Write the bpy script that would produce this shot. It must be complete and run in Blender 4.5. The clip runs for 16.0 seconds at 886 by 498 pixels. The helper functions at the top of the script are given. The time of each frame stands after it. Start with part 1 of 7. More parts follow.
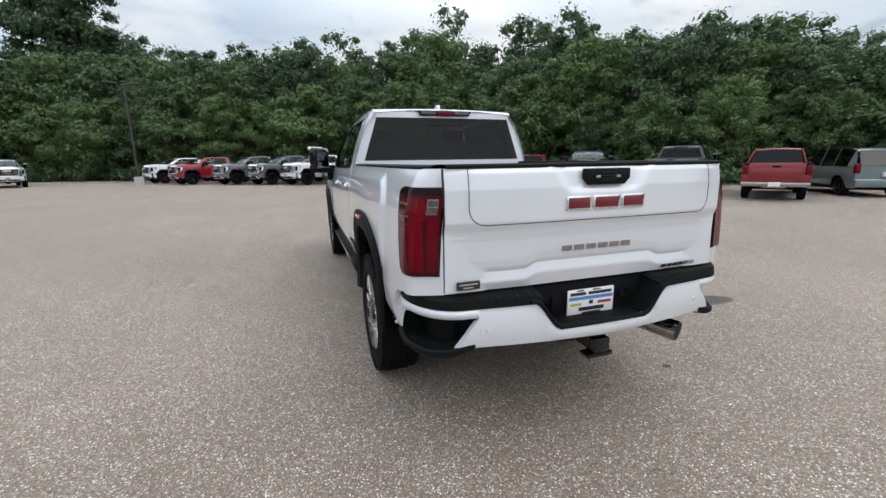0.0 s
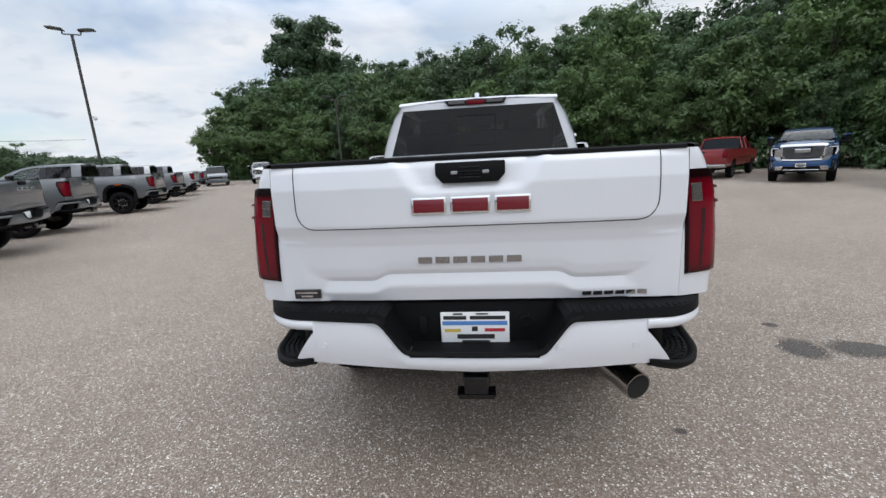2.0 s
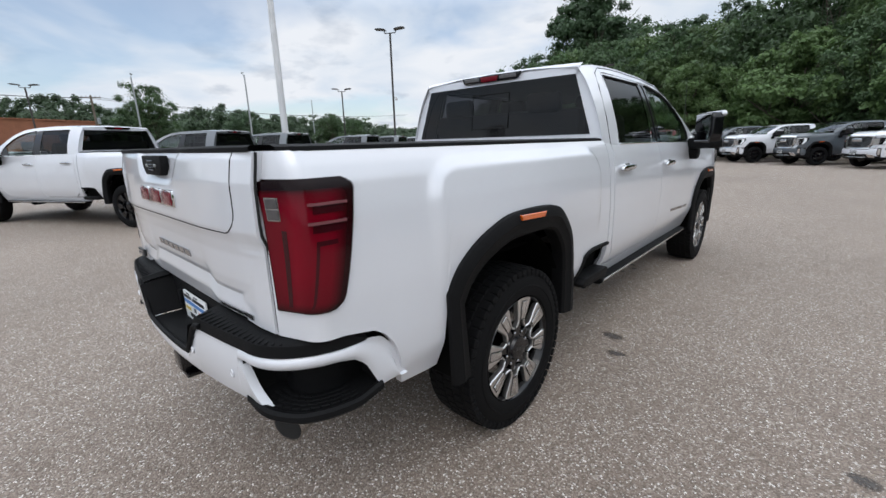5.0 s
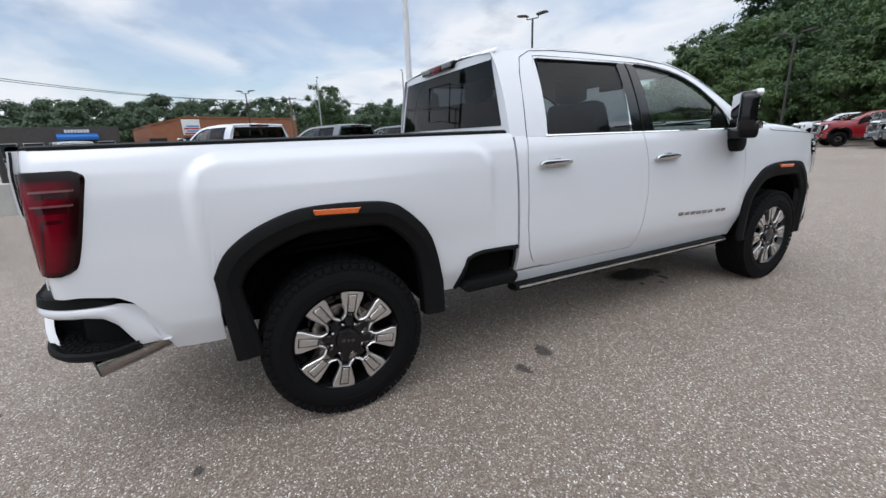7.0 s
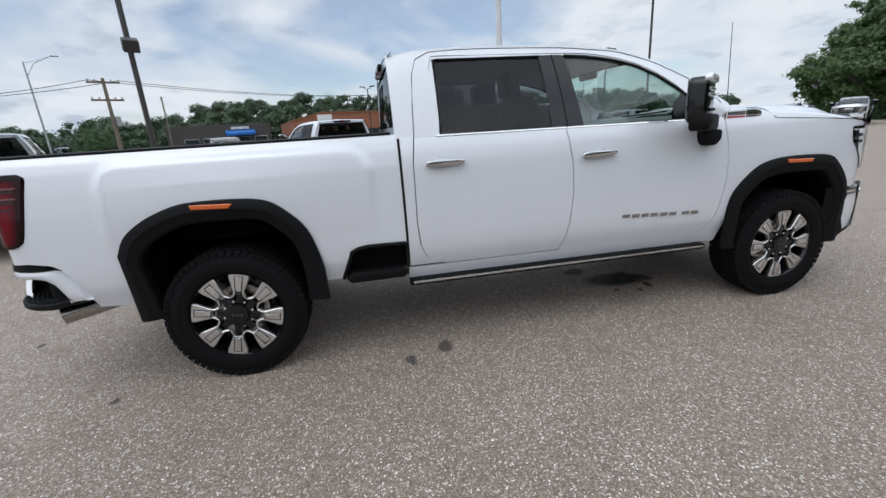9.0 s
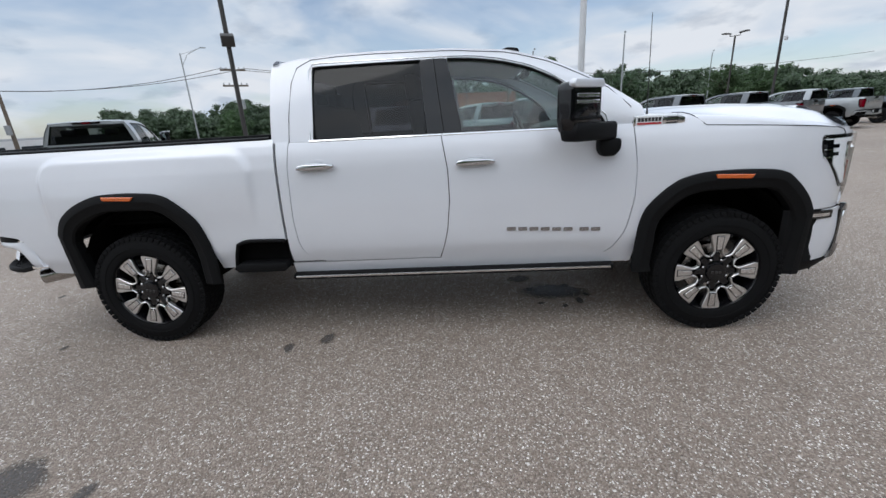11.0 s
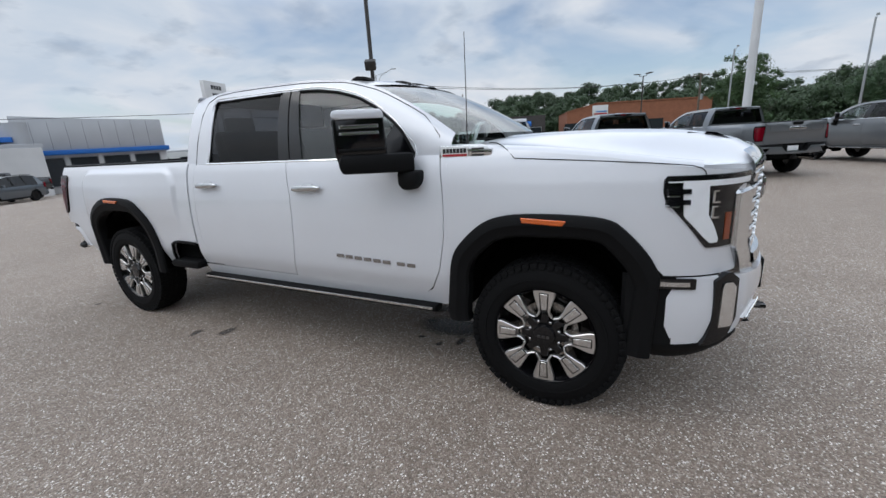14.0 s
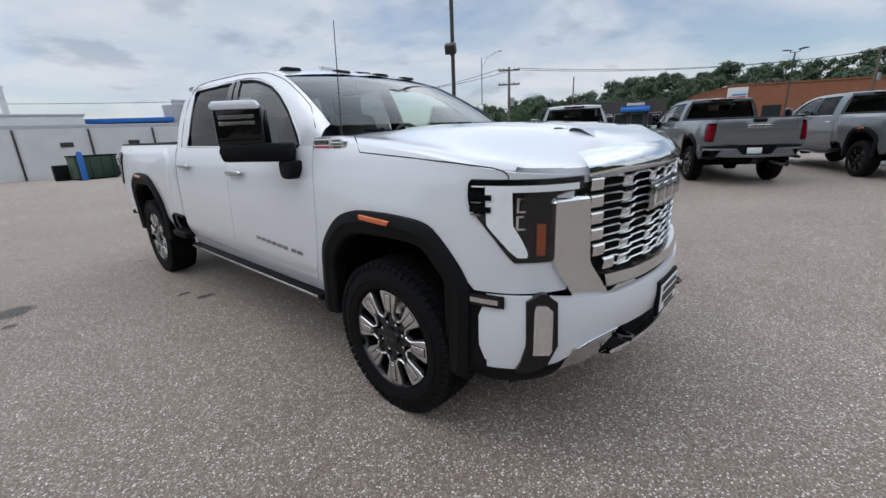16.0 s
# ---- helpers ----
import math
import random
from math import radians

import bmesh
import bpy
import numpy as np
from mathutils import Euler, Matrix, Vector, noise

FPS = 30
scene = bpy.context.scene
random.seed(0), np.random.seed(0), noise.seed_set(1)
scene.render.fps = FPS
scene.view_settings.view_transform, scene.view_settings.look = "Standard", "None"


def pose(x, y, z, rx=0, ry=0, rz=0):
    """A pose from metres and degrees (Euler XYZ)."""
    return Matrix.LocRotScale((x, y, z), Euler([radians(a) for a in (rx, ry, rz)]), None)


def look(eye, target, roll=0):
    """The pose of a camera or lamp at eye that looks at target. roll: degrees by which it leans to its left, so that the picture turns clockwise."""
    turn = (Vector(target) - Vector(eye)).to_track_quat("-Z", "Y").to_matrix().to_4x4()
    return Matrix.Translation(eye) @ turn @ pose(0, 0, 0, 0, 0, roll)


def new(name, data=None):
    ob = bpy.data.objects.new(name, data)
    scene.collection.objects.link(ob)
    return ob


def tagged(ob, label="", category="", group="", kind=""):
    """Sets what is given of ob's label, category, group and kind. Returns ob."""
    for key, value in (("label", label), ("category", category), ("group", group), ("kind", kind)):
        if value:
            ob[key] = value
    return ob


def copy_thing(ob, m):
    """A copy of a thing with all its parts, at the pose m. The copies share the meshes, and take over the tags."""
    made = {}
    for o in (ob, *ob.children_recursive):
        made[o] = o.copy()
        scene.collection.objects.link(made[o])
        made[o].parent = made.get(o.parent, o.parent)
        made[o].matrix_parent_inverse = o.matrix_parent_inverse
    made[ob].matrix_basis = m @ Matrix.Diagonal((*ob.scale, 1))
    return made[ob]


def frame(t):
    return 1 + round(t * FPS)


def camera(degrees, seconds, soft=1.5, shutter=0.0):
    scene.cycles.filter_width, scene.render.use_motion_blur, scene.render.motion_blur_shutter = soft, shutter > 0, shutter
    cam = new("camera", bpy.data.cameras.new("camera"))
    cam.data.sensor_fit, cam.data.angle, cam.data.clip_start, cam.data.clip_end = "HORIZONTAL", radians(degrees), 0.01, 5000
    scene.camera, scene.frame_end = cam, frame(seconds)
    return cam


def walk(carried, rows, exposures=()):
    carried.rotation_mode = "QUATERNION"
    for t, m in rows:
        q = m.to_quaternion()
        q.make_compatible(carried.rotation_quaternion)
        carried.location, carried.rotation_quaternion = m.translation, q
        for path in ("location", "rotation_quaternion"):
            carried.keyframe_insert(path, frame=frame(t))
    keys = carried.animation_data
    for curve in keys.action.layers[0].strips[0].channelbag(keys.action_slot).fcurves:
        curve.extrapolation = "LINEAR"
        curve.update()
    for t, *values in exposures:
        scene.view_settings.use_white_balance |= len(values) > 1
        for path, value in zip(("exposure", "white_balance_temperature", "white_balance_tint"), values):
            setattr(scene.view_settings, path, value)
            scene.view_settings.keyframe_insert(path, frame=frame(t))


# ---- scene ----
cam = camera(94.3, 16.0)
PATH = [
    (0, (-1.366, -2.839, 1.487), (-0.741, -0.987, 1.066), -0.8),
    (0.5, (-1.024, -2.84, 1.47), (-0.588, -0.933, 1.053), -1.5),
    (1, (-0.664, -2.868, 1.466), (-0.448, -0.924, 1.052), -2.2),
    (1.5, (-0.287, -2.881, 1.464), (-0.296, -0.925, 1.045), -2.8),
    (2, (0.07, -2.76, 1.459), (-0.151, -0.819, 1.027), -3.0),
    (2.5, (0.456, -2.67, 1.454), (0.038, -0.766, 1.008), -2.9),
    (3, (0.802, -2.528, 1.451), (0.187, -0.682, 0.991), -2.8),
    (3.5, (1.114, -2.326, 1.464), (0.306, -0.558, 0.993), -2.4),
    (4, (1.491, -2.162, 1.459), (0.491, -0.499, 0.977), -2.0),
    (4.2, (1.611, -2.078, 1.463), (0.54, -0.46, 0.978), -1.8),
    (6.3, (2.597, -0.86, 1.445), (0.983, 0.2, 0.926), -2.0),
    (6.5, (2.721, -0.725, 1.435), (1.068, 0.273, 0.915), -2.1),
    (7, (2.959, -0.412, 1.441), (1.23, 0.444, 0.917), -2.3),
    (7.5, (3.108, -0.101, 1.431), (1.318, 0.618, 0.904), -2.4),
    (8, (3.347, 0.199, 1.431), (1.512, 0.789, 0.898), -2.7),
    (8.5, (3.5, 0.52, 1.437), (1.629, 0.981, 0.9), -3.1),
    (9, (3.539, 0.879, 1.449), (1.644, 1.211, 0.901), -3.8),
    (9.5, (3.656, 1.28, 1.448), (1.746, 1.482, 0.89), -4.4),
    (9.7, (3.688, 1.424, 1.456), (1.775, 1.58, 0.894), -4.5),
    (11.8, (3.598, 2.972, 1.523), (1.705, 2.643, 0.968), -2.6),
    (12, (3.577, 3.112, 1.494), (1.686, 2.732, 0.963), -2.5),
    (12.5, (3.507, 3.479, 1.503), (1.644, 2.968, 0.983), -2.6),
    (13, (3.349, 3.803, 1.491), (1.53, 3.157, 0.969), -3.1),
    (13.5, (3.193, 4.162, 1.496), (1.426, 3.384, 0.978), -3.4),
    (14, (3.025, 4.524, 1.504), (1.311, 3.629, 0.992), -3.4),
    (14.5, (2.815, 4.823, 1.499), (1.159, 3.824, 0.991), -3.0),
    (15, (2.669, 5.146, 1.51), (1.077, 4.051, 0.993), -2.6),
    (15.5, (2.499, 5.422, 1.515), (0.983, 4.232, 0.98), -2.4),
    (16, (2.225, 5.581, 1.484), (0.797, 4.296, 0.926), -2.4),
]
GRADE = [(0, 0.06, 6500, 10), (2, 0.02, 6430, 11), (4, 0.0, 6370, 11), (6.5, 0.04, 6320, 12), (9, -0.09, 6270, 11), (12.5, -0.18, 6220, 11), (16, -0.27, 6220, 11)]
walk(cam, [(t, look(eye, target, roll)) for t, eye, target, roll in PATH], GRADE)


# ---------------------------------------------------------------- sky and sun
SUN_EL, SUN_AZ = 56.0, 140.0          # high in the south-east, behind thin cloud


def make_world():
    w = bpy.data.worlds.new("overcast_sky")
    scene.world = w
    w.use_nodes = True
    nt = w.node_tree
    nt.nodes.clear()
    N, L = nt.nodes.new, nt.links.new
    out, bg = N("ShaderNodeOutputWorld"), N("ShaderNodeBackground")
    sky = N("ShaderNodeTexSky")
    sky.sky_type, sky.sun_disc = "NISHITA", False
    sky.sun_elevation, sky.sun_rotation = radians(SUN_EL), radians(SUN_AZ)
    dim = N("ShaderNodeMix")
    dim.data_type, dim.blend_type = "RGBA", "MULTIPLY"
    dim.inputs[0].default_value = 1.0
    dim.inputs[7].default_value = (0.140, 0.142, 0.142, 1)
    L(sky.outputs[0], dim.inputs[6])
    tc, sep = N("ShaderNodeTexCoord"), N("ShaderNodeSeparateXYZ")
    L(tc.outputs["Generated"], sep.inputs[0])
    # clouds lie on a flat layer: direction divided by its height
    up = N("ShaderNodeMath"); up.operation = "MAXIMUM"; up.inputs[1].default_value = 0.0
    L(sep.outputs[2], up.inputs[0])
    add = N("ShaderNodeMath"); add.operation = "ADD"; add.inputs[1].default_value = 0.24
    L(up.outputs[0], add.inputs[0])
    div = N("ShaderNodeVectorMath"); div.operation = "DIVIDE"
    comb = N("ShaderNodeCombineXYZ")
    for i in range(3):
        L(add.outputs[0], comb.inputs[i])
    L(tc.outputs["Generated"], div.inputs[0]); L(comb.outputs[0], div.inputs[1])
    n1, n2 = N("ShaderNodeTexNoise"), N("ShaderNodeTexNoise")
    n1.inputs["Scale"].default_value, n1.inputs["Detail"].default_value, n1.inputs["Distortion"].default_value = 1.0, 5.0, 0.4
    n2.inputs["Scale"].default_value, n2.inputs["Detail"].default_value, n2.inputs["Distortion"].default_value = 1.5, 7.0, 0.5
    L(div.outputs[0], n1.inputs["Vector"]); L(div.outputs[0], n2.inputs["Vector"])
    # thickness of the layer: grey bellies and bright thin parts
    shade = N("ShaderNodeValToRGB")
    shade.color_ramp.elements[0].position, shade.color_ramp.elements[0].color = 0.35, (0.69, 0.78, 0.875, 1)
    shade.color_ramp.elements[1].position, shade.color_ramp.elements[1].color = 0.58, (0.90, 0.93, 0.96, 1)
    L(n2.outputs[0], shade.inputs[0])
    # small torn grey scraps under the layer
    n3, scrap, torn = N("ShaderNodeTexNoise"), N("ShaderNodeValToRGB"), N("ShaderNodeMix")
    n3.inputs["Scale"].default_value, n3.inputs["Detail"].default_value = 3.4, 5.0
    L(div.outputs[0], n3.inputs["Vector"])
    scrap.color_ramp.elements[0].position, scrap.color_ramp.elements[0].color = 0.57, (1, 1, 1, 1)
    scrap.color_ramp.elements[1].position, scrap.color_ramp.elements[1].color = 0.70, (0.74, 0.77, 0.81, 1)
    L(n3.outputs[0], scrap.inputs[0])
    torn.data_type, torn.blend_type = "RGBA", "MULTIPLY"
    torn.inputs[0].default_value = 1.0
    L(shade.outputs[0], torn.inputs[6]); L(scrap.outputs[0], torn.inputs[7])
    gap = N("ShaderNodeValToRGB")
    gap.color_ramp.elements[0].position, gap.color_ramp.elements[0].color = 0.465, (1, 1, 1, 1)
    gap.color_ramp.elements[1].position, gap.color_ramp.elements[1].color = 0.62, (0.28, 0.28, 0.28, 1)
    L(n1.outputs[0], gap.inputs[0])
    # the cloud is broken only towards the west
    west = N("ShaderNodeMapRange")
    west.inputs[1].default_value, west.inputs[2].default_value = -0.45, 0.15
    L(sep.outputs[0], west.inputs[0])
    whole = N("ShaderNodeMath"); whole.operation = "MAXIMUM"
    L(gap.outputs[0], whole.inputs[0]); L(west.outputs[0], whole.inputs[1])
    mix = N("ShaderNodeMix"); mix.data_type = "RGBA"
    L(whole.outputs[0], mix.inputs[0]); L(dim.outputs[2], mix.inputs[6]); L(torn.outputs[2], mix.inputs[7])
    # an overcast sky is brightest overhead
    rise = N("ShaderNodeMapRange")
    rise.inputs[1].default_value, rise.inputs[2].default_value = 0.27, 0.42
    rise.inputs[3].default_value, rise.inputs[4].default_value = SKY_LOW, SKY_HIGH
    L(sep.outputs[2], rise.inputs[0])
    L(mix.outputs[2], bg.inputs[0]); L(rise.outputs[0], bg.inputs[1]); L(bg.outputs[0], out.inputs[0])


SKY_LOW, SKY_HIGH = 0.94, 1.70
make_world()
sun = new("sun", bpy.data.lights.new("sun", "SUN"))
sun.data.energy, sun.data.angle, sun.data.color = 0.66, radians(40), (1.0, 0.96, 0.9)
_a, _e = radians(SUN_AZ), radians(SUN_EL)
sun.matrix_world = look((60 * math.sin(_a) * math.cos(_e), 60 * math.cos(_a) * math.cos(_e), 60 * math.sin(_e)), (0, 0, 0))


# ---------------------------------------------------------------- materials
def material(name, color, rough=0.5, metal=0.0, vary=0.12, scale=6.0, fine=0.0, fine_scale=120.0, bump=0.0, bump_scale=150.0,
             coat=0.0, spec=0.5, rand=0.0, emit=0.0, alpha_glass=None):
    """A surface with two scales of variation: broad stains and fine grain, and a fine relief."""
    m = bpy.data.materials.new(name)
    m.use_nodes = True
    nt = m.node_tree
    p = nt.nodes["Principled BSDF"]
    N, L = nt.nodes.new, nt.links.new
    p.inputs["Roughness"].default_value, p.inputs["Metallic"].default_value = rough, metal
    p.inputs["Coat Weight"].default_value, p.inputs["Coat Roughness"].default_value = coat, 0.03
    p.inputs["Specular IOR Level"].default_value = spec
    tc = N("ShaderNodeTexCoord")
    col = None
    base = (*color, 1)

    def scaled(factor_socket, lo, hi, prev):
        mr = N("ShaderNodeMapRange")
        mr.inputs[1].default_value, mr.inputs[2].default_value, mr.inputs[3].default_value, mr.inputs[4].default_value = 0.25, 0.75, lo, hi
        L(factor_socket, mr.inputs[0])
        mx = N("ShaderNodeMix"); mx.data_type, mx.blend_type = "RGBA", "MULTIPLY"
        mx.inputs[0].default_value = 1.0
        if prev is None:
            mx.inputs[6].default_value = base
        else:
            L(prev, mx.inputs[6])
        cb = N("ShaderNodeCombineColor")
        for i in range(3):
            L(mr.outputs[0], cb.inputs[i])
        L(cb.outputs[0], mx.inputs[7])
        return mx.outputs[2]

    if vary:
        n = N("ShaderNodeTexNoise"); n.inputs["Scale"].default_value, n.inputs["Detail"].default_value = scale, 5.0
        L(tc.outputs["Object"], n.inputs["Vector"])
        col = scaled(n.outputs[0], 1 - vary, 1 + vary, col)
        rr = N("ShaderNodeMapRange")
        rr.inputs[3].default_value, rr.inputs[4].default_value = max(0, rough - 0.4 * vary), min(1, rough + 0.4 * vary)
        L(n.outputs[0], rr.inputs[0]); L(rr.outputs[0], p.inputs["Roughness"])
    if fine:
        n = N("ShaderNodeTexNoise"); n.inputs["Scale"].default_value, n.inputs["Detail"].default_value = fine_scale, 2.0
        L(tc.outputs["Object"], n.inputs["Vector"])
        col = scaled(n.outputs[0], 1 - fine, 1 + fine, col)
    if rand:
        oi = N("ShaderNodeObjectInfo")
        col = scaled(oi.outputs["Random"], 1 - rand, 1 + rand, col)
    if col is None:
        p.inputs["Base Color"].default_value = base
    else:
        L(col, p.inputs["Base Color"])
    if bump:
        n = N("ShaderNodeTexNoise"); n.inputs["Scale"].default_value, n.inputs["Detail"].default_value = bump_scale, 3.0
        L(tc.outputs["Object"], n.inputs["Vector"])
        b = N("ShaderNodeBump"); b.inputs["Strength"].default_value, b.inputs["Distance"].default_value = bump, 0.004
        L(n.outputs[0], b.inputs["Height"]); L(b.outputs[0], p.inputs["Normal"])
    if emit:
        p.inputs["Emission Color"].default_value, p.inputs["Emission Strength"].default_value = base, emit
    return m


def glass(name, tint, gloss_rough=0.0, strength=1.0):
    """Thin tinted pane: see-through, with a Fresnel mirror on its face."""
    m = bpy.data.materials.new(name)
    m.use_nodes = True
    nt = m.node_tree
    nt.nodes.clear()
    N, L = nt.nodes.new, nt.links.new
    out, mix, tr, gl, fr = N("ShaderNodeOutputMaterial"), N("ShaderNodeMixShader"), N("ShaderNodeBsdfTransparent"), N("ShaderNodeBsdfGlossy"), N("ShaderNodeLayerWeight")
    tr.inputs[0].default_value = (*tint, 1)
    gl.inputs["Roughness"].default_value = gloss_rough
    fr.inputs[0].default_value = 0.5
    pw = N("ShaderNodeMath"); pw.operation = "POWER"; pw.inputs[1].default_value = 5.0
    L(fr.outputs["Facing"], pw.inputs[0])
    mul = N("ShaderNodeMath"); mul.operation = "MULTIPLY_ADD"; mul.use_clamp = True
    mul.inputs[1].default_value, mul.inputs[2].default_value = 0.93 * strength, 0.055 * strength
    L(pw.outputs[0], mul.inputs[0]); L(mul.outputs[0], mix.inputs[0]); L(tr.outputs[0], mix.inputs[1]); L(gl.outputs[0], mix.inputs[2]); L(mix.outputs[0], out.inputs[0])
    return m


def asphalt_material():
    m = bpy.data.materials.new("worn_asphalt")
    m.use_nodes = True
    nt = m.node_tree
    p = nt.nodes["Principled BSDF"]
    N, L = nt.nodes.new, nt.links.new
    tc = N("ShaderNodeTexCoord")
    P = tc.outputs["Object"]

    def noise_node(scale, detail=3.0, dist=0.0):
        n = N("ShaderNodeTexNoise")
        n.inputs["Scale"].default_value, n.inputs["Detail"].default_value, n.inputs["Distortion"].default_value = scale, detail, dist
        L(P, n.inputs["Vector"])
        return n.outputs[0]

    def ramp(src, *stops):
        r = N("ShaderNodeValToRGB")
        while len(r.color_ramp.elements) < len(stops):
            r.color_ramp.elements.new(0.5)
        for e, (pos, c) in zip(r.color_ramp.elements, stops):
            e.position, e.color = pos, (*c, 1)
        L(src, r.inputs[0])
        return r.outputs[0]

    def mixc(kind, f, a, b):
        x = N("ShaderNodeMix"); x.data_type, x.blend_type = "RGBA", kind
        if isinstance(f, float):
            x.inputs[0].default_value = f
        else:
            L(f, x.inputs[0])
        L(a, x.inputs[6]); L(b, x.inputs[7])
        return x.outputs[2]

    # binder with stones of mixed grey, brown and white, cell by cell
    vo = N("ShaderNodeTexVoronoi"); vo.inputs["Scale"].default_value = 132.0
    L(P, vo.inputs["Vector"])
    hue = N("ShaderNodeSeparateColor"); L(vo.outputs["Color"], hue.inputs[0])
    stone = ramp(hue.outputs[0], (0.0, (0.140, 0.107, 0.086)), (0.45, (0.245, 0.193, 0.155)), (0.8, (0.335, 0.277, 0.229)), (0.915, (0.48, 0.43, 0.38)), (1.0, (0.90, 0.88, 0.85)))
    edge = ramp(vo.outputs["Distance"], (0.0, (1.08, 1.08, 1.08)), (0.55, (0.95, 0.95, 0.95)), (0.9, (0.62, 0.62, 0.62)))
    c = mixc("MULTIPLY", 1.0, stone, edge)
    c = mixc("MULTIPLY", 1.0, c, ramp(noise_node(420.0, 2.0), (0.3, (0.66, 0.65, 0.64)), (0.7, (1.34, 1.34, 1.34))))
    c = mixc("MULTIPLY", 1.0, c, ramp(noise_node(0.35, 5.0, 0.5), (0.32, (0.88, 0.87, 0.86)), (0.68, (1.10, 1.10, 1.10))))
    c = mixc("MULTIPLY", 1.0, c, ramp(noise_node(3.2, 4.0), (0.3, (0.93, 0.92, 0.91)), (0.7, (1.06, 1.06, 1.06))))
    L(c, p.inputs["Base Color"])
    p.inputs["Roughness"].default_value = 0.72
    p.inputs["Sheen Weight"].default_value, p.inputs["Sheen Roughness"].default_value, p.inputs["Sheen Tint"].default_value = 0.16, 0.5, (1.0, 0.84, 0.70, 1)
    p.inputs["Specular IOR Level"].default_value = 0.55
    b = N("ShaderNodeBump"); b.inputs["Strength"].default_value, b.inputs["Distance"].default_value = 0.75, 0.007
    L(vo.outputs["Distance"], b.inputs["Height"])
    b.invert = True
    L(b.outputs[0], p.inputs["Normal"])
    return m


def leaf_material(name, color, trans):
    """Leaves: each leaf its own tone, light shining through."""
    m = bpy.data.materials.new(name)
    m.use_nodes = True
    nt = m.node_tree
    p = nt.nodes["Principled BSDF"]
    N, L = nt.nodes.new, nt.links.new
    geo = N("ShaderNodeNewGeometry")
    r = N("ShaderNodeValToRGB")
    r.color_ramp.elements[0].color = (*[0.75 * v for v in color], 1)
    r.color_ramp.elements[1].color = (*[1.25 * v for v in color], 1)
    L(geo.outputs["Random Per Island"], r.inputs[0])
    n = N("ShaderNodeTexNoise"); n.inputs["Scale"].default_value = 0.5
    tc = N("ShaderNodeTexCoord"); L(tc.outputs["Object"], n.inputs["Vector"])
    mr = N("ShaderNodeMapRange"); mr.inputs[3].default_value, mr.inputs[4].default_value = 0.7, 1.3
    L(n.outputs[0], mr.inputs[0])
    oi = N("ShaderNodeObjectInfo")
    tone = N("ShaderNodeMapRange"); tone.inputs[3].default_value, tone.inputs[4].default_value = 0.8, 1.2
    L(oi.outputs["Random"], tone.inputs[0])
    ml = N("ShaderNodeMath"); ml.operation = "MULTIPLY"
    L(mr.outputs[0], ml.inputs[0]); L(tone.outputs[0], ml.inputs[1])
    cb = N("ShaderNodeCombineColor")
    for i in range(3):
        L(ml.outputs[0], cb.inputs[i])
    mx = N("ShaderNodeMix"); mx.data_type, mx.blend_type = "RGBA", "MULTIPLY"; mx.inputs[0].default_value = 1.0
    L(r.outputs[0], mx.inputs[6]); L(cb.outputs[0], mx.inputs[7])
    L(mx.outputs[2], p.inputs["Base Color"])
    p.inputs["Roughness"].default_value = 0.55
    tl, ms, out = N("ShaderNodeBsdfTranslucent"), N("ShaderNodeMixShader"), nt.nodes["Material Output"]
    L(mx.outputs[2], tl.inputs[0])
    ms.inputs[0].default_value = trans
    L(p.outputs[0], ms.inputs[1]); L(tl.outputs[0], ms.inputs[2]); L(ms.outputs[0], out.inputs[0])
    return m


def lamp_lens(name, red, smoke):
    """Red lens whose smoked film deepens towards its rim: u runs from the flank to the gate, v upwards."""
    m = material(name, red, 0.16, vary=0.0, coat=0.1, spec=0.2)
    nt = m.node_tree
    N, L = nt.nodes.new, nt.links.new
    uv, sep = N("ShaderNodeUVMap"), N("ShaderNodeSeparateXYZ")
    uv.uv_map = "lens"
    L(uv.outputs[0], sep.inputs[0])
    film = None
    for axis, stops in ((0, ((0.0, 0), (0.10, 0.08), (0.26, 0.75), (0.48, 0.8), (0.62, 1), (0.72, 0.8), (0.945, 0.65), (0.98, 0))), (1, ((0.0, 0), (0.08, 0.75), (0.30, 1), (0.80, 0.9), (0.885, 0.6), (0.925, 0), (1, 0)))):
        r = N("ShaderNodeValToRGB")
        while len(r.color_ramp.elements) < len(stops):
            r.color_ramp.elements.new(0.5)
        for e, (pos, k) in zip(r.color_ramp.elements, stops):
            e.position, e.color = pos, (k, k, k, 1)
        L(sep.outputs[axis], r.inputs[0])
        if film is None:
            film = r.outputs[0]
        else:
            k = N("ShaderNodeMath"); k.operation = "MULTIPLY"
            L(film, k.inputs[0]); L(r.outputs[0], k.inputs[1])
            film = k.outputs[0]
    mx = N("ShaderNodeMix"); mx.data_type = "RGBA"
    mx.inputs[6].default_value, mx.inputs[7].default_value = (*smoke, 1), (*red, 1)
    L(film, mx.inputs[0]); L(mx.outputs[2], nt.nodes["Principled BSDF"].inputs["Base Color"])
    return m


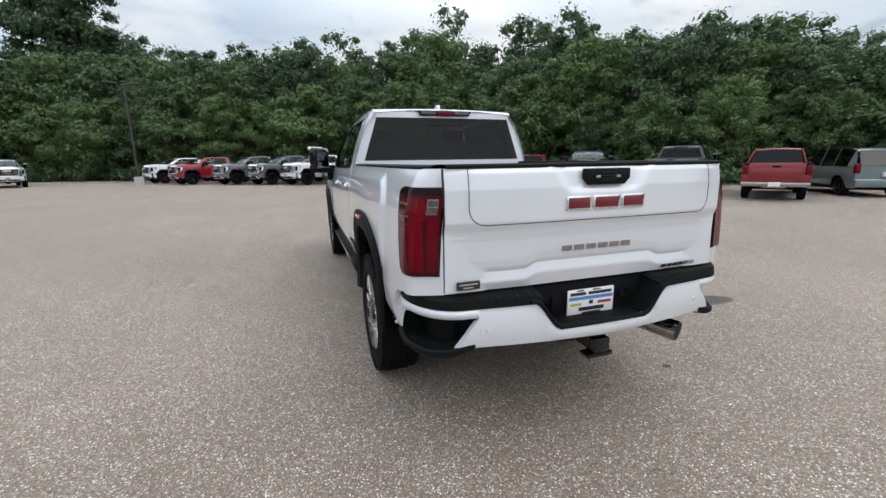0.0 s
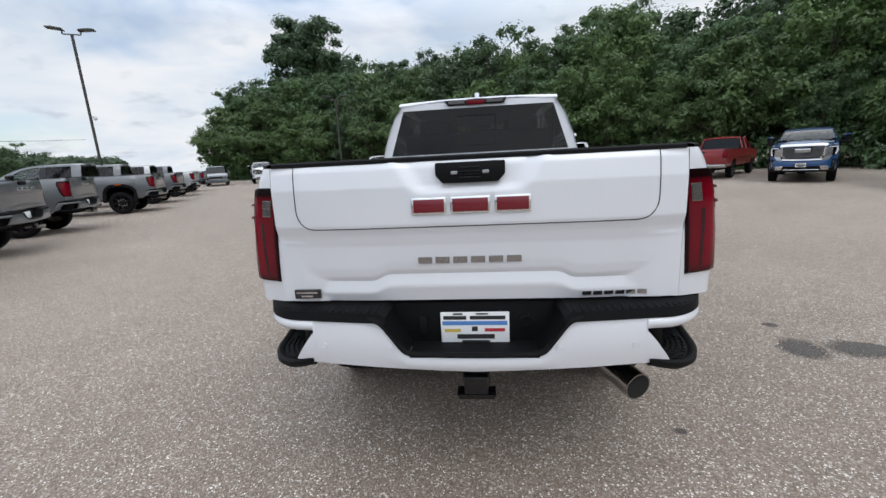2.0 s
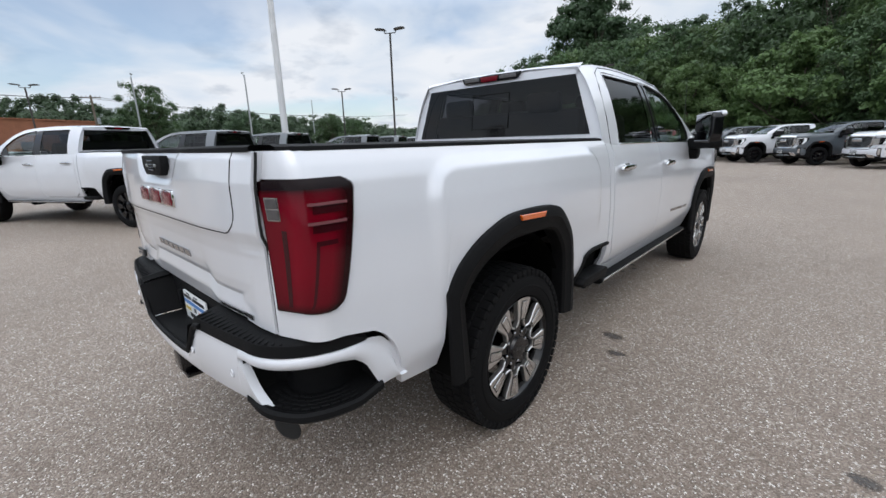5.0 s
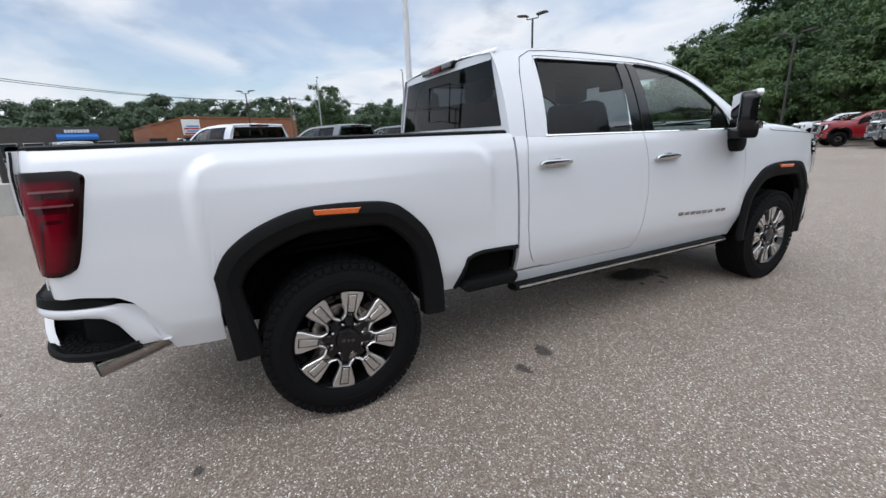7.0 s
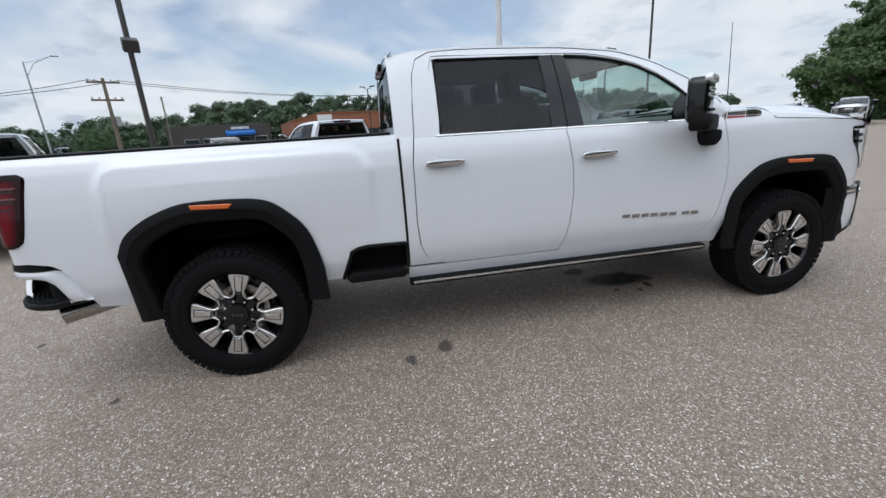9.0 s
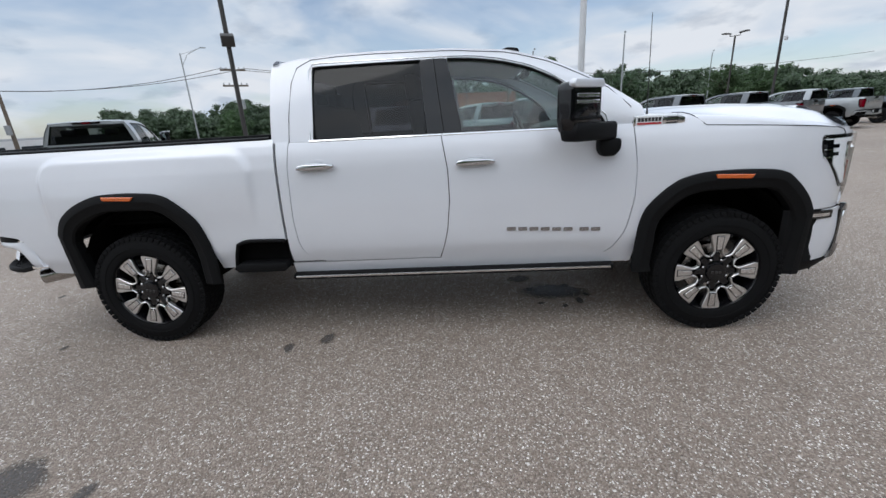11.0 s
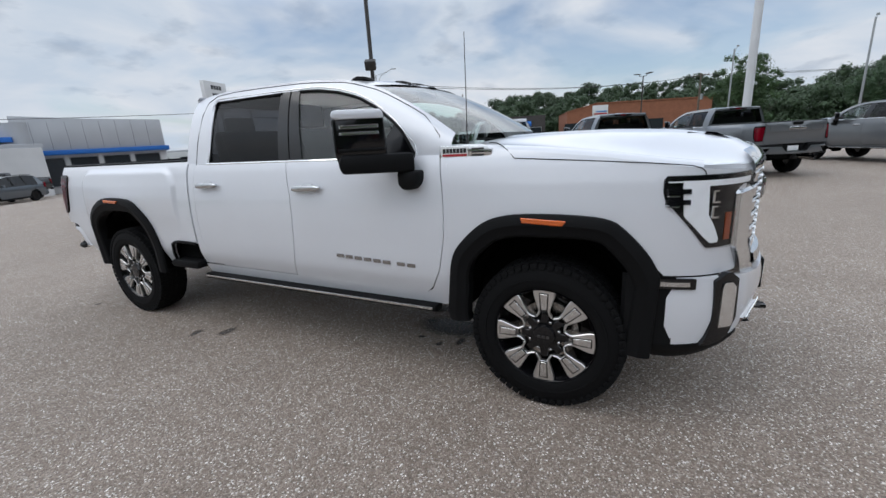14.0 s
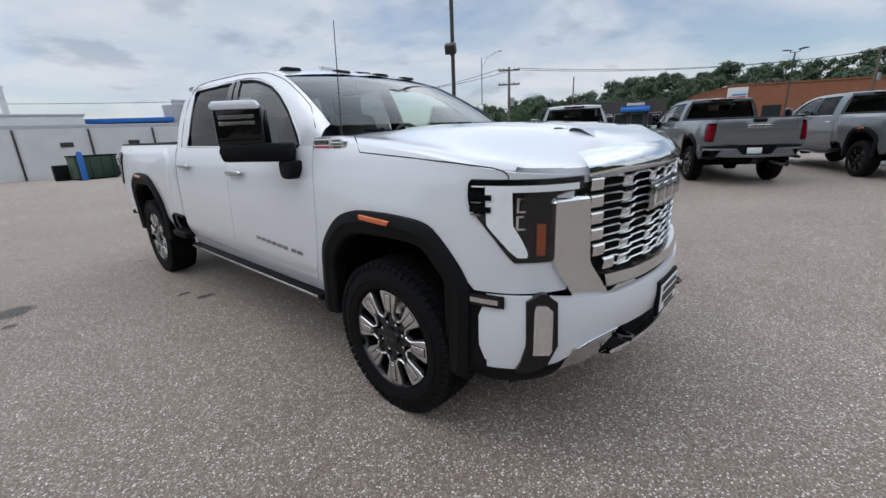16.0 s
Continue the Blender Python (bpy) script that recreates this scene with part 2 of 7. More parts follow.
M = {}
M["white"] = material("white_pearl_paint", (0.69, 0.705, 0.745), 0.30, 0.08, vary=0.015, scale=3, coat=1.0)
M["grey"] = material("grey_metallic_paint", (0.13, 0.14, 0.15), 0.3, 0.35, vary=0.03, scale=3, coat=1.0)
M["slate"] = material("slate_metallic_paint", (0.085, 0.10, 0.115), 0.3, 0.35, vary=0.03, scale=3, coat=1.0)
M["silver"] = material("silver_metallic_paint", (0.36, 0.38, 0.39), 0.3, 0.45, vary=0.03, scale=3, coat=1.0)
M["black"] = material("black_paint", (0.012, 0.013, 0.016), 0.3, vary=0.04, scale=3, coat=1.0)
M["red"] = material("red_paint", (0.25, 0.006, 0.013), 0.3, vary=0.03, scale=3, coat=1.0)
M["dullred"] = material("faded_red_paint", (0.21, 0.008, 0.012), 0.4, vary=0.08, scale=3, coat=0.6)
M["blue"] = material("blue_paint", (0.012, 0.065, 0.19), 0.3, 0.2, vary=0.03, scale=3, coat=1.0)
M["greensilver"] = material("pale_green_metallic_paint", (0.16, 0.21, 0.21), 0.3, 0.3, vary=0.03, scale=3, coat=1.0)
M["plastic"] = material("black_textured_plastic", (0.0052, 0.0054, 0.006), 0.62, spec=0.14, vary=0.10, scale=5, fine=0.15, bump=0.15, bump_scale=500)
M["gloss_black"] = material("gloss_black_plastic", (0.004, 0.004, 0.005), 0.12, vary=0.05, coat=0.25, spec=0.35)
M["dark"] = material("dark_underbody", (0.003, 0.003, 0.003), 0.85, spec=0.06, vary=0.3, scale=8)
M["gap"] = material("shut_gap", (0.01, 0.01, 0.01), 0.9, vary=0.1)
M["tyre"] = material("tyre_rubber", (0.0046, 0.0047, 0.0052), 0.75, spec=0.14, vary=0.18, scale=7, fine=0.2, bump=0.12, bump_scale=260)
M["machined"] = material("machined_aluminium", (0.70, 0.69, 0.68), 0.34, 1.0, vary=0.06, scale=30, fine=0.04)
M["chrome"] = material("chrome", (0.80, 0.81, 0.82), 0.05, 1.0, vary=0.02)
# chrome toned down, so the ground's dark reflection is in its colour
M["handle"] = material("darkened_chrome_handle", (0.55, 0.56, 0.57), 0.04, 1.0, vary=0.03)
M["satin"] = material("satin_chrome", (0.68, 0.68, 0.68), 0.20, 1.0, vary=0.04)
M["badge"] = material("dark_chrome_letters", (0.40, 0.40, 0.41), 0.2, 1.0, vary=0.05)
M["steel"] = material("exhaust_steel", (0.42, 0.40, 0.38), 0.25, 1.0, vary=0.15, scale=20)
M["red_emblem"] = material("red_emblem_enamel", (0.15, 0.003, 0.012), 0.25, vary=0.03, coat=0.4)
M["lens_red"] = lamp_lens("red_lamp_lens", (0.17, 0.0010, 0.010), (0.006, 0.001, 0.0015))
M["lens_plain"] = material("plain_red_lens", (0.14, 0.001, 0.008), 0.2, vary=0.12, scale=9, coat=0.12, spec=0.2)
M["lens_dark"] = material("smoked_lamp_lens", (0.007, 0.001, 0.0015), 0.12, vary=0.1, coat=0.12, spec=0.2)
M["lens_deep"] = material("deep_red_lamp_recess", (0.035, 0.001, 0.004), 0.16, vary=0.1, coat=0.2, spec=0.3)
# paler red paints in the reflection along the top of each fin
M["lens_fin"] = material("glint_tinted_lamp_fin", (0.16, 0.055, 0.062), 0.22, vary=0.1, scale=14, coat=0.3, spec=0.5)
M["lens_clear"] = material("clear_reverse_lens", (0.075, 0.07, 0.07), 0.15, vary=0.25, scale=40, coat=0.4)
M["amber"] = material("amber_lens", (0.62, 0.115, 0.012), 0.25, vary=0.08, scale=50, coat=1.0)
M["amber_dark"] = material("dim_amber_reflector", (0.26, 0.045, 0.008), 0.3, vary=0.1, scale=50, coat=0.5)
M["lamp_white"] = material("white_lamp_guide", (0.78, 0.80, 0.83), 0.25, vary=0.06, scale=30, coat=0.6, emit=0.12)
M["plate_white"] = material("dealer_plate_white", (0.80, 0.81, 0.82), 0.4, vary=0.04)
M["ink"] = material("black_print", (0.02, 0.02, 0.022), 0.5, vary=0.1)
M["print_blue"] = material("blue_print", (0.08, 0.22, 0.52), 0.5, vary=0.1)
M["print_gold"] = material("gold_print", (0.55, 0.40, 0.08), 0.5, vary=0.1)
M["print_red"] = material("red_print", (0.42, 0.02, 0.03), 0.5, vary=0.1)
M["glass_privacy"] = glass("privacy_glass", (0.20, 0.205, 0.22), strength=0.65)
M["glass_clear"] = glass("green_tinted_glass", (0.74, 0.86, 0.82), strength=1.5)
M["glass_bg"] = glass("dark_car_glass", (0.06, 0.065, 0.07), strength=1.0)
# mirror colour lowered to imitate a dark reflection in the glass
M["mirror"] = material("darkened_mirror_glass", (0.38, 0.39, 0.41), 0.0, 1.0, vary=0.0)
M["seat"] = material("dark_seat_leather", (0.075, 0.072, 0.070), 0.55, vary=0.15, scale=9, bump=0.1)
M["trim"] = material("cabin_trim", (0.10, 0.098, 0.095), 0.65, vary=0.12, scale=6)
M["liner"] = material("light_headliner", (0.55, 0.54, 0.51), 0.9, vary=0.05)
M["asphalt"] = asphalt_material()
M["wet"] = material("oil_wet_patch", (0.010, 0.0095, 0.009), 0.45, vary=0.25, scale=9, fine=0.3, fine_scale=90, bump=0.3, bump_scale=90)
M["grass"] = material("rough_grass", (0.055, 0.085, 0.03), 0.9, vary=0.4, scale=0.6, fine=0.4, fine_scale=14, bump=0.5, bump_scale=12)
M["bark"] = material("tree_bark", (0.085, 0.07, 0.055), 0.9, vary=0.3, scale=4, fine=0.3, fine_scale=30, bump=0.8, bump_scale=18)
M["leaf_a"] = leaf_material("walnut_leaves", (0.104, 0.170, 0.058), 0.36)
M["leaf_b"] = leaf_material("elm_leaves", (0.078, 0.136, 0.056), 0.34)
M["leaf_c"] = leaf_material("oak_leaves", (0.062, 0.110, 0.052), 0.32)
M["leaf_far"] = leaf_material("far_leaves", (0.068, 0.108, 0.055), 0.3)
M["pole_white"] = material("white_painted_steel", (0.62, 0.63, 0.64), 0.45, vary=0.08, scale=2)
M["pole_dark"] = material("bronze_painted_steel", (0.035, 0.032, 0.03), 0.5, vary=0.12, scale=2)
M["galv"] = material("galvanised_steel", (0.33, 0.35, 0.36), 0.45, 0.6, vary=0.12, scale=5)
M["wood_pole"] = material("weathered_utility_pole", (0.14, 0.115, 0.09), 0.9, vary=0.2, scale=3, fine=0.25, fine_scale=40)
M["concrete"] = material("concrete", (0.42, 0.41, 0.39), 0.85, vary=0.12, scale=3, fine=0.1, bump=0.3, bump_scale=60)
M["brick_dark"] = material("dark_brick", (0.06, 0.052, 0.05), 0.85, vary=0.2, scale=1.5, fine=0.25, fine_scale=8)
M["brick_orange"] = material("orange_brick", (0.27, 0.105, 0.058), 0.85, vary=0.14, scale=1.2, fine=0.18, fine_scale=8)
M["blue_panel"] = material("blue_metal_panel", (0.012, 0.12, 0.42), 0.4, vary=0.08, scale=1)
M["grey_panel"] = material("light_grey_metal_panel", (0.42, 0.43, 0.45), 0.45, 0.2, vary=0.05, scale=0.8)
M["white_wall"] = material("white_painted_wall", (0.62, 0.62, 0.62), 0.7, vary=0.07, scale=0.7, fine=0.05, fine_scale=20)
M["green_box"] = material("dark_green_steel", (0.02, 0.05, 0.03), 0.5, vary=0.15, scale=2)
M["window"] = material("building_window", (0.03, 0.035, 0.04), 0.05, vary=0.1)
M["line_paint"] = material("worn_white_line_paint", (0.42, 0.41, 0.39), 0.8, vary=0.3, scale=5, fine=0.3, fine_scale=60)
M["cable"] = material("black_cable", (0.02, 0.02, 0.02), 0.7, vary=0.1)


# ---------------------------------------------------------------- mesh tools
def part(name, bm, mat, parent=None, label="", flat=False, angle=32):
    bmesh.ops.recalc_face_normals(bm, faces=bm.faces[:])
    me = bpy.data.meshes.new(name)
    for f in bm.faces:
        f.smooth = not flat
    bm.to_mesh(me)
    bm.free()
    if not flat:
        me.set_sharp_from_angle(angle=radians(angle))
    me.materials.append(mat)
    ob = new(name, me)
    if parent is not None:
        ob.parent = parent
    if label:
        ob["label"] = label
    return ob


def empty(name, label, category, group="", kind=""):
    return tagged(new(name), label, category, group, kind)


def copy_part(ob, parent, m):
    """A copy of a part (and its pieces) under parent, moved by m."""
    c = ob.copy()
    scene.collection.objects.link(c)
    c.parent = parent
    c.matrix_parent_inverse = Matrix.Identity(4)
    c.matrix_basis = m @ ob.matrix_basis
    for k in ob.children:
        copy_part(k, c, Matrix.Identity(4))
    return c


def loft(rows, close_u=False, cap=False):
    """A sheet through rows of points."""
    bm = bmesh.new()
    vs = [[bm.verts.new(p) for p in r] for r in rows]
    n = len(vs[0])
    for a, b in zip(vs, vs[1:]):
        for i in range(n if close_u else n - 1):
            j = (i + 1) % n
            bm.faces.new((a[i], a[j], b[j], b[i]))
    if cap:
        bm.faces.new(vs[0])
        bm.faces.new(vs[-1])
    return bm


def flange(bm, d):
    """Turns the open rim of a sheet inwards by d."""
    e = [x for x in bm.edges if x.is_boundary]
    r = bmesh.ops.extrude_edge_only(bm, edges=e)
    bmesh.ops.translate(bm, verts=[v for v in r["geom"] if isinstance(v, bmesh.types.BMVert)], vec=d)
    return bm


def prism(poly, depth, axis="x", at=0.0, bevel=0.0, seg=2):
    """A polygon in the plane across axis, made depth thick from at."""
    bm = bmesh.new()

    def P(a, b, d):
        return {"x": (d, a, b), "y": (a, d, b), "z": (a, b, d)}[axis]

    lo = [bm.verts.new(P(a, b, at)) for a, b in poly]
    hi = [bm.verts.new(P(a, b, at + depth)) for a, b in poly]
    bm.faces.new(lo)
    bm.faces.new(hi)
    for i in range(len(poly)):
        j = (i + 1) % len(poly)
        bm.faces.new((lo[i], lo[j], hi[j], hi[i]))
    bmesh.ops.recalc_face_normals(bm, faces=bm.faces[:])
    if bevel:
        bmesh.ops.bevel(bm, geom=bm.edges[:], offset=bevel, segments=seg, affect="EDGES", profile=0.5, clamp_overlap=True)
    return bm


def box(x0, y0, z0, x1, y1, z1, bevel=0.0, seg=2):
    return prism([(x0, y0), (x1, y0), (x1, y1), (x0, y1)], z1 - z0, "z", z0, bevel, seg)


def tube(path, r, n=8, close=False):
    """A round bar along points; r a number or one per point."""
    pts = [Vector(p) for p in path]
    rows = []
    for i, p in enumerate(pts):
        a, b = pts[max(i - 1, 0)], pts[min(i + 1, len(pts) - 1)]
        if close:
            a, b = pts[i - 1], pts[(i + 1) % len(pts)]
        d = (b - a).normalized()
        u = d.cross(Vector((0, 0, 1)) if abs(d.z) < 0.9 else Vector((1, 0, 0))).normalized()
        w = d.cross(u)
        rad = r[i] if isinstance(r, (list, tuple)) else r
        rows.append([p + rad * (math.cos(k * 2 * math.pi / n) * u + math.sin(k * 2 * math.pi / n) * w) for k in range(n)])
    if close:
        return loft(rows + [rows[0]], True)
    return loft(rows, True, True)


def spin(profile, n=48, axis="x"):
    """A body of revolution round axis; profile of (along, radius)."""
    rows = []
    for a, r in profile:
        rows.append([{"x": (a, r * math.cos(t), r * math.sin(t)), "z": (r * math.cos(t), r * math.sin(t), a), "y": (r * math.cos(t), a, r * math.sin(t))}[axis]
                     for t in (2 * math.pi * k / n for k in range(n))])
    return loft(rows, True)


def join(*bms):
    out = bmesh.new()
    for b in bms:
        me = bpy.data.meshes.new("tmp")
        b.to_mesh(me)
        b.free()
        out.from_mesh(me)
        bpy.data.meshes.remove(me)
    return out


def moved(bm, m):
    bmesh.ops.transform(bm, matrix=m, verts=bm.verts[:])
    return bm


def flip(bm, s):
    """The left-hand twin of a right-hand piece where s is -1."""
    if s < 0:
        bmesh.ops.scale(bm, vec=(-1, 1, 1), verts=bm.verts[:])
        bmesh.ops.reverse_faces(bm, faces=bm.faces[:])
    return bm


def smooth_table(xs, ys, span=0.05):
    """A soft curve through a few knots."""
    g = np.linspace(xs[0], xs[-1], 400)
    v = np.interp(g, xs, ys)
    k = max(1, int(span / (g[1] - g[0])))
    pad = np.pad(v, k, mode="edge")
    v = np.convolve(pad, np.ones(2 * k + 1) / (2 * k + 1), "valid")
    return lambda x: float(np.interp(x, g, v))


def lin(a, b, n):
    return [a + (b - a) * i / n for i in range(n + 1)]


# ---------------------------------------------------------------- the pickup: shape of the body
_S = smooth_table([0.45, 0.52, 0.60, 0.665, 0.70, 0.80, 1.00, 1.15, 1.26, 1.36, 1.41, 1.45, 1.48],
                  [0.862, 0.885, 0.916, 0.943, 0.953, 0.962, 0.963, 0.954, 0.943, 0.925, 0.908, 0.886, 0.860], 0.012)
_roof = smooth_table([0.9, 1.10, 1.25, 1.5, 1.8, 2.3, 2.67, 2.94, 3.2, 3.39, 3.56], [1.90, 1.935, 1.962, 1.976, 1.978, 1.966, 1.932, 1.856, 1.730, 1.618, 1.500], 0.07)
_roof_x = smooth_table([1.0, 2.5, 2.9, 3.3, 3.6], [0.700, 0.705, 0.735, 0.80, 0.845], 0.1)


def ease(t):
    t = min(1.0, max(0.0, t))
    return t * t * (3 - 2 * t)


def side_x(y, z):
    """Half width of the body at a height and a place along it."""
    x = _S(z)
    if y < -0.55:
        x -= 0.05 * (-0.55 - y) ** 2
    if y > 4.25:
        x -= 0.10 * max(0.0, y - 4.25) ** 1.6
    for c, lo, hi in ((0.0, -0.75, 0.80), (4.03, 3.30, 4.75)):
        if lo < y < hi and z > 0.6:
            k = 1 - abs(y - c) / ((hi - lo) / 2)
            t = max(0.0, 1 - abs(z - 1.12) / 0.30)
            x += 0.016 * (3 * k * k - 2 * k ** 3) * t if k > 0 else 0
    if y < 1.2:
        # raised hip over the rear wheel: a rounded panel, crisp above and behind, fading out downwards
        dy, dz = max(0.0, abs(y - 0.16) - 0.60), max(0.0, z - 1.24)
        x += 0.022 * ease((0.185 - math.hypot(dy, dz)) / 0.055) * ease((z - 0.80) / 0.40)
    return x


def rear_plan(q, z, off=0.0):
    """The outline of the box seen from above: q runs forward to back along the side (as y), round the corner and on to the gate."""
    r, yc, bend = 0.07, -1.05, math.radians(68)
    if q >= yc:
        return side_x(q, z) + off, q
    cx = side_x(yc, z) - r
    t = yc - q
    a = min(t / r, bend)
    d = max(0.0, t - r * bend)
    return cx + (r + off) * math.cos(a) - d * math.sin(bend), yc - (r + off) * math.sin(a) - d * math.cos(bend)


def front_plan(q, z, off=0.0):
    """The outline of the nose from above: q 0..1 round the corner, 1..2 on to the middle."""
    if q <= 1:
        x0 = side_x(4.45, z)
        pts = [(x0, 4.45), (x0 - 0.002, 4.70), (0.860, 4.83), (0.70, 4.905)]
        b = [(1 - q) ** 3, 3 * q * (1 - q) ** 2, 3 * q * q * (1 - q), q ** 3]
        x, y = sum(w * p[0] for w, p in zip(b, pts)), sum(w * p[1] for w, p in zip(b, pts))
        nx, ny = math.cos(q * 1.2), math.sin(q * 1.2)
        return x + off * nx, y + off * ny
    x = 0.70 * (2 - q)
    return x, 5.055 - 0.15 * (x / 0.70) ** 2 + off


ARCH_R = [(-0.555, 0.575), (-0.552, 0.88), (-0.50, 0.985), (-0.40, 1.06), (-0.316, 1.10), (-0.21, 1.138), (-0.111, 1.152), (0.10, 1.152), (0.287, 1.135), (0.385, 1.062), (0.485, 0.955), (0.53, 0.83), (0.561, 0.66), (0.566, 0.575)]
ARCH_F = [(3.470, 0.50), (3.485, 0.66), (3.508, 0.85), (3.58, 0.95), (3.70, 1.054), (3.80, 1.09), (3.92, 1.108), (4.15, 1.11), (4.352, 1.095), (4.43, 1.03), (4.50, 0.955), (4.545, 0.89), (4.575, 0.82)]


def rounded(poly):
    """Corners cut twice, ends kept."""
    for _ in range(2):
        out = [poly[0]]
        for (a, b), (c, d) in zip(poly, poly[1:]):
            out += [(0.75 * a + 0.25 * c, 0.75 * b + 0.25 * d), (0.25 * a + 0.75 * c, 0.25 * b + 0.75 * d)]
        poly = out + [poly[-1]]
    return poly


FLARE_R = rounded(ARCH_R[1:-1])
ARCH_R, ARCH_F = rounded(ARCH_R), rounded(ARCH_F)


def poly_z(poly, y):
    return float(np.interp(y, [p[0] for p in poly], [p[1] for p in poly]))


def columns(ys, zlo, zhi, n, at, s):
    """A side panel of columns: each from zlo(y) to zhi(y), laid on the surface at(y, z)."""
    rows = []
    for y in ys:
        a, b = zlo(y), zhi(y)
        rows.append([(s * at(y, z)[0], at(y, z)[1], z) for z in lin(a, b, n)])
    return loft(rows)


def door_panel(front, rear, zlo, zhi, s, nu=16, nv=22, off=0.0):
    """front(z) and rear(z) give the shut lines."""
    rows = []
    for z in lin(zlo, zhi, nv):
        a, b = rear(z), front(z)
        rows.append([(s * (side_x(y, z) + off), y, z) for y in lin(a, b, nu)])
    return flange(loft(rows), (-s * 0.03, 0, 0))


def sheet_side(y, z, lift=0.0):
    """The upper side of the cab, from the belt to the roof rail."""
    zr, xr = _roof(y), _roof_x(y)
    t = min(1.0, max(0.0, (z - 1.42) / max(zr - 1.42, 0.02)))
    x = 0.893 + (xr - 0.893) * t + 0.022 * math.sin(math.pi * t) - (0.02 * max(0, t - 0.8) / 0.2 if t > 0.8 else 0)
    return x + lift


WIN_TOP = smooth_table([2.25, 2.45, 2.62, 2.80, 2.95, 3.10, 3.19, 3.245, 3.27], [1.890, 1.878, 1.850, 1.800, 1.728, 1.625, 1.545, 1.46, 1.41], 0.03)


def wheel(parent, detail):
    """Tyre, dark barrel, eight machined spokes, cap and nuts; the axle lies along x, outside is +x."""
    R, w = 0.427, 0.135
    prof = [(-w + 0.005, 0.262), (-w, 0.30), (-w + 0.004, 0.36), (-w + 0.014, 0.395), (-w + 0.03, 0.412), (-0.07, 0.420), (0.0, 0.4215), (0.07, 0.420), (w - 0.03, 0.412), (w - 0.014, 0.395), (w - 0.004, 0.36), (w, 0.325), (w - 0.002, 0.30), (w - 0.008, 0.284), (w - 0.020, 0.276)]
    n = 64 if detail else 28
    barrel = spin([(w - 0.018, 0.278), (w - 0.010, 0.273), (w - 0.03, 0.262), (0.03, 0.250), (-0.02, 0.23), (-0.03, 0.06), (-0.03, 0.02)], n)
    rim = part("wheel", barrel, M["gloss_black"], parent, "gloss black alloy wheel with machined spokes")
    tyre = spin(prof, n)
    if detail:
        lugs = []
        count = 58
        for k in range(count):
            a = 2 * math.pi * k / count
            for x0, x1, sh, dr in ((-0.128, -0.082, 0.5, -0.008), (-0.074, -0.028, 0.0, 0), (-0.022, 0.022, 0.35, 0), (0.028, 0.074, 0.7, 0), (0.082, 0.128, 0.2, -0.008)):
                b = box(x0, -0.0195, 0.404 + dr, x1, 0.0195, 0.4268 + dr, 0.003, 1)
                moved(b, Matrix.Rotation(a + sh * 2 * math.pi / count, 4, "X"))
                lugs.append(b)
            b = box(0.112, -0.014, 0.385, 0.1305, 0.014, 0.405, 0.004, 1)
            moved(b, Matrix.Rotation(a + 0.2 * 2 * math.pi / count, 4, "X"))
            lugs.append(b)
        # raised rings on the sidewall
        ring = spin([(w - 0.003, 0.338), (w + 0.003, 0.335), (w + 0.003, 0.331), (w - 0.002, 0.328)], n)
        tyre = join(tyre, ring)
        part("tread", join(*lugs), M["tyre"], rim)["kind"] = "stuff"
    part("tyre", tyre, M["tyre"], rim, "black all-terrain tyre")
    # spokes: a broad outer paddle that narrows towards the hub
    xo = w - 0.018
    for k in range(8):
        rot = Matrix.Rotation(2 * math.pi * k / 8, 4, "X")
        half = [(0.028, 0.2715), (0.059, 0.2660), (0.0575, 0.236), (0.049, 0.212), (0.040, 0.182), (0.0315, 0.157), (0.031, 0.141), (0.0460, 0.116), (0.0415, 0.107), (0.0235, 0.128), (0.019, 0.150)]
        face = half + [(-a, b) for a, b in reversed(half)]
        sp = prism(face, 0.03, "x", xo - 0.03, 0.004, 1)
        o = part("spoke", moved(sp, rot), M["machined"], rim)
        if detail:
            pocket = prism([(-0.0255, 0.254), (0.0255, 0.254), (0.0205, 0.152), (-0.0205, 0.152)], 0.003, "x", xo - 0.001, 0.0)
            inlay = prism([(-0.0205, 0.249), (0.0205, 0.249), (0.0150, 0.159), (-0.0150, 0.159)], 0.003, "x", xo + 0.001, 0.001, 1)
            part("spoke_groove", moved(pocket, rot), M["gloss_black"], o, "black groove")
            part("spoke_inlay", moved(inlay, rot), M["satin"], o, "satin metal inlay")
            web = prism([(-0.02, 0.13), (0.02, 0.13), (0.024, 0.05), (-0.024, 0.05)], 0.04, "x", xo - 0.055, 0.004, 1)
            part("spoke_root", moved(web, rot), M["gloss_black"], rim)
            nut = spin([(xo - 0.03, 0.0001), (xo - 0.012, 0.009), (xo - 0.008, 0.005), (xo - 0.008, 0.0001)], 8)
            moved(nut, Matrix.Rotation(2 * math.pi * (k + 0.5) / 8, 4, "X") @ Matrix.Translation((0, 0, 0.086)))
            part("lug_nut", nut, M["badge"], rim)
    cap = spin([(xo - 0.05, 0.10), (xo - 0.02, 0.095), (xo - 0.012, 0.066), (xo + 0.004, 0.060), (xo + 0.006, 0.05), (xo + 0.004, 0.0001)], 32)
    c = part("hub_cap", cap, M["gloss_black"], rim)
    if detail:
        for i in range(3):
            part("cap_mark", box(xo + 0.005, -0.034 + 0.024 * i, -0.008, xo + 0.009, -0.016 + 0.024 * i, 0.008, 0.001, 1), M["pole_dark"], c)
    disc = spin([(-0.01, 0.17), (0.01, 0.17), (0.01, 0.05), (-0.01, 0.05)], 24)
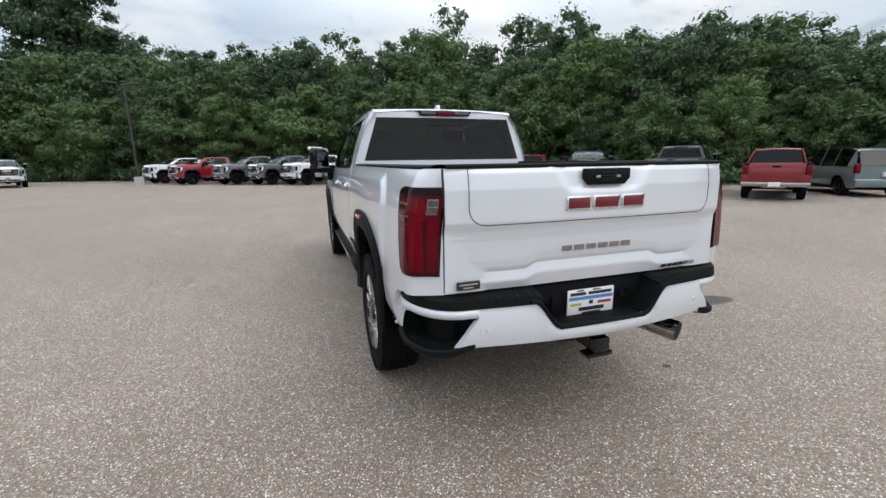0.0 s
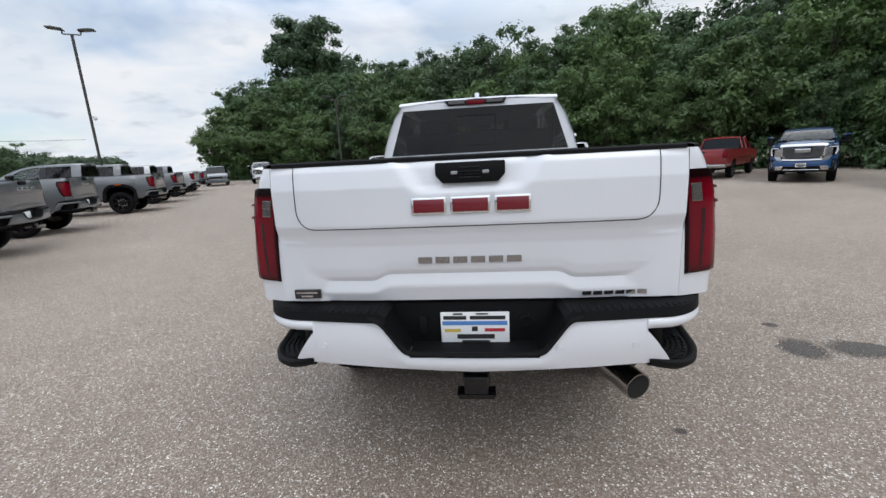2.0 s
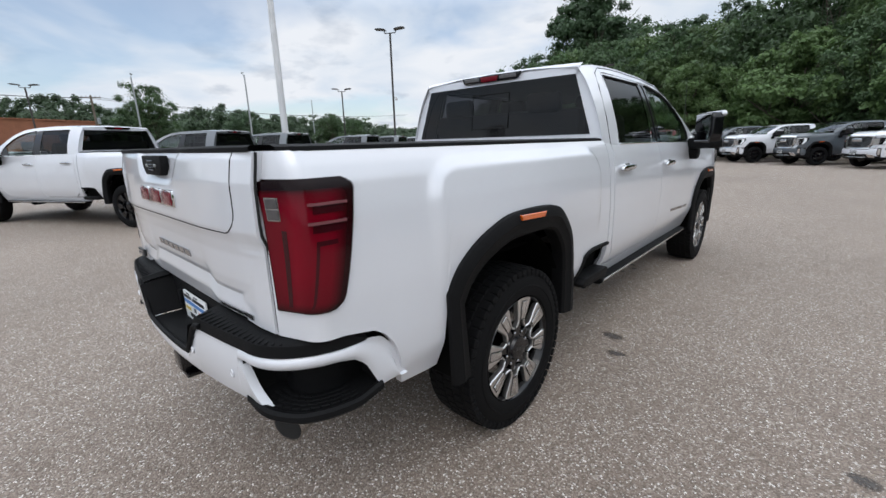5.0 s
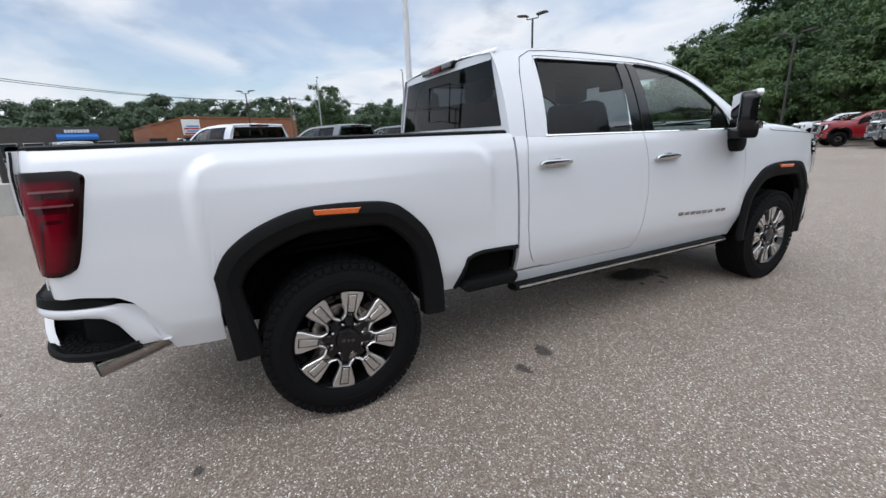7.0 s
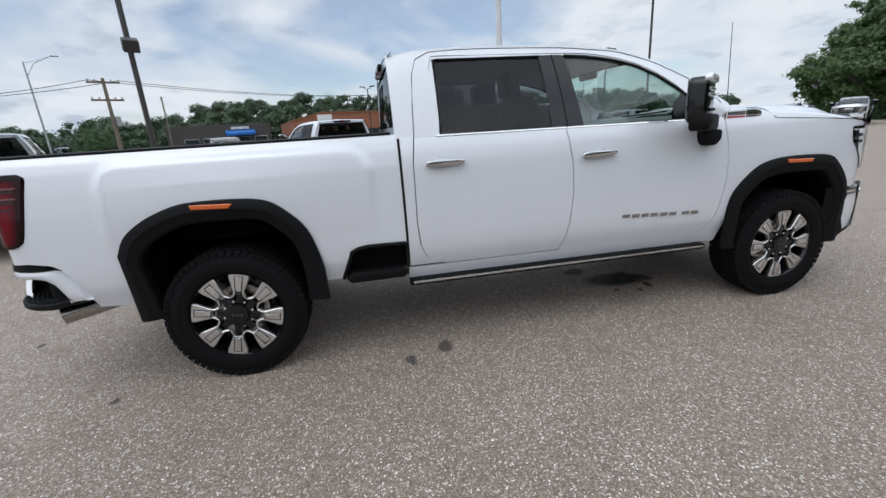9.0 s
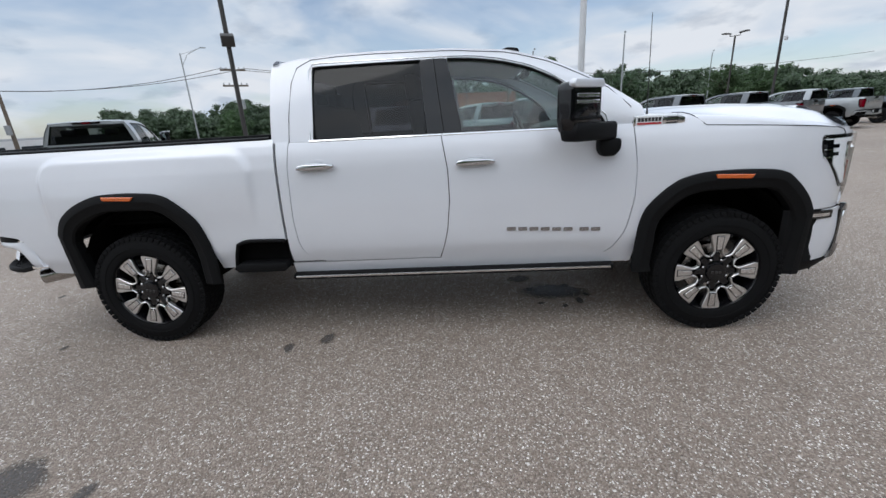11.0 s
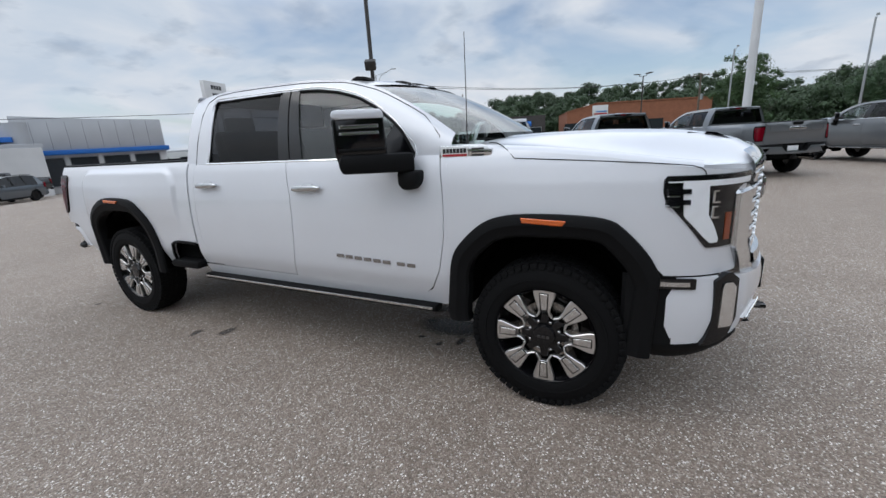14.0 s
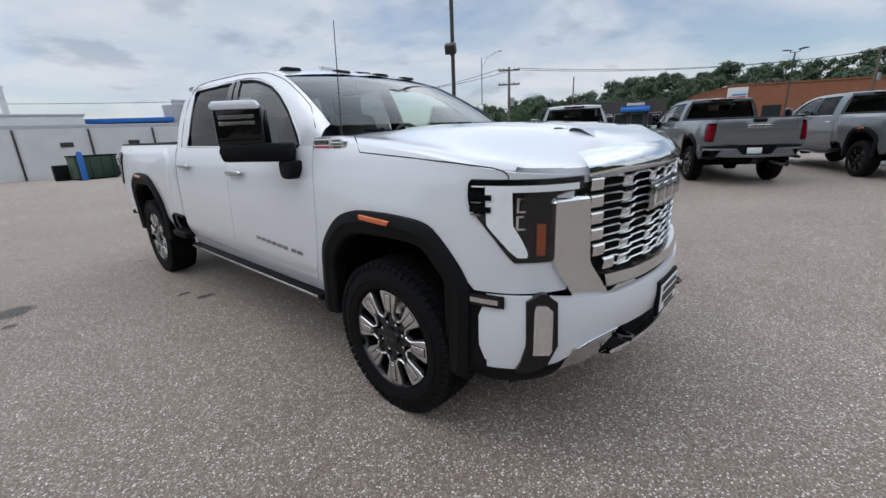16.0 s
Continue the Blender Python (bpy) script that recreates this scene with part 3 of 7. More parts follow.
    part("brake_disc", disc, M["steel"], rim)
    return rim


def flare(parent, arch, inner_centre, s, marker, detail, down_rear, down_front):
    """Black moulding round the wheel opening: outer edge on the body, inner lip towards the wheel."""
    cy, cz = inner_centre
    pts = list(arch)
    pts = [(arch[0][0] + down_rear[0], down_rear[1])] + pts + [(arch[-1][0] + down_front[0], down_front[1])]
    rows = []
    for y, z in pts:
        d = Vector((cy - y, cz - z)) if z > 0.72 else Vector((cy - y, 0))
        d.normalize()
        x0 = side_x(y, max(z, 0.76))
        row = []
        for w, dx in ((-0.006, 0.0), (-0.004, 0.018), (0.008, 0.026), (0.05, 0.032), (0.062, 0.026), (0.105, 0.018), (0.118, 0.006), (0.12, -0.06)):
            yy, zz = y + d.x * w, z + d.y * w
            row.append((s * (x0 + dx), yy, zz))
        rows.append(row)
    f = part("wheel_arch_flare", loft(rows), M["plastic"], parent, "black textured plastic wheel-arch moulding")
    y0, y1, z0, z1 = marker
    x = side_x((y0 + y1) / 2, z0) + 0.026
    poly = [(y0, z0 + 0.004), (y0 + 0.006, z0 - 0.022), (y1 - 0.02, z1 - 0.022), (y1, z1 + 0.004)]
    part("side_marker", flip(prism(poly, 0.018, "x", x - 0.006, 0.003, 1), s), M["amber"], f, "amber side marker lens")
    return f


def liner(parent, cy, s):
    rows = []
    for a in lin(0.06, math.pi - 0.06, 18):
        rows.append([(s * x, cy + 0.50 * math.cos(a), 0.45 + 0.58 * math.sin(a)) for x in (0.93, 0.80, 0.60, 0.42)])
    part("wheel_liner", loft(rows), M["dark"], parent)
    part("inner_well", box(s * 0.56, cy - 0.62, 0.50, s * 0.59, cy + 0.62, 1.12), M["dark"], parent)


def bars(parent, name, mat, spans, at, thick=0.004, s=1):
    """Plain bars in a row, standing for writing: spans of (a0, b0, a1, b1) laid by at(a, b)."""
    for a0, b0, a1, b1 in spans:
        bm = bmesh.new()
        p = [Vector(at(a, b)) for a, b in ((a0, b0), (a1, b0), (a1, b1), (a0, b1))]
        n = (p[1] - p[0]).cross(p[3] - p[0]).normalized() * thick
        lo, hi = [bm.verts.new(v) for v in p], [bm.verts.new(v + n * s) for v in p]
        bm.faces.new(lo); bm.faces.new(hi)
        for i in range(4):
            j = (i + 1) % 4
            bm.faces.new((lo[i], lo[j], hi[j], hi[i]))
        part(name, bm, mat, parent)


def gate_lift(x):
    """How far the low crease rises towards the middle."""
    return 0.027 * ease((0.405 - abs(x)) / 0.075)


def gate_y(x, z):
    """Rear face of the gate: a proud upper panel, a soft step below it and a crease low down."""
    crease = 0.987 + gate_lift(x)
    y = float(np.interp(z, [0.89, crease - 0.055, crease - 0.006, crease + 0.014, crease + 0.05, 1.13, 1.175, 1.215, 1.36, 1.43, 1.455],
                        [-1.174, -1.190, -1.180, -1.188, -1.194, -1.199, -1.208, -1.222, -1.220, -1.208, -1.195]))
    if abs(x) > 0.66:
        y += 0.005 * min(1.0, (abs(x) - 0.66) / 0.06) * (1 if z > 1.15 else 0.3)
    if abs(x) > 0.35:
        y += 0.036 * ((abs(x) - 0.35) / 0.432) ** 2
    if abs(x) > 0.60:
        y = min(y, -1.163 - 0.009 * min(1.0, (0.80 - abs(x)) / 0.1))
    # recess round the handle
    if z > 1.33 and abs(x) < 0.30:
        k = min(1.0, max(0.0, (0.28 - abs(x) + (z - 1.44) * 0.6) / 0.06)) * min(1.0, (z - 1.33) / 0.03)
        y += 0.016 * k
    return y


def tailgate(truck, paint, detail):
    n = 120 if detail else 24
    rows = []
    for zn in lin(0.895, 1.452, 84 if detail else 20):
        w = float(np.interp(zn, [0.895, 0.94, 1.04, 1.15], [0, 1, 1, 0]))
        rows.append([(x, gate_y(x, z), z) for x, z in ((x, zn + w * gate_lift(x)) for x in lin(-0.793, 0.793, n))])
    g = part("tailgate", flange(loft(rows), (0, 0.05, 0)), paint, truck, "")
    cap = [[(x, gate_y(x, 1.452) + d, z) for x in lin(-0.785, 0.785, 24)] for d, z in ((-0.003, 1.450), (-0.003, 1.464), (0.006, 1.470), (0.10, 1.470), (0.10, 1.44))]
    part("gate_cap", loft(cap), M["plastic"], g, "black plastic cap")
    for s in (1, -1):
        part("gate_gap", tube([(s * 0.7955, gate_y(0.793, z) + 0.012, z) for z in lin(0.90, 1.45, 16)], 0.0045, 6), M["gap"], g)
    # seam of the inner gate
    out = [(-0.690, z) for z in lin(1.450, 1.30, 6)] + [(-0.690 + 0.075 - 0.075 * math.cos(a), 1.280 - 0.076 * math.sin(a)) for a in lin(0, math.pi / 2, 8)]
    out = out + [(x, out[-1][1]) for x in lin(-0.58, 0.58, 24)] + [(-x, z) for x, z in reversed(out)]
    part("seam", tube([(x, gate_y(x, z) - 0.0004, z) for x, z in out], 0.0020, 6), M["gap"], g)
    h = part("handle", prism([(-0.120, 1.442), (0.138, 1.442), (0.138, 1.395), (0.112, 1.366), (-0.094, 1.366), (-0.120, 1.395)], 0.03, "y", -1.226, 0.006), M["plastic"], g, "black plastic gate handle")
    if detail:
        for x in (-0.058, 0.058):
            part("release_button", box(x - 0.012 + 0.009, -1.230, 1.398, x + 0.012 + 0.009, -1.222, 1.410, 0.002, 1), M["galv"], h)
        for z in (1.385, 1.395, 1.405, 1.42):
            part("handle_rib", box(-0.03, -1.230, z, 0.048, -1.222, z + 0.004, 0.001, 1), M["gloss_black"], h)
    # emblem: three red blocks with bright rims
    for x0, x1 in ((-0.218, -0.082), (-0.070, 0.082), (0.095, 0.231)):
        e = part("emblem_block", box(x0, -1.232, 1.252, x1, -1.218, 1.318, 0.008), M["chrome"], g, "chrome rimmed emblem block")
        part("emblem_face", box(x0 + 0.009, -1.2345, 1.260, x1 - 0.009, -1.228, 1.310, 0.004), M["red_emblem" if detail else "badge"], e, "red enamel face" if detail else "")
    if detail:
        w = 0.418 / 6
        bars(g, "trim_letter_bar", M["badge"], [(-0.209 + i * w, 1.054, -0.209 + (i + 0.80) * w, 1.080) for i in range(6)], lambda a, b: (a, gate_y(a, b) - 0.001, b))
        w = 0.252 / 6
        bars(g, "trim_letter_bar", M["badge"], [(0.428 + i * w, 0.910, 0.428 + (i + 0.80) * w, 0.927) for i in range(6)], lambda a, b: (a, gate_y(a, b) - 0.001, b), s=1)
        st = part("dealer_sticker", box(-0.745, -1.190, 0.912, -0.632, -1.178, 0.950, 0.002, 1), M["ink"], g, "black dealer badge")
        bars(st, "print_bar", M["satin"], [(-0.735, 0.934, -0.645, 0.941), (-0.715, 0.919, -0.665, 0.926)], lambda a, b: (a, -1.1905, b), 0.0008)


def tail_lamp(truck, s, detail):
    n = 22 if detail else 6
    # outline: q along the body, z up
    top, bot = (-0.915, 1.374), (-1.022, 0.978)

    def front_edge(v):
        q = bot[0] + (top[0] - bot[0]) * max(0.0, v) ** 0.70
        return q - 0.045 * max(0.0, (v - 0.90) / 0.10) ** 2.6 - 0.035 * max(0.0, (0.09 - v) / 0.09) ** 2.4

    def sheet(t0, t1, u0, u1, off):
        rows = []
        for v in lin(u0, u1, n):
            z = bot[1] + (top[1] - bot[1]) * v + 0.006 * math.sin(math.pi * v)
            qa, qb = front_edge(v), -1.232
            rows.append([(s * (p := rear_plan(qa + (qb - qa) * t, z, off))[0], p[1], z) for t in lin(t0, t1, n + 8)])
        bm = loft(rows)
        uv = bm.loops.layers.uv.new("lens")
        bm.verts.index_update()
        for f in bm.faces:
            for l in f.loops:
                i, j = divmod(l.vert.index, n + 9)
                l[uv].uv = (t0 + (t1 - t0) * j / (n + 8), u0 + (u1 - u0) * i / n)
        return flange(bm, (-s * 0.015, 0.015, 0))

    lamp = part("tail_lamp", sheet(0, 1, 0, 1, 0.004), M["lens_dark"], truck, "smoked red tail lamp")
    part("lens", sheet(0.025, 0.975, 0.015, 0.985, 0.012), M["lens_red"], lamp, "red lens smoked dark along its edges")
    if detail:
        part("light_slot", sheet(0.70, 0.765, 0.05, 0.62, 0.0128), M["lens_deep"], lamp)
        part("light_slot", sheet(0.40, 0.43, 0.05, 0.50, 0.0128), M["lens_deep"], lamp)
        part("light_slot", sheet(0.20, 0.43, 0.50, 0.535, 0.0128), M["lens_deep"], lamp)
        part("reverse_lens_frame", sheet(0.755, 0.915, 0.69, 0.865, 0.0135), M["steel"], lamp)
        part("reverse_lens", sheet(0.765, 0.905, 0.700, 0.772, 0.015), M["lens_clear"], lamp, "clear reversing lens")
        part("reverse_lens", sheet(0.765, 0.905, 0.784, 0.855, 0.015), M["lens_clear"], lamp, "clear reversing lens")
        for v0 in (0.66, 0.80):
            part("fin", sheet(0.12, 0.50, v0, v0 + 0.020, 0.022), M["lens_fin"], lamp, "raised lamp fin")
            part("fin_recess", sheet(0.14, 0.46, v0 - 0.062, v0, 0.014), M["lens_deep"], lamp)


def bumper_plan(p, off=0.0):
    """The rear bumper from above: p metres from the middle."""
    if p <= 0.70:
        return p, -1.292 + 0.055 * (p / 0.70) ** 2 - off
    cx, cy, rx, ry = 0.70, -0.945, 0.245 + off, 0.292 + off
    arc, d = 0.445, p - 0.70
    if d <= arc:
        a = d / arc * math.pi / 2
        return cx + rx * math.sin(a), cy - ry * math.cos(a)
    return cx + rx + 0.01 * (d - arc), cy + (d - arc)


def rear_bumper(truck, paint, detail):
    def lo(p):
        return float(np.interp(p, [0, 0.655, 0.661, 1.06, 1.115, 1.157, 1.195, 1.212, 1.30], [0.630, 0.645, 0.787, 0.787, 0.776, 0.742, 0.668, 0.634, 0.634]))

    def hi(p):
        return float(np.interp(p, [0, 0.262, 0.357, 0.40, 1.15, 1.20, 1.255, 1.28, 1.30], [0.701, 0.701, 0.829, 0.832, 0.831, 0.818, 0.762, 0.706, 0.640]))

    ps = sorted(set(lin(0, 1.30, 84 if detail else 26) + [0.262, 0.357, 0.655, 0.661]))
    ps = [-p for p in reversed(ps) if p > 0] + ps
    rows = []
    for p in ps:
        a, s = abs(p), 1 if p >= 0 else -1
        col = []
        for t in lin(0, 1, 8):
            z = lo(a) + (hi(a) - lo(a)) * t
            x, y = bumper_plan(a, -0.012 * (2 * t - 1) ** 2)
            col.append((s * x, y, z))
        rows.append(col)
    b = part("rear_bumper", flange(loft(rows), (0, 0.03, 0)), paint, truck, "")
    core = []
    for p in ps:
        a, s = abs(p), 1 if p >= 0 else -1
        if 0.36 <= a <= 1.26:
            x, y = bumper_plan(a, -0.06 - 0.07 * ease((a - 0.60) / 0.15))
            core.append((s, [(s * x, y + 0.02, z) for z in (0.635, 0.70, 0.80, 0.86)]))
    for s in (1, -1):
        part("bumper_core", loft([c for k, c in core if k == s]), M["plastic"], b, "black plastic inner bumper")
    part("notch_floor", box(-0.255, -1.285, 0.690, 0.255, -1.12, 0.702, 0.004), M["plastic"], b)
    part("plate_recess", box(-0.37, -1.150, 0.69, 0.37, -1.12, 0.875, 0.004), M["plastic"], b, "black licence plate recess")
    for s in (1, -1):
        # step pad over the bumper, round the corner
        rows = []
        for p in sorted(set(lin(0.345, 1.16, 34 if detail else 12))):
            x, y = bumper_plan(p, -0.004)
            xi = min(x - 0.02, p, 0.90)
            yi = max(-1.14, y + 0.02)
            h = 0.018 * min(1, (p - 0.345) / 0.02) + 0.852 - 0.030 * ease((p - 1.08) / 0.08)
            rows.append([(s * x, y, 0.832), (s * x, y + 0.006, h), (s * (x + xi) / 2, (y + yi) / 2, h + 0.012), (s * xi, yi, h + 0.018)])
        pad = part("step_pad", loft(rows), M["plastic"], b, "black ribbed step pad")
        slope = [(s * 0.345, -1.288, 0.838), (s * 0.262, -1.288, 0.702), (s * 0.262, -1.14, 0.702), (s * 0.345, -1.14, 0.872)]
        bm = bmesh.new(); bm.faces.new([bm.verts.new(v) for v in slope])
        part("notch_side", bm, M["plastic"], b)
        if detail:
            for p in lin(0.385, 1.06, 22):
                x, y = bumper_plan(p, -0.048)
                turn = Matrix.Translation((x, y, 0.8745)) @ Matrix.Rotation(min(1.57, max(0, (p - 0.70) / 0.28)), 4, "Z") @ Matrix.Rotation(radians(6), 4, "X")
                part("pad_rib", flip(moved(box(-0.005, -0.036, 0, 0.005, 0.036, 0.006, 0.002, 1), turn), s), M["plastic"], pad)
        # slanted end of the bumper face under the corner step
        rows = []
        for p in lin(0.655, 0.780, 12):
            foot = 0.645 - 0.012 * (p - 0.655) / 0.16
            col = []
            for z in lin(foot, foot + 0.002 + 0.143 * max(0.0, 1 - (p - 0.655) / 0.125), 6):
                x, y = bumper_plan(p, -0.012 * (2 * (z - foot) / (0.832 - foot) - 1) ** 2)
                col.append((s * x, y, z))
            rows.append(col)
        part("bumper_gusset", flange(loft(rows), (0, 0.03, 0)), paint, b)
        # corner step: a rounded lip, a sunken floor and the wall behind it
        rows = []
        for p in lin(0.675, 1.215, 26):
            z = float(np.interp(p, [0.675, 0.80, 0.92, 1.12, 1.215], [0.640, 0.618, 0.604, 0.606, 0.626]))
            row = []
            for off, dz in ((-0.05, -0.014), (-0.010, -0.012), (0.006, 0.004), (0.005, 0.022), (-0.006, 0.030), (-0.020, 0.027), (-0.030, 0.018), (-0.125, 0.024), (-0.132, 0.20)):
                x, y = bumper_plan(p, off - 0.010 * max(0.0, (0.80 - p) / 0.125))
                row.append((s * x, y, min(z + dz, 0.79)))
            rows.append(row)
        st = part("corner_step", loft(rows), M["plastic"], b, "black corner step with raised tread")
        for p in (0.668, 1.218):
            w = [bumper_plan(p, o) for o in (-0.012, -0.13)]
            bm = bmesh.new()
            bm.faces.new([bm.verts.new((s * x, y, z)) for (x, y), z in ((w[0], 0.64), (w[0], 0.79), (w[1], 0.79), (w[1], 0.64))])
            part("step_end_wall", bm, M["plastic"], st)
        if detail:
            for i in range(11):
                for j in range(4):
                    p = 0.735 + 0.038 * i + (0.019 if j % 2 else 0)
                    z = float(np.interp(p, [0.675, 0.80, 0.92, 1.12, 1.215], [0.640, 0.618, 0.604, 0.606, 0.626]))
                    x, y = bumper_plan(p, -0.042 - 0.022 * j)
                    part("tread_stud", flip(moved(box(-0.014, -0.006, 0, 0.014, 0.006, 0.007, 0.002, 1), Matrix.Translation((x, y, z + 0.019)) @ Matrix.Rotation(min(1.57, max(0, (p - 0.70) / 0.28)), 4, "Z")), s), M["plastic"], st)
        for x in (0.325, 0.615):
            part("parking_sensor", moved(spin([(0, 0.014), (-0.003, 0.013), (-0.003, 0.010), (-0.001, 0.0095), (-0.002, 0.006), (-0.003, 0.0001)], 16, "y"), Matrix.Translation((s * x, bumper_plan(x)[1] - 0.0005, 0.729))), paint, b)
    rim = [(-0.415, 0.846), (-0.372, 0.842), (-0.340, 0.806), (-0.285, 0.728), (-0.262, 0.708), (-0.20, 0.704), (0.20, 0.704), (0.262, 0.708), (0.285, 0.728), (0.340, 0.806), (0.372, 0.842), (0.415, 0.846)]
    part("notch_rim", tube([(x, bumper_plan(abs(x))[1] + 0.004, z) for x, z in rounded(rim)], 0.0115, 8), M["plastic"], b, "rounded black plastic lip")
    pl = part("licence_plate", box(-0.138, -1.166, 0.700, 0.146, -1.156, 0.834, 0.004), M["plate_white"], b, "white dealer plate in a black frame")
    if detail:
        at = lambda a, c: (a, -1.1665, c)
        bars(pl, "print_bar", M["ink"], [(-0.125, 0.803, -0.03, 0.819), (-0.015, 0.803, 0.13, 0.819), (-0.085, 0.824, -0.045, 0.831), (0.01, 0.824, 0.06, 0.831)], at, 0.0008)
        bars(pl, "print_bar", M["print_blue"], [(-0.130, 0.778, 0.138, 0.796)], at, 0.0006)
        bars(pl, "print_bar", M["print_gold"], [(-0.122, 0.748, -0.055, 0.762)], at, 0.0008)
        bars(pl, "print_bar", M["print_red"], [(0.045, 0.750, 0.128, 0.764)], at, 0.0008)
        bars(pl, "print_bar", M["ink"], [(-0.008, 0.752, 0.016, 0.772), (-0.07, 0.718, 0.085, 0.738), (-0.05, 0.703, 0.065, 0.712)], at, 0.0009)
        part("tow_socket", moved(spin([(0, 0.034), (-0.012, 0.032), (-0.014, 0.022), (-0.004, 0.02), (-0.004, 0.0001)], 20, "y"), Matrix.Translation((0.215, -1.150, 0.79))), M["plastic"], b)
        part("tow_plug", box(-0.232, -1.166, 0.735, -0.195, -1.150, 0.815, 0.005), M["plastic"], b)
    # hitch and exhaust
    h = part("hitch_receiver", join(box(-0.05, -1.235, 0.535, 0.06, -1.02, 0.64, 0.01), box(-0.045, -1.27, 0.52, 0.055, -1.20, 0.60, 0.01)), M["gloss_black"], truck, "black tow hitch receiver")
    part("hitch_plate", prism([(-0.075, 0.515), (0.085, 0.515), (0.075, 0.495), (-0.065, 0.495)], 0.07, "y", -1.26, 0.004), M["gloss_black"], h)
    ex = [(0.53, -0.78, 0.52), (0.60, -0.935, 0.495), (0.682, -1.118, 0.473)]
    tail = part("exhaust_tip", tube(ex, [0.058, 0.060, 0.062], 28), M["steel"], truck, "polished steel exhaust tip")
    d = (Vector(ex[2]) - Vector(ex[1])).normalized()
    # the tip is closed: a black disc paints the shade of its hollow
    part("exhaust_bore", tube([Vector(ex[2]) - d * 0.03, Vector(ex[2]) + d * 0.0012], 0.056, 24), M["gap"], tail)


def bed(truck, paint, detail):
    ny = 130 if detail else 30

    def zlo(q):
        if q < -0.5555:
            return float(np.interp(q, [-1.40, -1.02, -0.905, -0.86, -0.815, -0.790, -0.772, -0.755, -0.60], [0.895, 0.884, 0.862, 0.832, 0.775, 0.70, 0.62, 0.572, 0.56]))
        if q <= 0.566:
            return poly_z(ARCH_R, q)
        return float(np.interp(q, [0.566, 0.668, 0.672, 0.745, 0.842, 1.10], [0.565, 0.565, 0.60, 0.752, 0.778, 0.774]))

    for s in (1, -1):
        qs = sorted(set(lin(-1.240, 1.095, ny) + [-0.556, -0.5545, 0.5655, 0.5665, 0.668, 0.672, 0.745, 0.842] + lin(-1.239, -1.03, 18)))
        rows = []
        for q in qs:
            a = zlo(q)
            rows.append([(s * (p := rear_plan(q, z))[0], p[1], z) for z in lin(a, 1.452, 56 if detail else 12)])
        side = part("bed_side", flange(loft(rows), (-s * 0.03, 0, 0)), paint, truck, "")
        cap = []
        for y in lin(-1.113, 1.06, 60):
            q = max(y, -1.05)
            x = side_x(q, 1.452) - (0.0 if y > -1.05 else 0.07 * (1 - math.sqrt(1 - ((-1.05 - y) / 0.07) ** 2)))
            cap.append([(s * (x + 0.003), y, 1.450), (s * (x + 0.001), y, 1.463), (s * (x - 0.03), y, 1.470), (s * (x - 0.09), y, 1.468), (s * (x - 0.095), y, 1.44)])
        part("rail_cap", loft(cap), M["plastic"], side, "black plastic bed rail cap")
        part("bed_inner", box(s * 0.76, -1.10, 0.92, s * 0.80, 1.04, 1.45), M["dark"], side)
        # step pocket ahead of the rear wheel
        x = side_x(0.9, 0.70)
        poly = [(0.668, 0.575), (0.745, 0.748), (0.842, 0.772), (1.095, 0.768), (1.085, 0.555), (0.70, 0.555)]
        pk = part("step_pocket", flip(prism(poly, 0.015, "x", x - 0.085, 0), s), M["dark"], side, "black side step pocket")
        rim = [(s * (side_x(y, z) + 0.004), y, z) for y, z in [(0.672, 0.565), (0.71, 0.66), (0.745, 0.75), (0.785, 0.768), (0.842, 0.777), (0.97, 0.776), (1.092, 0.772)]]
        part("pocket_rim", tube(rim, 0.013, 8), M["plastic"], pk)
        tread = [(0.69, 0.578), (0.73, 0.612), (1.08, 0.612), (1.088, 0.578), (1.06, 0.548), (0.72, 0.548)]
        part("pocket_step", flip(prism(tread, 0.115, "x", x - 0.085, 0.008), s), M["plastic"], pk, "black moulded foot step")
        flare(truck, FLARE_R, (0.0, 0.5), s, (-0.11, 0.115, 1.138, 1.128), detail, (0.03, 0.47), (0.004, 0.47))
        liner(truck, 0.0, s)
    part("bed_floor", box(-0.80, -1.10, 0.90, 0.80, 1.04, 0.93), M["dark"], truck)
    part("bed_front_wall", box(-0.80, 1.02, 0.92, 0.80, 1.05, 1.45), M["dark"], truck)


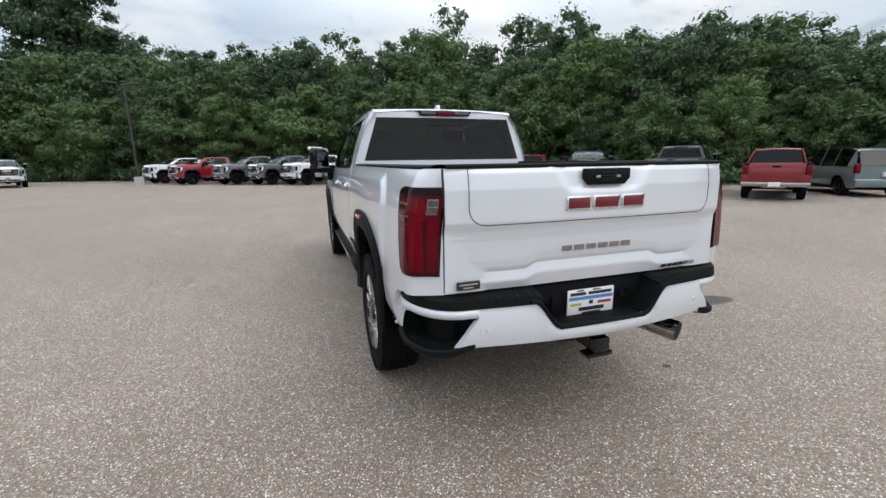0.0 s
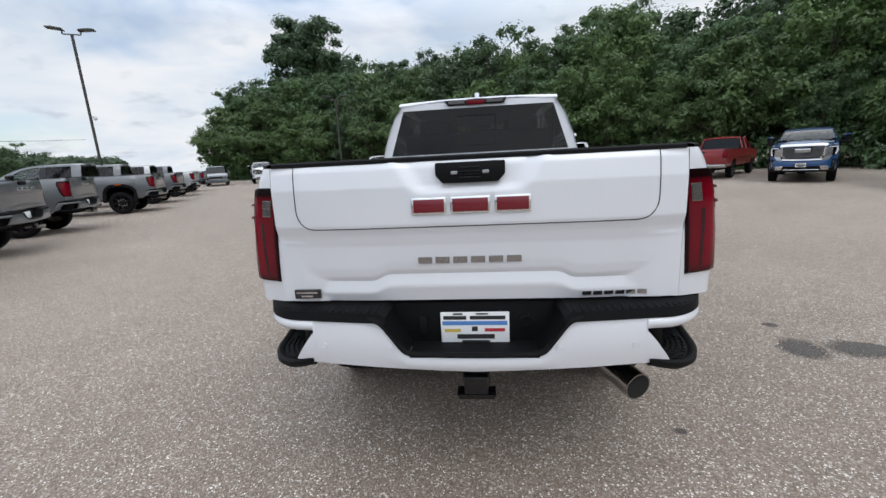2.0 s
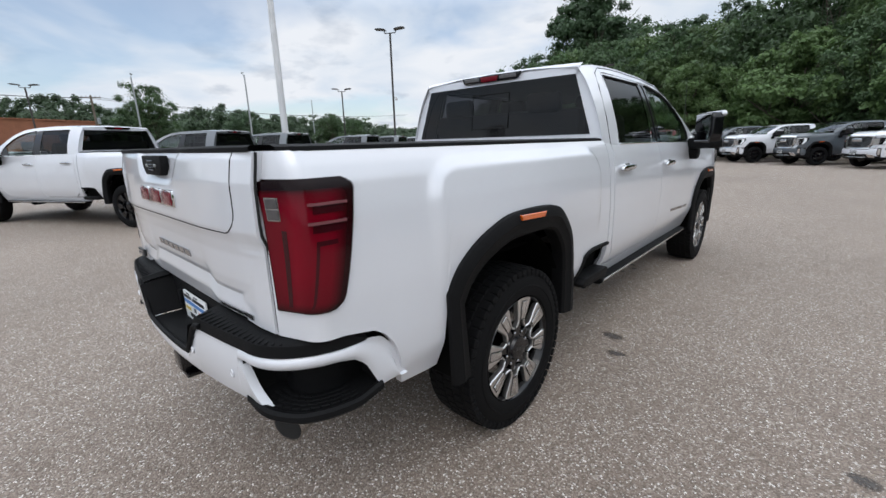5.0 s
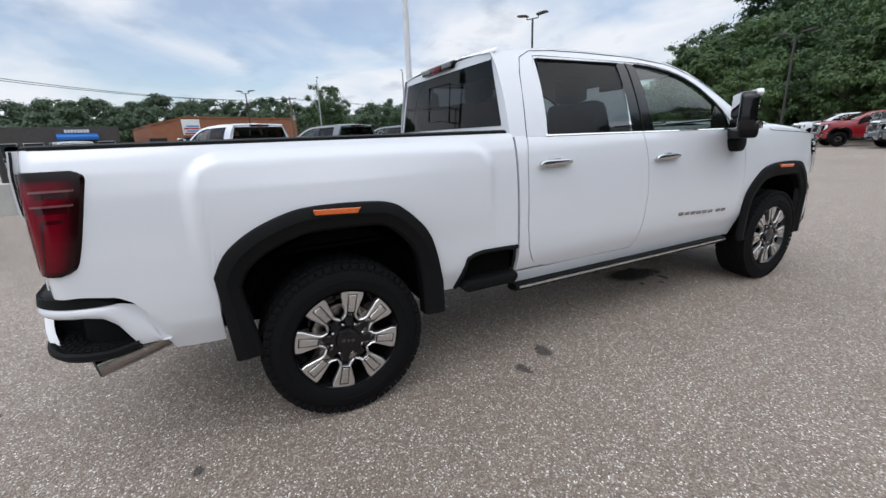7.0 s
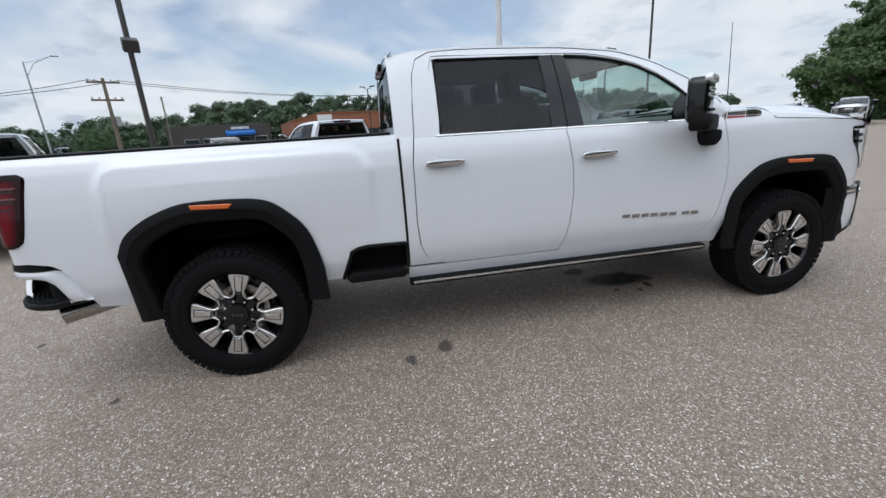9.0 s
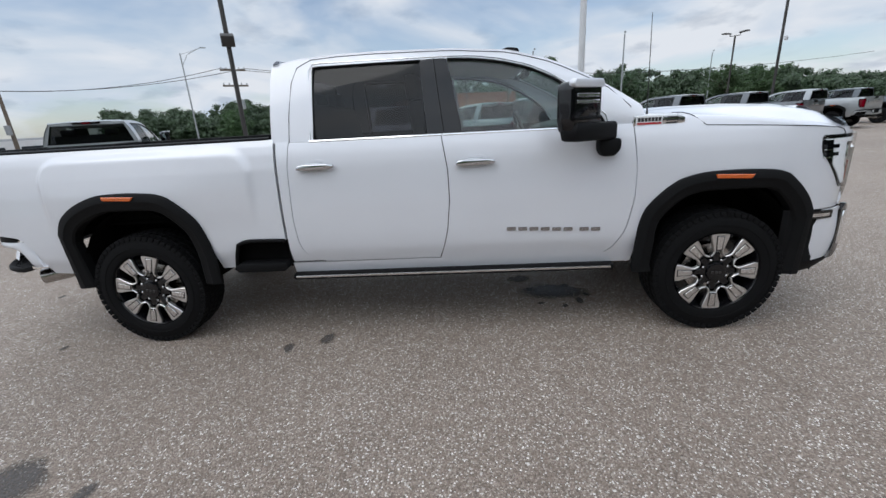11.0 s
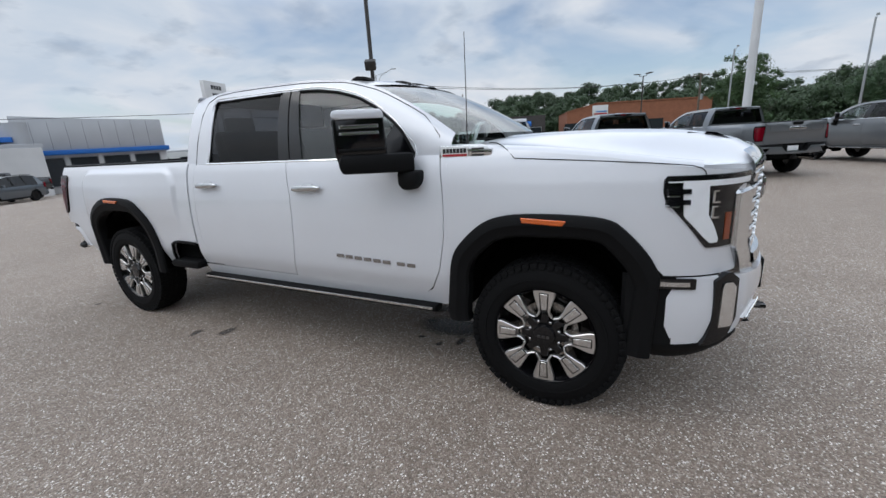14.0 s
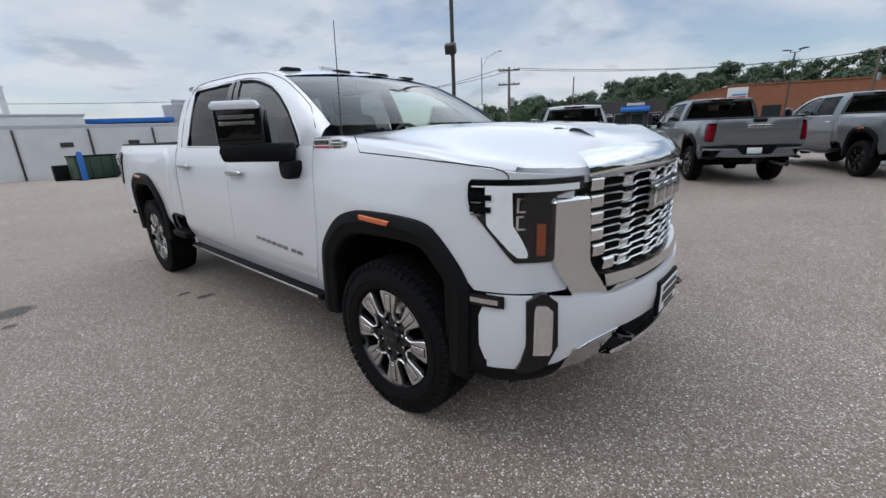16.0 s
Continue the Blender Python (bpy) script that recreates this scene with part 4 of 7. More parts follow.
def cab(truck, paint, detail):
    nz = 12 if detail else 7

    def zlo(y):
        if y < 1.375:
            return 1.425
        if y <= 2.26:
            return 1.896
        if y <= 3.265:
            return WIN_TOP(y)
        return 1.41

    rear_shut = lambda z: float(np.interp(z, [0.59, 0.62, 0.66, 0.74, 0.90, 1.27, 1.42], [1.36, 1.275, 1.225, 1.192, 1.178, 1.186, 1.205]))
    mid_a = lambda z: float(np.interp(z, [0.59, 0.68, 0.80, 1.00, 1.20, 1.42], [2.172, 2.205, 2.235, 2.258, 2.255, 2.222]))
    front_shut = lambda z: float(np.interp(z, [0.56, 0.62, 0.75, 0.95, 1.15, 1.42], [3.26, 3.34, 3.41, 3.452, 3.458, 3.43]))
    for s in (1, -1):
        # upper side frame
        ys = sorted(set(lin(1.085, 3.50, 60 if detail else 30) + [1.3745, 1.3755, 3.2645, 3.2655]))
        rows = [[(s * sheet_side(y, z), y, z) for z in lin(zlo(y), max(_roof(y) - 0.005, zlo(y) + 0.005), nz)] for y in ys]
        part("cab_side_frame", loft(rows), paint, truck)
        # rear corner of the cab below the belt, sill
        low = []
        for z in lin(0.60, 1.43, 16):
            a = 1.112
            low.append([(s * (side_x(y, z) - 0.002), y, z) for y in lin(a, rear_shut(min(z, 1.42)) - 0.006, 4)])
        part("cab_corner", flange(loft(low), (-s * 0.04, 0, 0)), paint, truck)
        sill = [[(s * side_x(y, z), y, z) for z in (0.505, 0.53, 0.56, 0.585)] for y in lin(1.10, 3.44, 20)]
        part("sill", flange(loft(sill), (-s * 0.1, 0, 0)), paint, truck)
        inner = [[(s * (side_x(y, z) - 0.028), y, z) for z in lin(0.52, 1.43, 6)] for y in lin(1.09, 3.50, 8)]
        part("door_aperture", loft(inner), M["gap"], truck)
        rd = part("rear_door", door_panel(lambda z: mid_a(z) - 0.003, rear_shut, 0.592, 1.424, s, 18 if detail else 8, 26 if detail else 10), paint, truck)
        fd = part("front_door", door_panel(front_shut, lambda z: mid_a(z) + 0.003, 0.568, 1.424, s, 22 if detail else 8, 26 if detail else 10), paint, truck)
        # glass
        def pane(name, ylo, yhi, top, mat, door, bottom=1.428):
            rows = []
            for y in lin(ylo, yhi, 20 if detail else 8):
                rows.append([(s * (sheet_side(y, z) - 0.010), y, z) for z in lin(bottom, max(top(y), bottom + 0.004), 8 if detail else 4)])
            return part(name, loft(rows), mat, door)
        pane("window", 1.375, 2.12, lambda y: 1.897, M["glass_privacy"], rd)
        pane("window", 2.28, 3.262, lambda y: WIN_TOP(y) + 0.002, M["glass_clear"], fd).visible_shadow = False
        # black middle pillar and window gaskets
        pil = [[(s * (sheet_side(y, z) - 0.002), y, z) for y in lin(2.095 + (1.895 - z) * 0.08, 2.275 + (1.895 - z) * 0.18, 5)] for z in lin(1.428, 1.896, 8)]
        part("pillar_trim", loft(pil), M["gloss_black"], fd, "gloss black pillar trim")
        if detail:
            part("pillar_seam", tube([(s * (sheet_side(2.19 + (1.895 - z) * 0.11, z) + 0.0005), 2.19 + (1.895 - z) * 0.11, z) for z in lin(1.428, 1.90, 8)], 0.003, 6), M["gap"], fd)
        gasket = [(s * (sheet_side(y, z) - 0.001), y, z) for y, z in [(2.10, 1.890), (1.395, 1.892), (1.382, 1.87), (1.377, 1.45), (1.379, 1.432)]]
        part("window_gasket", tube(gasket, 0.008, 6), M["plastic"], rd)
        gasket = [(s * (sheet_side(y, WIN_TOP(y)) - 0.001), y, WIN_TOP(y)) for y in lin(2.28, 3.26, 22)]
        part("window_gasket", tube(gasket, 0.010, 6), M["plastic"], fd)
        # bright belt moulding
        for nm, a, b, d in (("belt_moulding", 1.345, 2.225, rd), ("belt_moulding", 2.232, 3.27, fd)):
            part(nm, tube([(s * (sheet_side(y, 1.425) + 0.006), y, 1.426 - 0.010 * (y - 1.3) / 2) for y in lin(a, b, 10)], 0.0085, 6), M["chrome"], d, "bright belt moulding")
        quarter = [[(s * (sheet_side(y, z) + 0.002), y, z) for z in lin(1.43, min(WIN_TOP(y) - 0.005, 1.43 + (y - 2.985) * 1.5), 4)] for y in lin(3.02, 3.255, 8)]
        part("mirror_sail", loft(quarter), M["gloss_black"], fd, "black mirror sail panel")
        if detail:
            ring = [(1.352, 1.432), (1.352, 1.86), (1.372, 1.915), (1.43, 1.918), (2.25, 1.908)] + [(y, WIN_TOP(y) + 0.022) for y in lin(2.40, 3.19, 12)] + [(3.262, 1.49), (3.282, 1.43)]
            part("window_seam", tube([(s * (sheet_side(y, z) + 0.003), y, z) for y, z in ring], 0.004, 6), M["satin"], rd)
            ring = [(rear_shut(1.42), 1.42), (1.215, 1.60), (1.235, 1.80), (1.27, 1.90), (1.36, 1.945), (1.55, 1.955)] + [(y, _roof(y) - 0.022) for y in lin(1.8, 3.3, 16)] + [(3.42, 1.53), (3.43, 1.42)]
            part("door_top_seam", tube([(s * (sheet_side(y, z) + 0.0015), y, z) for y, z in ring], 0.0026, 6), M["gap"], rd)
        # handles
        for y0, y1, z, d in ((1.250, 1.510, 1.264, rd), (2.305, 2.565, 1.243, fd)):
            x = side_x((y0 + y1) / 2, z)
            cup = moved(spin([(0.0, 0.001), (0.004, 0.040), (0.001, 0.048)], 24), Matrix.Translation((x - 0.002, (y0 + y1) / 2 + 0.015, z)) @ Matrix.Diagonal((1, 1.5, 1, 1)))
            hd = prism([(y0, z - 0.014), (y0 + 0.012, z + 0.013), (y0 + 0.05, z + 0.020), (y1 - 0.05, z + 0.019), (y1, z + 0.010), (y1 - 0.004, z - 0.010), (y1 - 0.045, z - 0.020), (y0 + 0.045, z - 0.024)], 0.030, "x", x + 0.010, 0.010, 3)
            hnd = part("handle", flip(hd, s), M["handle"], d, "chrome door handle")
            part("handle_base", flip(prism([(y0 + 0.07, z - 0.012), (y0 + 0.085, z + 0.026), (y0 + 0.175, z + 0.026), (y0 + 0.19, z - 0.012)], 0.018, "x", x - 0.004, 0.004), s), M["handle"], hnd)
            part("handle_cup", flip(cup, s), paint, hnd)
        if detail:
            at = lambda a, b: (s * (side_x(a, b) + 0.0012), a, b)
            w = (3.264 - 2.633) / 8.4
            bars(fd, "trim_letter_bar", M["badge"], [(2.633 + (i + (0.4 if i > 5 else 0)) * w, 0.778 - 0.0035 * i, 2.633 + (i + (0.4 if i > 5 else 0) + 0.78) * w, 0.802 - 0.0035 * i) for i in range(8)], at, 0.004, s)
        # running board
        y0, y1 = 1.10, 3.36
        rb = part("running_board", prism([(0.845, 0.455), (0.93, 0.462), (0.945, 0.48), (0.942, 0.505), (0.845, 0.508)], y1 - y0, "y", y0, 0.006) if s > 0 else flip(prism([(0.845, 0.455), (0.93, 0.462), (0.945, 0.48), (0.942, 0.505), (0.845, 0.508)], y1 - y0, "y", y0, 0.006), -1), M["plastic"], truck, "black power running board")
        part("board_strip", flip(box(0.944, y0 + 0.02, 0.482, 0.952, y1 - 0.02, 0.498, 0.003), s), M["satin"], rb, "satin metal edge strip")
        mirror(truck, paint, s, detail)
    # roof, with two long ribs
    rows = []
    for y in lin(1.085, 2.865, 24 if detail else 12):
        xr, zr = sheet_side(y, _roof(y) - 0.010) + 0.0015, _roof(y)
        rows.append([(x, y + (0.07 * (1 - (x / xr) ** 2) if y > 2.7 else 0), zr - 0.010 + 0.032 * (1 - abs(x / xr) ** 2.6) + 0.006 * math.cos(x * 18) * max(0, 1 - abs(x / 0.45))) for x in lin(-xr, xr, 28 if detail else 10)])
    part("roof", loft(rows), paint, truck)
    # windscreen
    rows = []
    for t in lin(0, 1, 14 if detail else 6):
        row = []
        for u in lin(-1, 1, 20 if detail else 8):
            ys_ = 3.50 + (2.87 - 3.50) * t
            xr = _roof_x(ys_) - 0.03
            x = u * xr
            bow = (0.17 * (1 - t) + 0.06 * t) * (1 - u * u)
            z = _roof(ys_) - 0.012 + 0.03 * t * (1 - u * u)
            row.append((x, ys_ + bow, z))
        rows.append(row)
    ws = part("windscreen", loft(rows), M["glass_clear"], truck, "green-tinted windscreen")
    ws.visible_shadow = False
    part("screen_shade", loft([[(p[0] * 0.995, p[1] - 0.006, p[2] - 0.006) for p in r] for r in rows[-2:]][1:] + [[(p[0] * 0.99, p[1] + 0.03, p[2] - 0.03) for p in rows[-1]]]), M["gloss_black"], ws)
    part("cowl", loft([[(u * 0.84, 3.50 + 0.17 * (1 - u * u) + d, 1.452 + h) for u in lin(-1, 1, 16)] for d, h in ((-0.03, -0.01), (0.03, 0.0), (0.09, 0.012))]), M["plastic"], truck, "black plastic cowl")
    if detail:
        for x0, x1 in ((-0.55, 0.05), (0.05, 0.62)):
            part("wiper", tube([(x0 + (x1 - x0) * t, 3.66 - 0.17 * ((x0 + (x1 - x0) * t) / 0.84) ** 2 - 0.02 * t, 1.478 + 0.02 * t) for t in lin(0, 1, 6)], 0.008, 6), M["plastic"], ws)
    # back of the cab
    def rear_pt(x, z):
        return (x, 1.062 + 0.035 * (z - 1.43) / 0.5 + 0.03 * (abs(x) / 0.85) ** 4, z)
    for s in (1, -1):
        rows = [[rear_pt(s * x, z) for x in lin(0.795 - 0.135 * max(0, (z - 1.50)) / 0.40, sheet_side(1.09, z) - 0.002, 5)] for z in lin(1.42, 1.93, 10)]
        part("cab_pillar", loft(rows), paint, truck)
    part("cab_back", loft([[rear_pt(x, z) for x in lin(-0.80, 0.80, 12)] for z in (1.40, 1.45, 1.497)]), paint, truck)
    top = [[rear_pt(x * (0.672 + 0.03 * t), 1.885 + 0.05 * t) for x in lin(-1, 1, 14)] for t in (0, 0.5, 1)]
    part("cab_header", loft([[(p[0], p[1] - 0.012, p[2] + 0.0) for p in r] for r in top] + [[(u * 0.70, 1.13, 1.955 + 0.018 * (1 - u * u)) for u in lin(-1, 1, 14)]]), paint, truck)
    rw = part("rear_window", loft([[(p := rear_pt(u * (0.797 - 0.132 * t), 1.495 + 0.395 * t))[:1] + (p[1] - 0.004,) + p[2:] for u in lin(-1, 1, 18)] for t in lin(0, 1, 8)]), M["glass_privacy"], truck, "privacy-tinted rear window")
    frame_pts = [(-0.186, 1.815), (0.160, 1.815), (0.160, 1.56), (-0.186, 1.56)]
    part("slider_frame", tube([(x, rear_pt(x, z)[1] - 0.007, z) for x, z in frame_pts], 0.0045, 6, True), M["gap"], rw)
    ch = part("brake_light", prism([(-0.285, 1.952), (0.265, 1.952), (0.235, 1.905), (-0.255, 1.905)], 0.03, "y", 1.058, 0.006), M["gloss_black"], truck, "high-mounted brake and cargo light")
    part("red_lens", prism([(-0.095, 1.942), (0.075, 1.942), (0.06, 1.905), (-0.08, 1.905)], 0.01, "y", 1.052, 0.003), M["lens_plain"], ch)
    for x0, x1 in ((-0.25, -0.105), (0.085, 0.23)):
        part("cargo_lens", box(x0, 1.053, 1.915, x1, 1.06, 1.942, 0.003, 1), M["lens_clear"] if detail else M["lens_dark"], ch, "clear cargo lens")
    # roof lamps
    if detail:
        for x in (-0.56, -0.19, 0.0, 0.19, 0.56):
            y = 2.73 - 0.10 * (x / 0.6) ** 2
            part("roof_marker", moved(prism([(-0.075, 0), (0.06, 0), (0.045, 0.022), (-0.02, 0.03), (-0.06, 0.02)], 0.11, "x", -0.055, 0.008), Matrix.Translation((x, y + 0.06, _roof(y) + 0.026 * (1 - (x / 0.75) ** 2) - 0.022))), M["plastic"], truck, "black roof marker lamp")
        part("roof_fin", prism([(1.28, 1.985), (1.46, 1.985), (1.34, 2.03), (1.29, 2.035)], 0.04, "x", -0.02, 0.008), paint, truck, "roof antenna fin")
    cabin(truck, detail)


def mirror(truck, paint, s, detail):
    """Tall towing mirror on a black arm, swung back towards the door."""
    y = 3.25
    swing = Matrix.Translation((0.965, y, 0)) @ Matrix.Rotation(radians(-50), 4, "Z") @ Matrix.Translation((-0.965, -y, 0))

    def out(bm):
        return flip(moved(bm, swing), s)

    base = prism([(3.20, 1.345), (3.20, 1.27), (3.225, 1.238), (3.30, 1.238), (3.335, 1.28), (3.335, 1.345)], 0.12, "x", 0.895, 0.018)
    arm = part("towing_mirror", flip(join(base, moved(prism([(0.93, 1.340), (1.335, 1.350), (1.352, 1.41), (1.33, 1.455), (0.93, 1.447)], 0.12, "y", y - 0.06, 0.02), swing)), s), M["plastic"], truck, "black towing mirror with white cap")
    head = prism([(1.075, 1.40), (1.345, 1.40), (1.362, 1.46), (1.362, 1.64), (1.338, 1.675), (1.10, 1.675), (1.08, 1.645)], 0.11, "y", y - 0.075, 0.022, 3)
    part("mirror_shell", out(head), M["gloss_black"], arm)
    part("mirror_cap", out(prism([(1.085, 1.640), (1.345, 1.640), (1.363, 1.652), (1.363, 1.668), (1.345, 1.688), (1.10, 1.688), (1.083, 1.665)], 0.044, "y", y + 0.008, 0.010, 2)), paint, arm, "white mirror cap")
    part("mirror_glass", out(box(1.100, y - 0.082, 1.505, 1.343, y - 0.074, 1.66, 0.003, 1)), M["mirror"], arm, "mirror glass")
    part("mirror_glass", out(box(1.100, y - 0.082, 1.42, 1.338, y - 0.074, 1.492, 0.003, 1)), M["mirror"], arm, "convex spotter glass")
    if detail:
        for z in (1.555, 1.590):
            part("turn_lamp", out(box(1.115, y + 0.03, z, 1.325, y + 0.045, z + 0.020, 0.004, 1)), M["satin"], arm, "clear lamp strip")
        part("mirror_ledge", out(box(1.09, y + 0.028, 1.468, 1.34, y + 0.050, 1.486, 0.006)), M["plastic"], arm)


def cabin(truck, detail):
    """Seats, dashboard and lining seen through the glass."""
    part("cabin_floor", box(-0.80, 1.12, 0.70, 0.80, 3.40, 0.80), M["trim"], truck)
    rows = []
    for y in lin(1.12, 2.80, 10):
        rows.append([(x, y, _roof(y) - 0.05) for x in (-0.66, 0, 0.66)])
    part("headliner", loft(rows), M["liner"], truck)
    part("dashboard", prism([(3.46, 1.10), (3.46, 1.42), (3.30, 1.46), (3.05, 1.42), (2.98, 1.30), (3.05, 1.10)], 1.56, "x", -0.78, 0.03), M["trim"], truck)
    part("rear_bench", prism([(1.20, 1.05), (1.75, 1.08), (1.78, 1.16), (1.40, 1.18), (1.27, 1.68), (1.16, 1.68)], 1.36, "x", -0.68, 0.04), M["seat"], truck)
    for x in (-0.40, 0.40):
        part("front_seat", prism([(2.05, 1.05), (2.62, 1.08), (2.65, 1.18), (2.30, 1.20), (2.12, 1.66), (1.98, 1.66)], 0.52, "x", x - 0.26, 0.05), M["seat"], truck)
        part("head_rest", prism([(1.96, 1.66), (2.06, 1.66), (2.05, 1.84), (1.95, 1.84)], 0.27, "x", x - 0.135, 0.03), M["seat"], truck)
        part("head_rest", prism([(1.13, 1.66), (1.22, 1.66), (1.21, 1.80), (1.13, 1.80)], 0.27, "x", x - 0.135, 0.03), M["seat"], truck)
    wheel_ring = [(-0.40 + 0.19 * math.cos(a), 2.90 - 0.06 * math.sin(a), 1.36 + 0.18 * math.sin(a)) for a in lin(0, 2 * math.pi, 24)[:-1]]
    part("steering_wheel", tube(wheel_ring, 0.016, 8, True), M["trim"], truck)
    if detail:
        part("rear_view_mirror", box(-0.13, 2.86, 1.80, 0.13, 2.90, 1.87, 0.015), M["trim"], truck)


def nose(truck, paint, detail):
    def top_z(y):
        return float(np.interp(y, [3.44, 3.60, 4.0, 4.3, 4.55, 4.75, 4.9], [1.450, 1.448, 1.418, 1.385, 1.345, 1.315, 1.30]))

    for s in (1, -1):
        def zlo(y):
            return poly_z(ARCH_F, y) if y <= 4.575 else 0.83
        ys = sorted(set(lin(3.462, 4.45, 34 if detail else 16) + [3.47, 4.352]))
        rows = [[(s * side_x(y, z), y, z) for z in lin(zlo(y), top_z(y), 16 if detail else 8)] for y in ys]
        for q in lin(0.08, 1.0, 14):
            y = front_plan(q, 1.0)[1]
            zl = poly_z(ARCH_F, min(y, 4.575)) if q < 0.75 else 0.83
            rows.append([(s * (p := front_plan(q, z))[0], p[1], z) for z in lin(max(zl, 0.83), top_z(y), 16 if detail else 8)])
        part("front_fender", flange(loft(rows), (-s * 0.03, -0.01, 0)), paint, truck)
        roll = []
        for y in lin(3.462, 4.72, 26):
            z = top_z(y)
            x = side_x(min(y, 4.45), z) if y <= 4.45 else front_plan((y - 4.45) / 0.405, z)[0]
            roll.append([(s * (x - d), y, z + h) for d, h in ((0.0, -0.002), (0.012, 0.014), (0.035, 0.024), (0.075, 0.026))])
        part("fender_top", loft(roll), paint, truck)
        flare(truck, ARCH_F, (4.036, 0.5), s, (3.925, 4.155, 1.092, 1.082), detail, (0.012, 0.455), (-0.02, 0.40))
        liner(truck, 4.036, s)
        head_lamp(truck, s, detail)
        rows = []
        for z in lin(0.505, 1.42, 16):
            y0 = float(np.interp(z, [0.50, 0.56, 0.62, 0.75, 0.95, 1.15, 1.42], [3.275, 3.268, 3.347, 3.417, 3.458, 3.464, 3.437]))
            rows.append([(s * side_x(y, z), y, z) for y in lin(y0, max(y0 + 0.004, float(np.interp(z, [0.50, 0.66, 0.85, 0.95], [3.485, 3.50, 3.52, 3.48]))), 4)])
        part("fender_rear_edge", flange(loft(rows), (-s * 0.03, 0, 0)), paint, truck)
        # bright vertical blade beside the grille, its foot cut slantwise by the white fender
        def blade_row(z):
            xl, yl = front_plan(float(np.interp(z, [0.785, 0.955], [1.02, 0.82])), z, 0.024)
            xr = float(np.interp(z, [0.785, 0.93, 1.20], [0.530, 0.617, 0.634]))
            yr = 5.069 - 0.15 * (xr / 0.70) ** 2 + 0.02 * max(0.0, (0.93 - z) / 0.145)
            return [(s * (xl + (xr - xl) * k), yl + (yr - yl) * k, z) for k in lin(0, 1, 6)]
        part("grille_blade", flange(loft([blade_row(z) for z in lin(0.785, 1.198, 16)]), (-s * 0.02, -0.05, 0)), M["satin"], truck, "satin chrome grille blade")
        top = blade_row(1.1995)
        part("blade_cap", flange(loft([top, [(x - s * 0.014 * (1 - i / 5), y - 0.022, z + 0.020) for i, (x, y, z) in enumerate(top)]]), (0, -0.02, -0.004)), M["chrome"], truck)
        if detail:
            xb = side_x(3.55, 1.43)
            plate = prism([(3.425, 1.398), (3.435, 1.470), (3.69, 1.470), (3.745, 1.448), (3.745, 1.415), (3.72, 1.402)], 0.022, "x", xb - 0.012, 0.006)
            bd = part("fender_badge", flip(plate, s), M["satin"], truck, "chrome engine badge")
            xb += 0.0115
            bars(bd, "badge_field", M["plate_white"], [(3.445, 1.408, 3.605, 1.462)], lambda a, b: (s * xb, a, b), 0.001, s)
            xb2 = xb + 0.0012
            bars(bd, "badge_bar", M["ink"], [(3.455 + 0.021 * i, 1.430, 3.472 + 0.021 * i, 1.454) for i in range(7)] + [(3.63, 1.412 + 0.017 * i, 3.70, 1.420 + 0.017 * i) for i in range(3)], lambda a, b: (s * xb2, a, b), 0.001, s)
            bars(bd, "badge_bar", M["print_red"], [(3.452, 1.412, 3.60, 1.424)], lambda a, b: (s * xb2, a, b), 0.001, s)
            gap = [(0.815, 3.70, 1.476), (0.845, 3.75, 1.473), (0.876, 3.79, 1.458), (0.893, 3.83, 1.43)] + [(side_x(y, z) + 0.001, y, z) for y, z in ((3.87, 1.392), (4.0, 1.384), (4.22, 1.371), (4.40, 1.358))]
            gap += [((p := front_plan(q, z, 0.001))[0], p[1], z) for q, z in ((0.06, 1.352), (0.20, 1.343), (0.34, 1.334), (0.42, 1.322), (0.455, 1.305), (0.46, 1.292))]
            part("hood_seam", tube([(s * x, y, z) for x, y, z in gap], 0.0028, 6), M["gap"], truck)
    # hood
    def hood_z(u, y):
        mid = float(np.interp(y, [3.50, 3.9, 4.3, 4.6, 4.80, 4.92, 5.0, 5.04, 5.055], [1.490, 1.502, 1.498, 1.480, 1.455, 1.425, 1.385, 1.34, 1.30]))
        edge = top_z(y) + 0.026
        edge = min(edge, mid - 0.02) if y > 4.9 else edge
        k = ease((0.92 - abs(u)) / 0.42)
        return edge + (mid - edge) * k + 0.012 * ease((0.50 - abs(u)) / 0.10) * min(1, max(0, (5.0 - y) / 0.3))

    rows = []
    for t in lin(0, 1, 40 if detail else 14):
        row = []
        for u in lin(-1, 1, 44 if detail else 14):
            half = float(np.interp(t, [0, 0.8, 1], [0.815, 0.795, 0.715]))
            x = u * half
            yf = 5.05 - 0.15 * (x / 0.70) ** 2
            yb = 3.50 + 0.20 * (1 - u * u)
            tt = 1 - max(0.0, 1 - t) ** 1.4
            y = yb + (yf - yb) * tt
            row.append((x, y, hood_z(u, y + 0.15 * (x / 0.70) ** 2 * t)))
        rows.append(row)
    hd = part("hood", flange(loft(rows), (0, 0, -0.03)), paint, truck)
    sc = [(-0.42, 0.0), (0.42, 0.0), (0.36, 0.085), (-0.36, 0.085)]
    scoop = part("hood_scoop", moved(prism([(x, y) for x, y in sc], 0.03, "z", 0, 0.008), Matrix.Translation((0, 4.66, 1.444)) @ Matrix.Rotation(radians(-9), 4, "X")), M["gloss_black"], hd, "black hood air scoop")
    part("scoop_bar", moved(box(-0.38, 0.03, 0.024, 0.38, 0.05, 0.034, 0.003, 1), Matrix.Translation((0, 4.66, 1.444)) @ Matrix.Rotation(radians(-9), 4, "X")), M["chrome"], scoop)
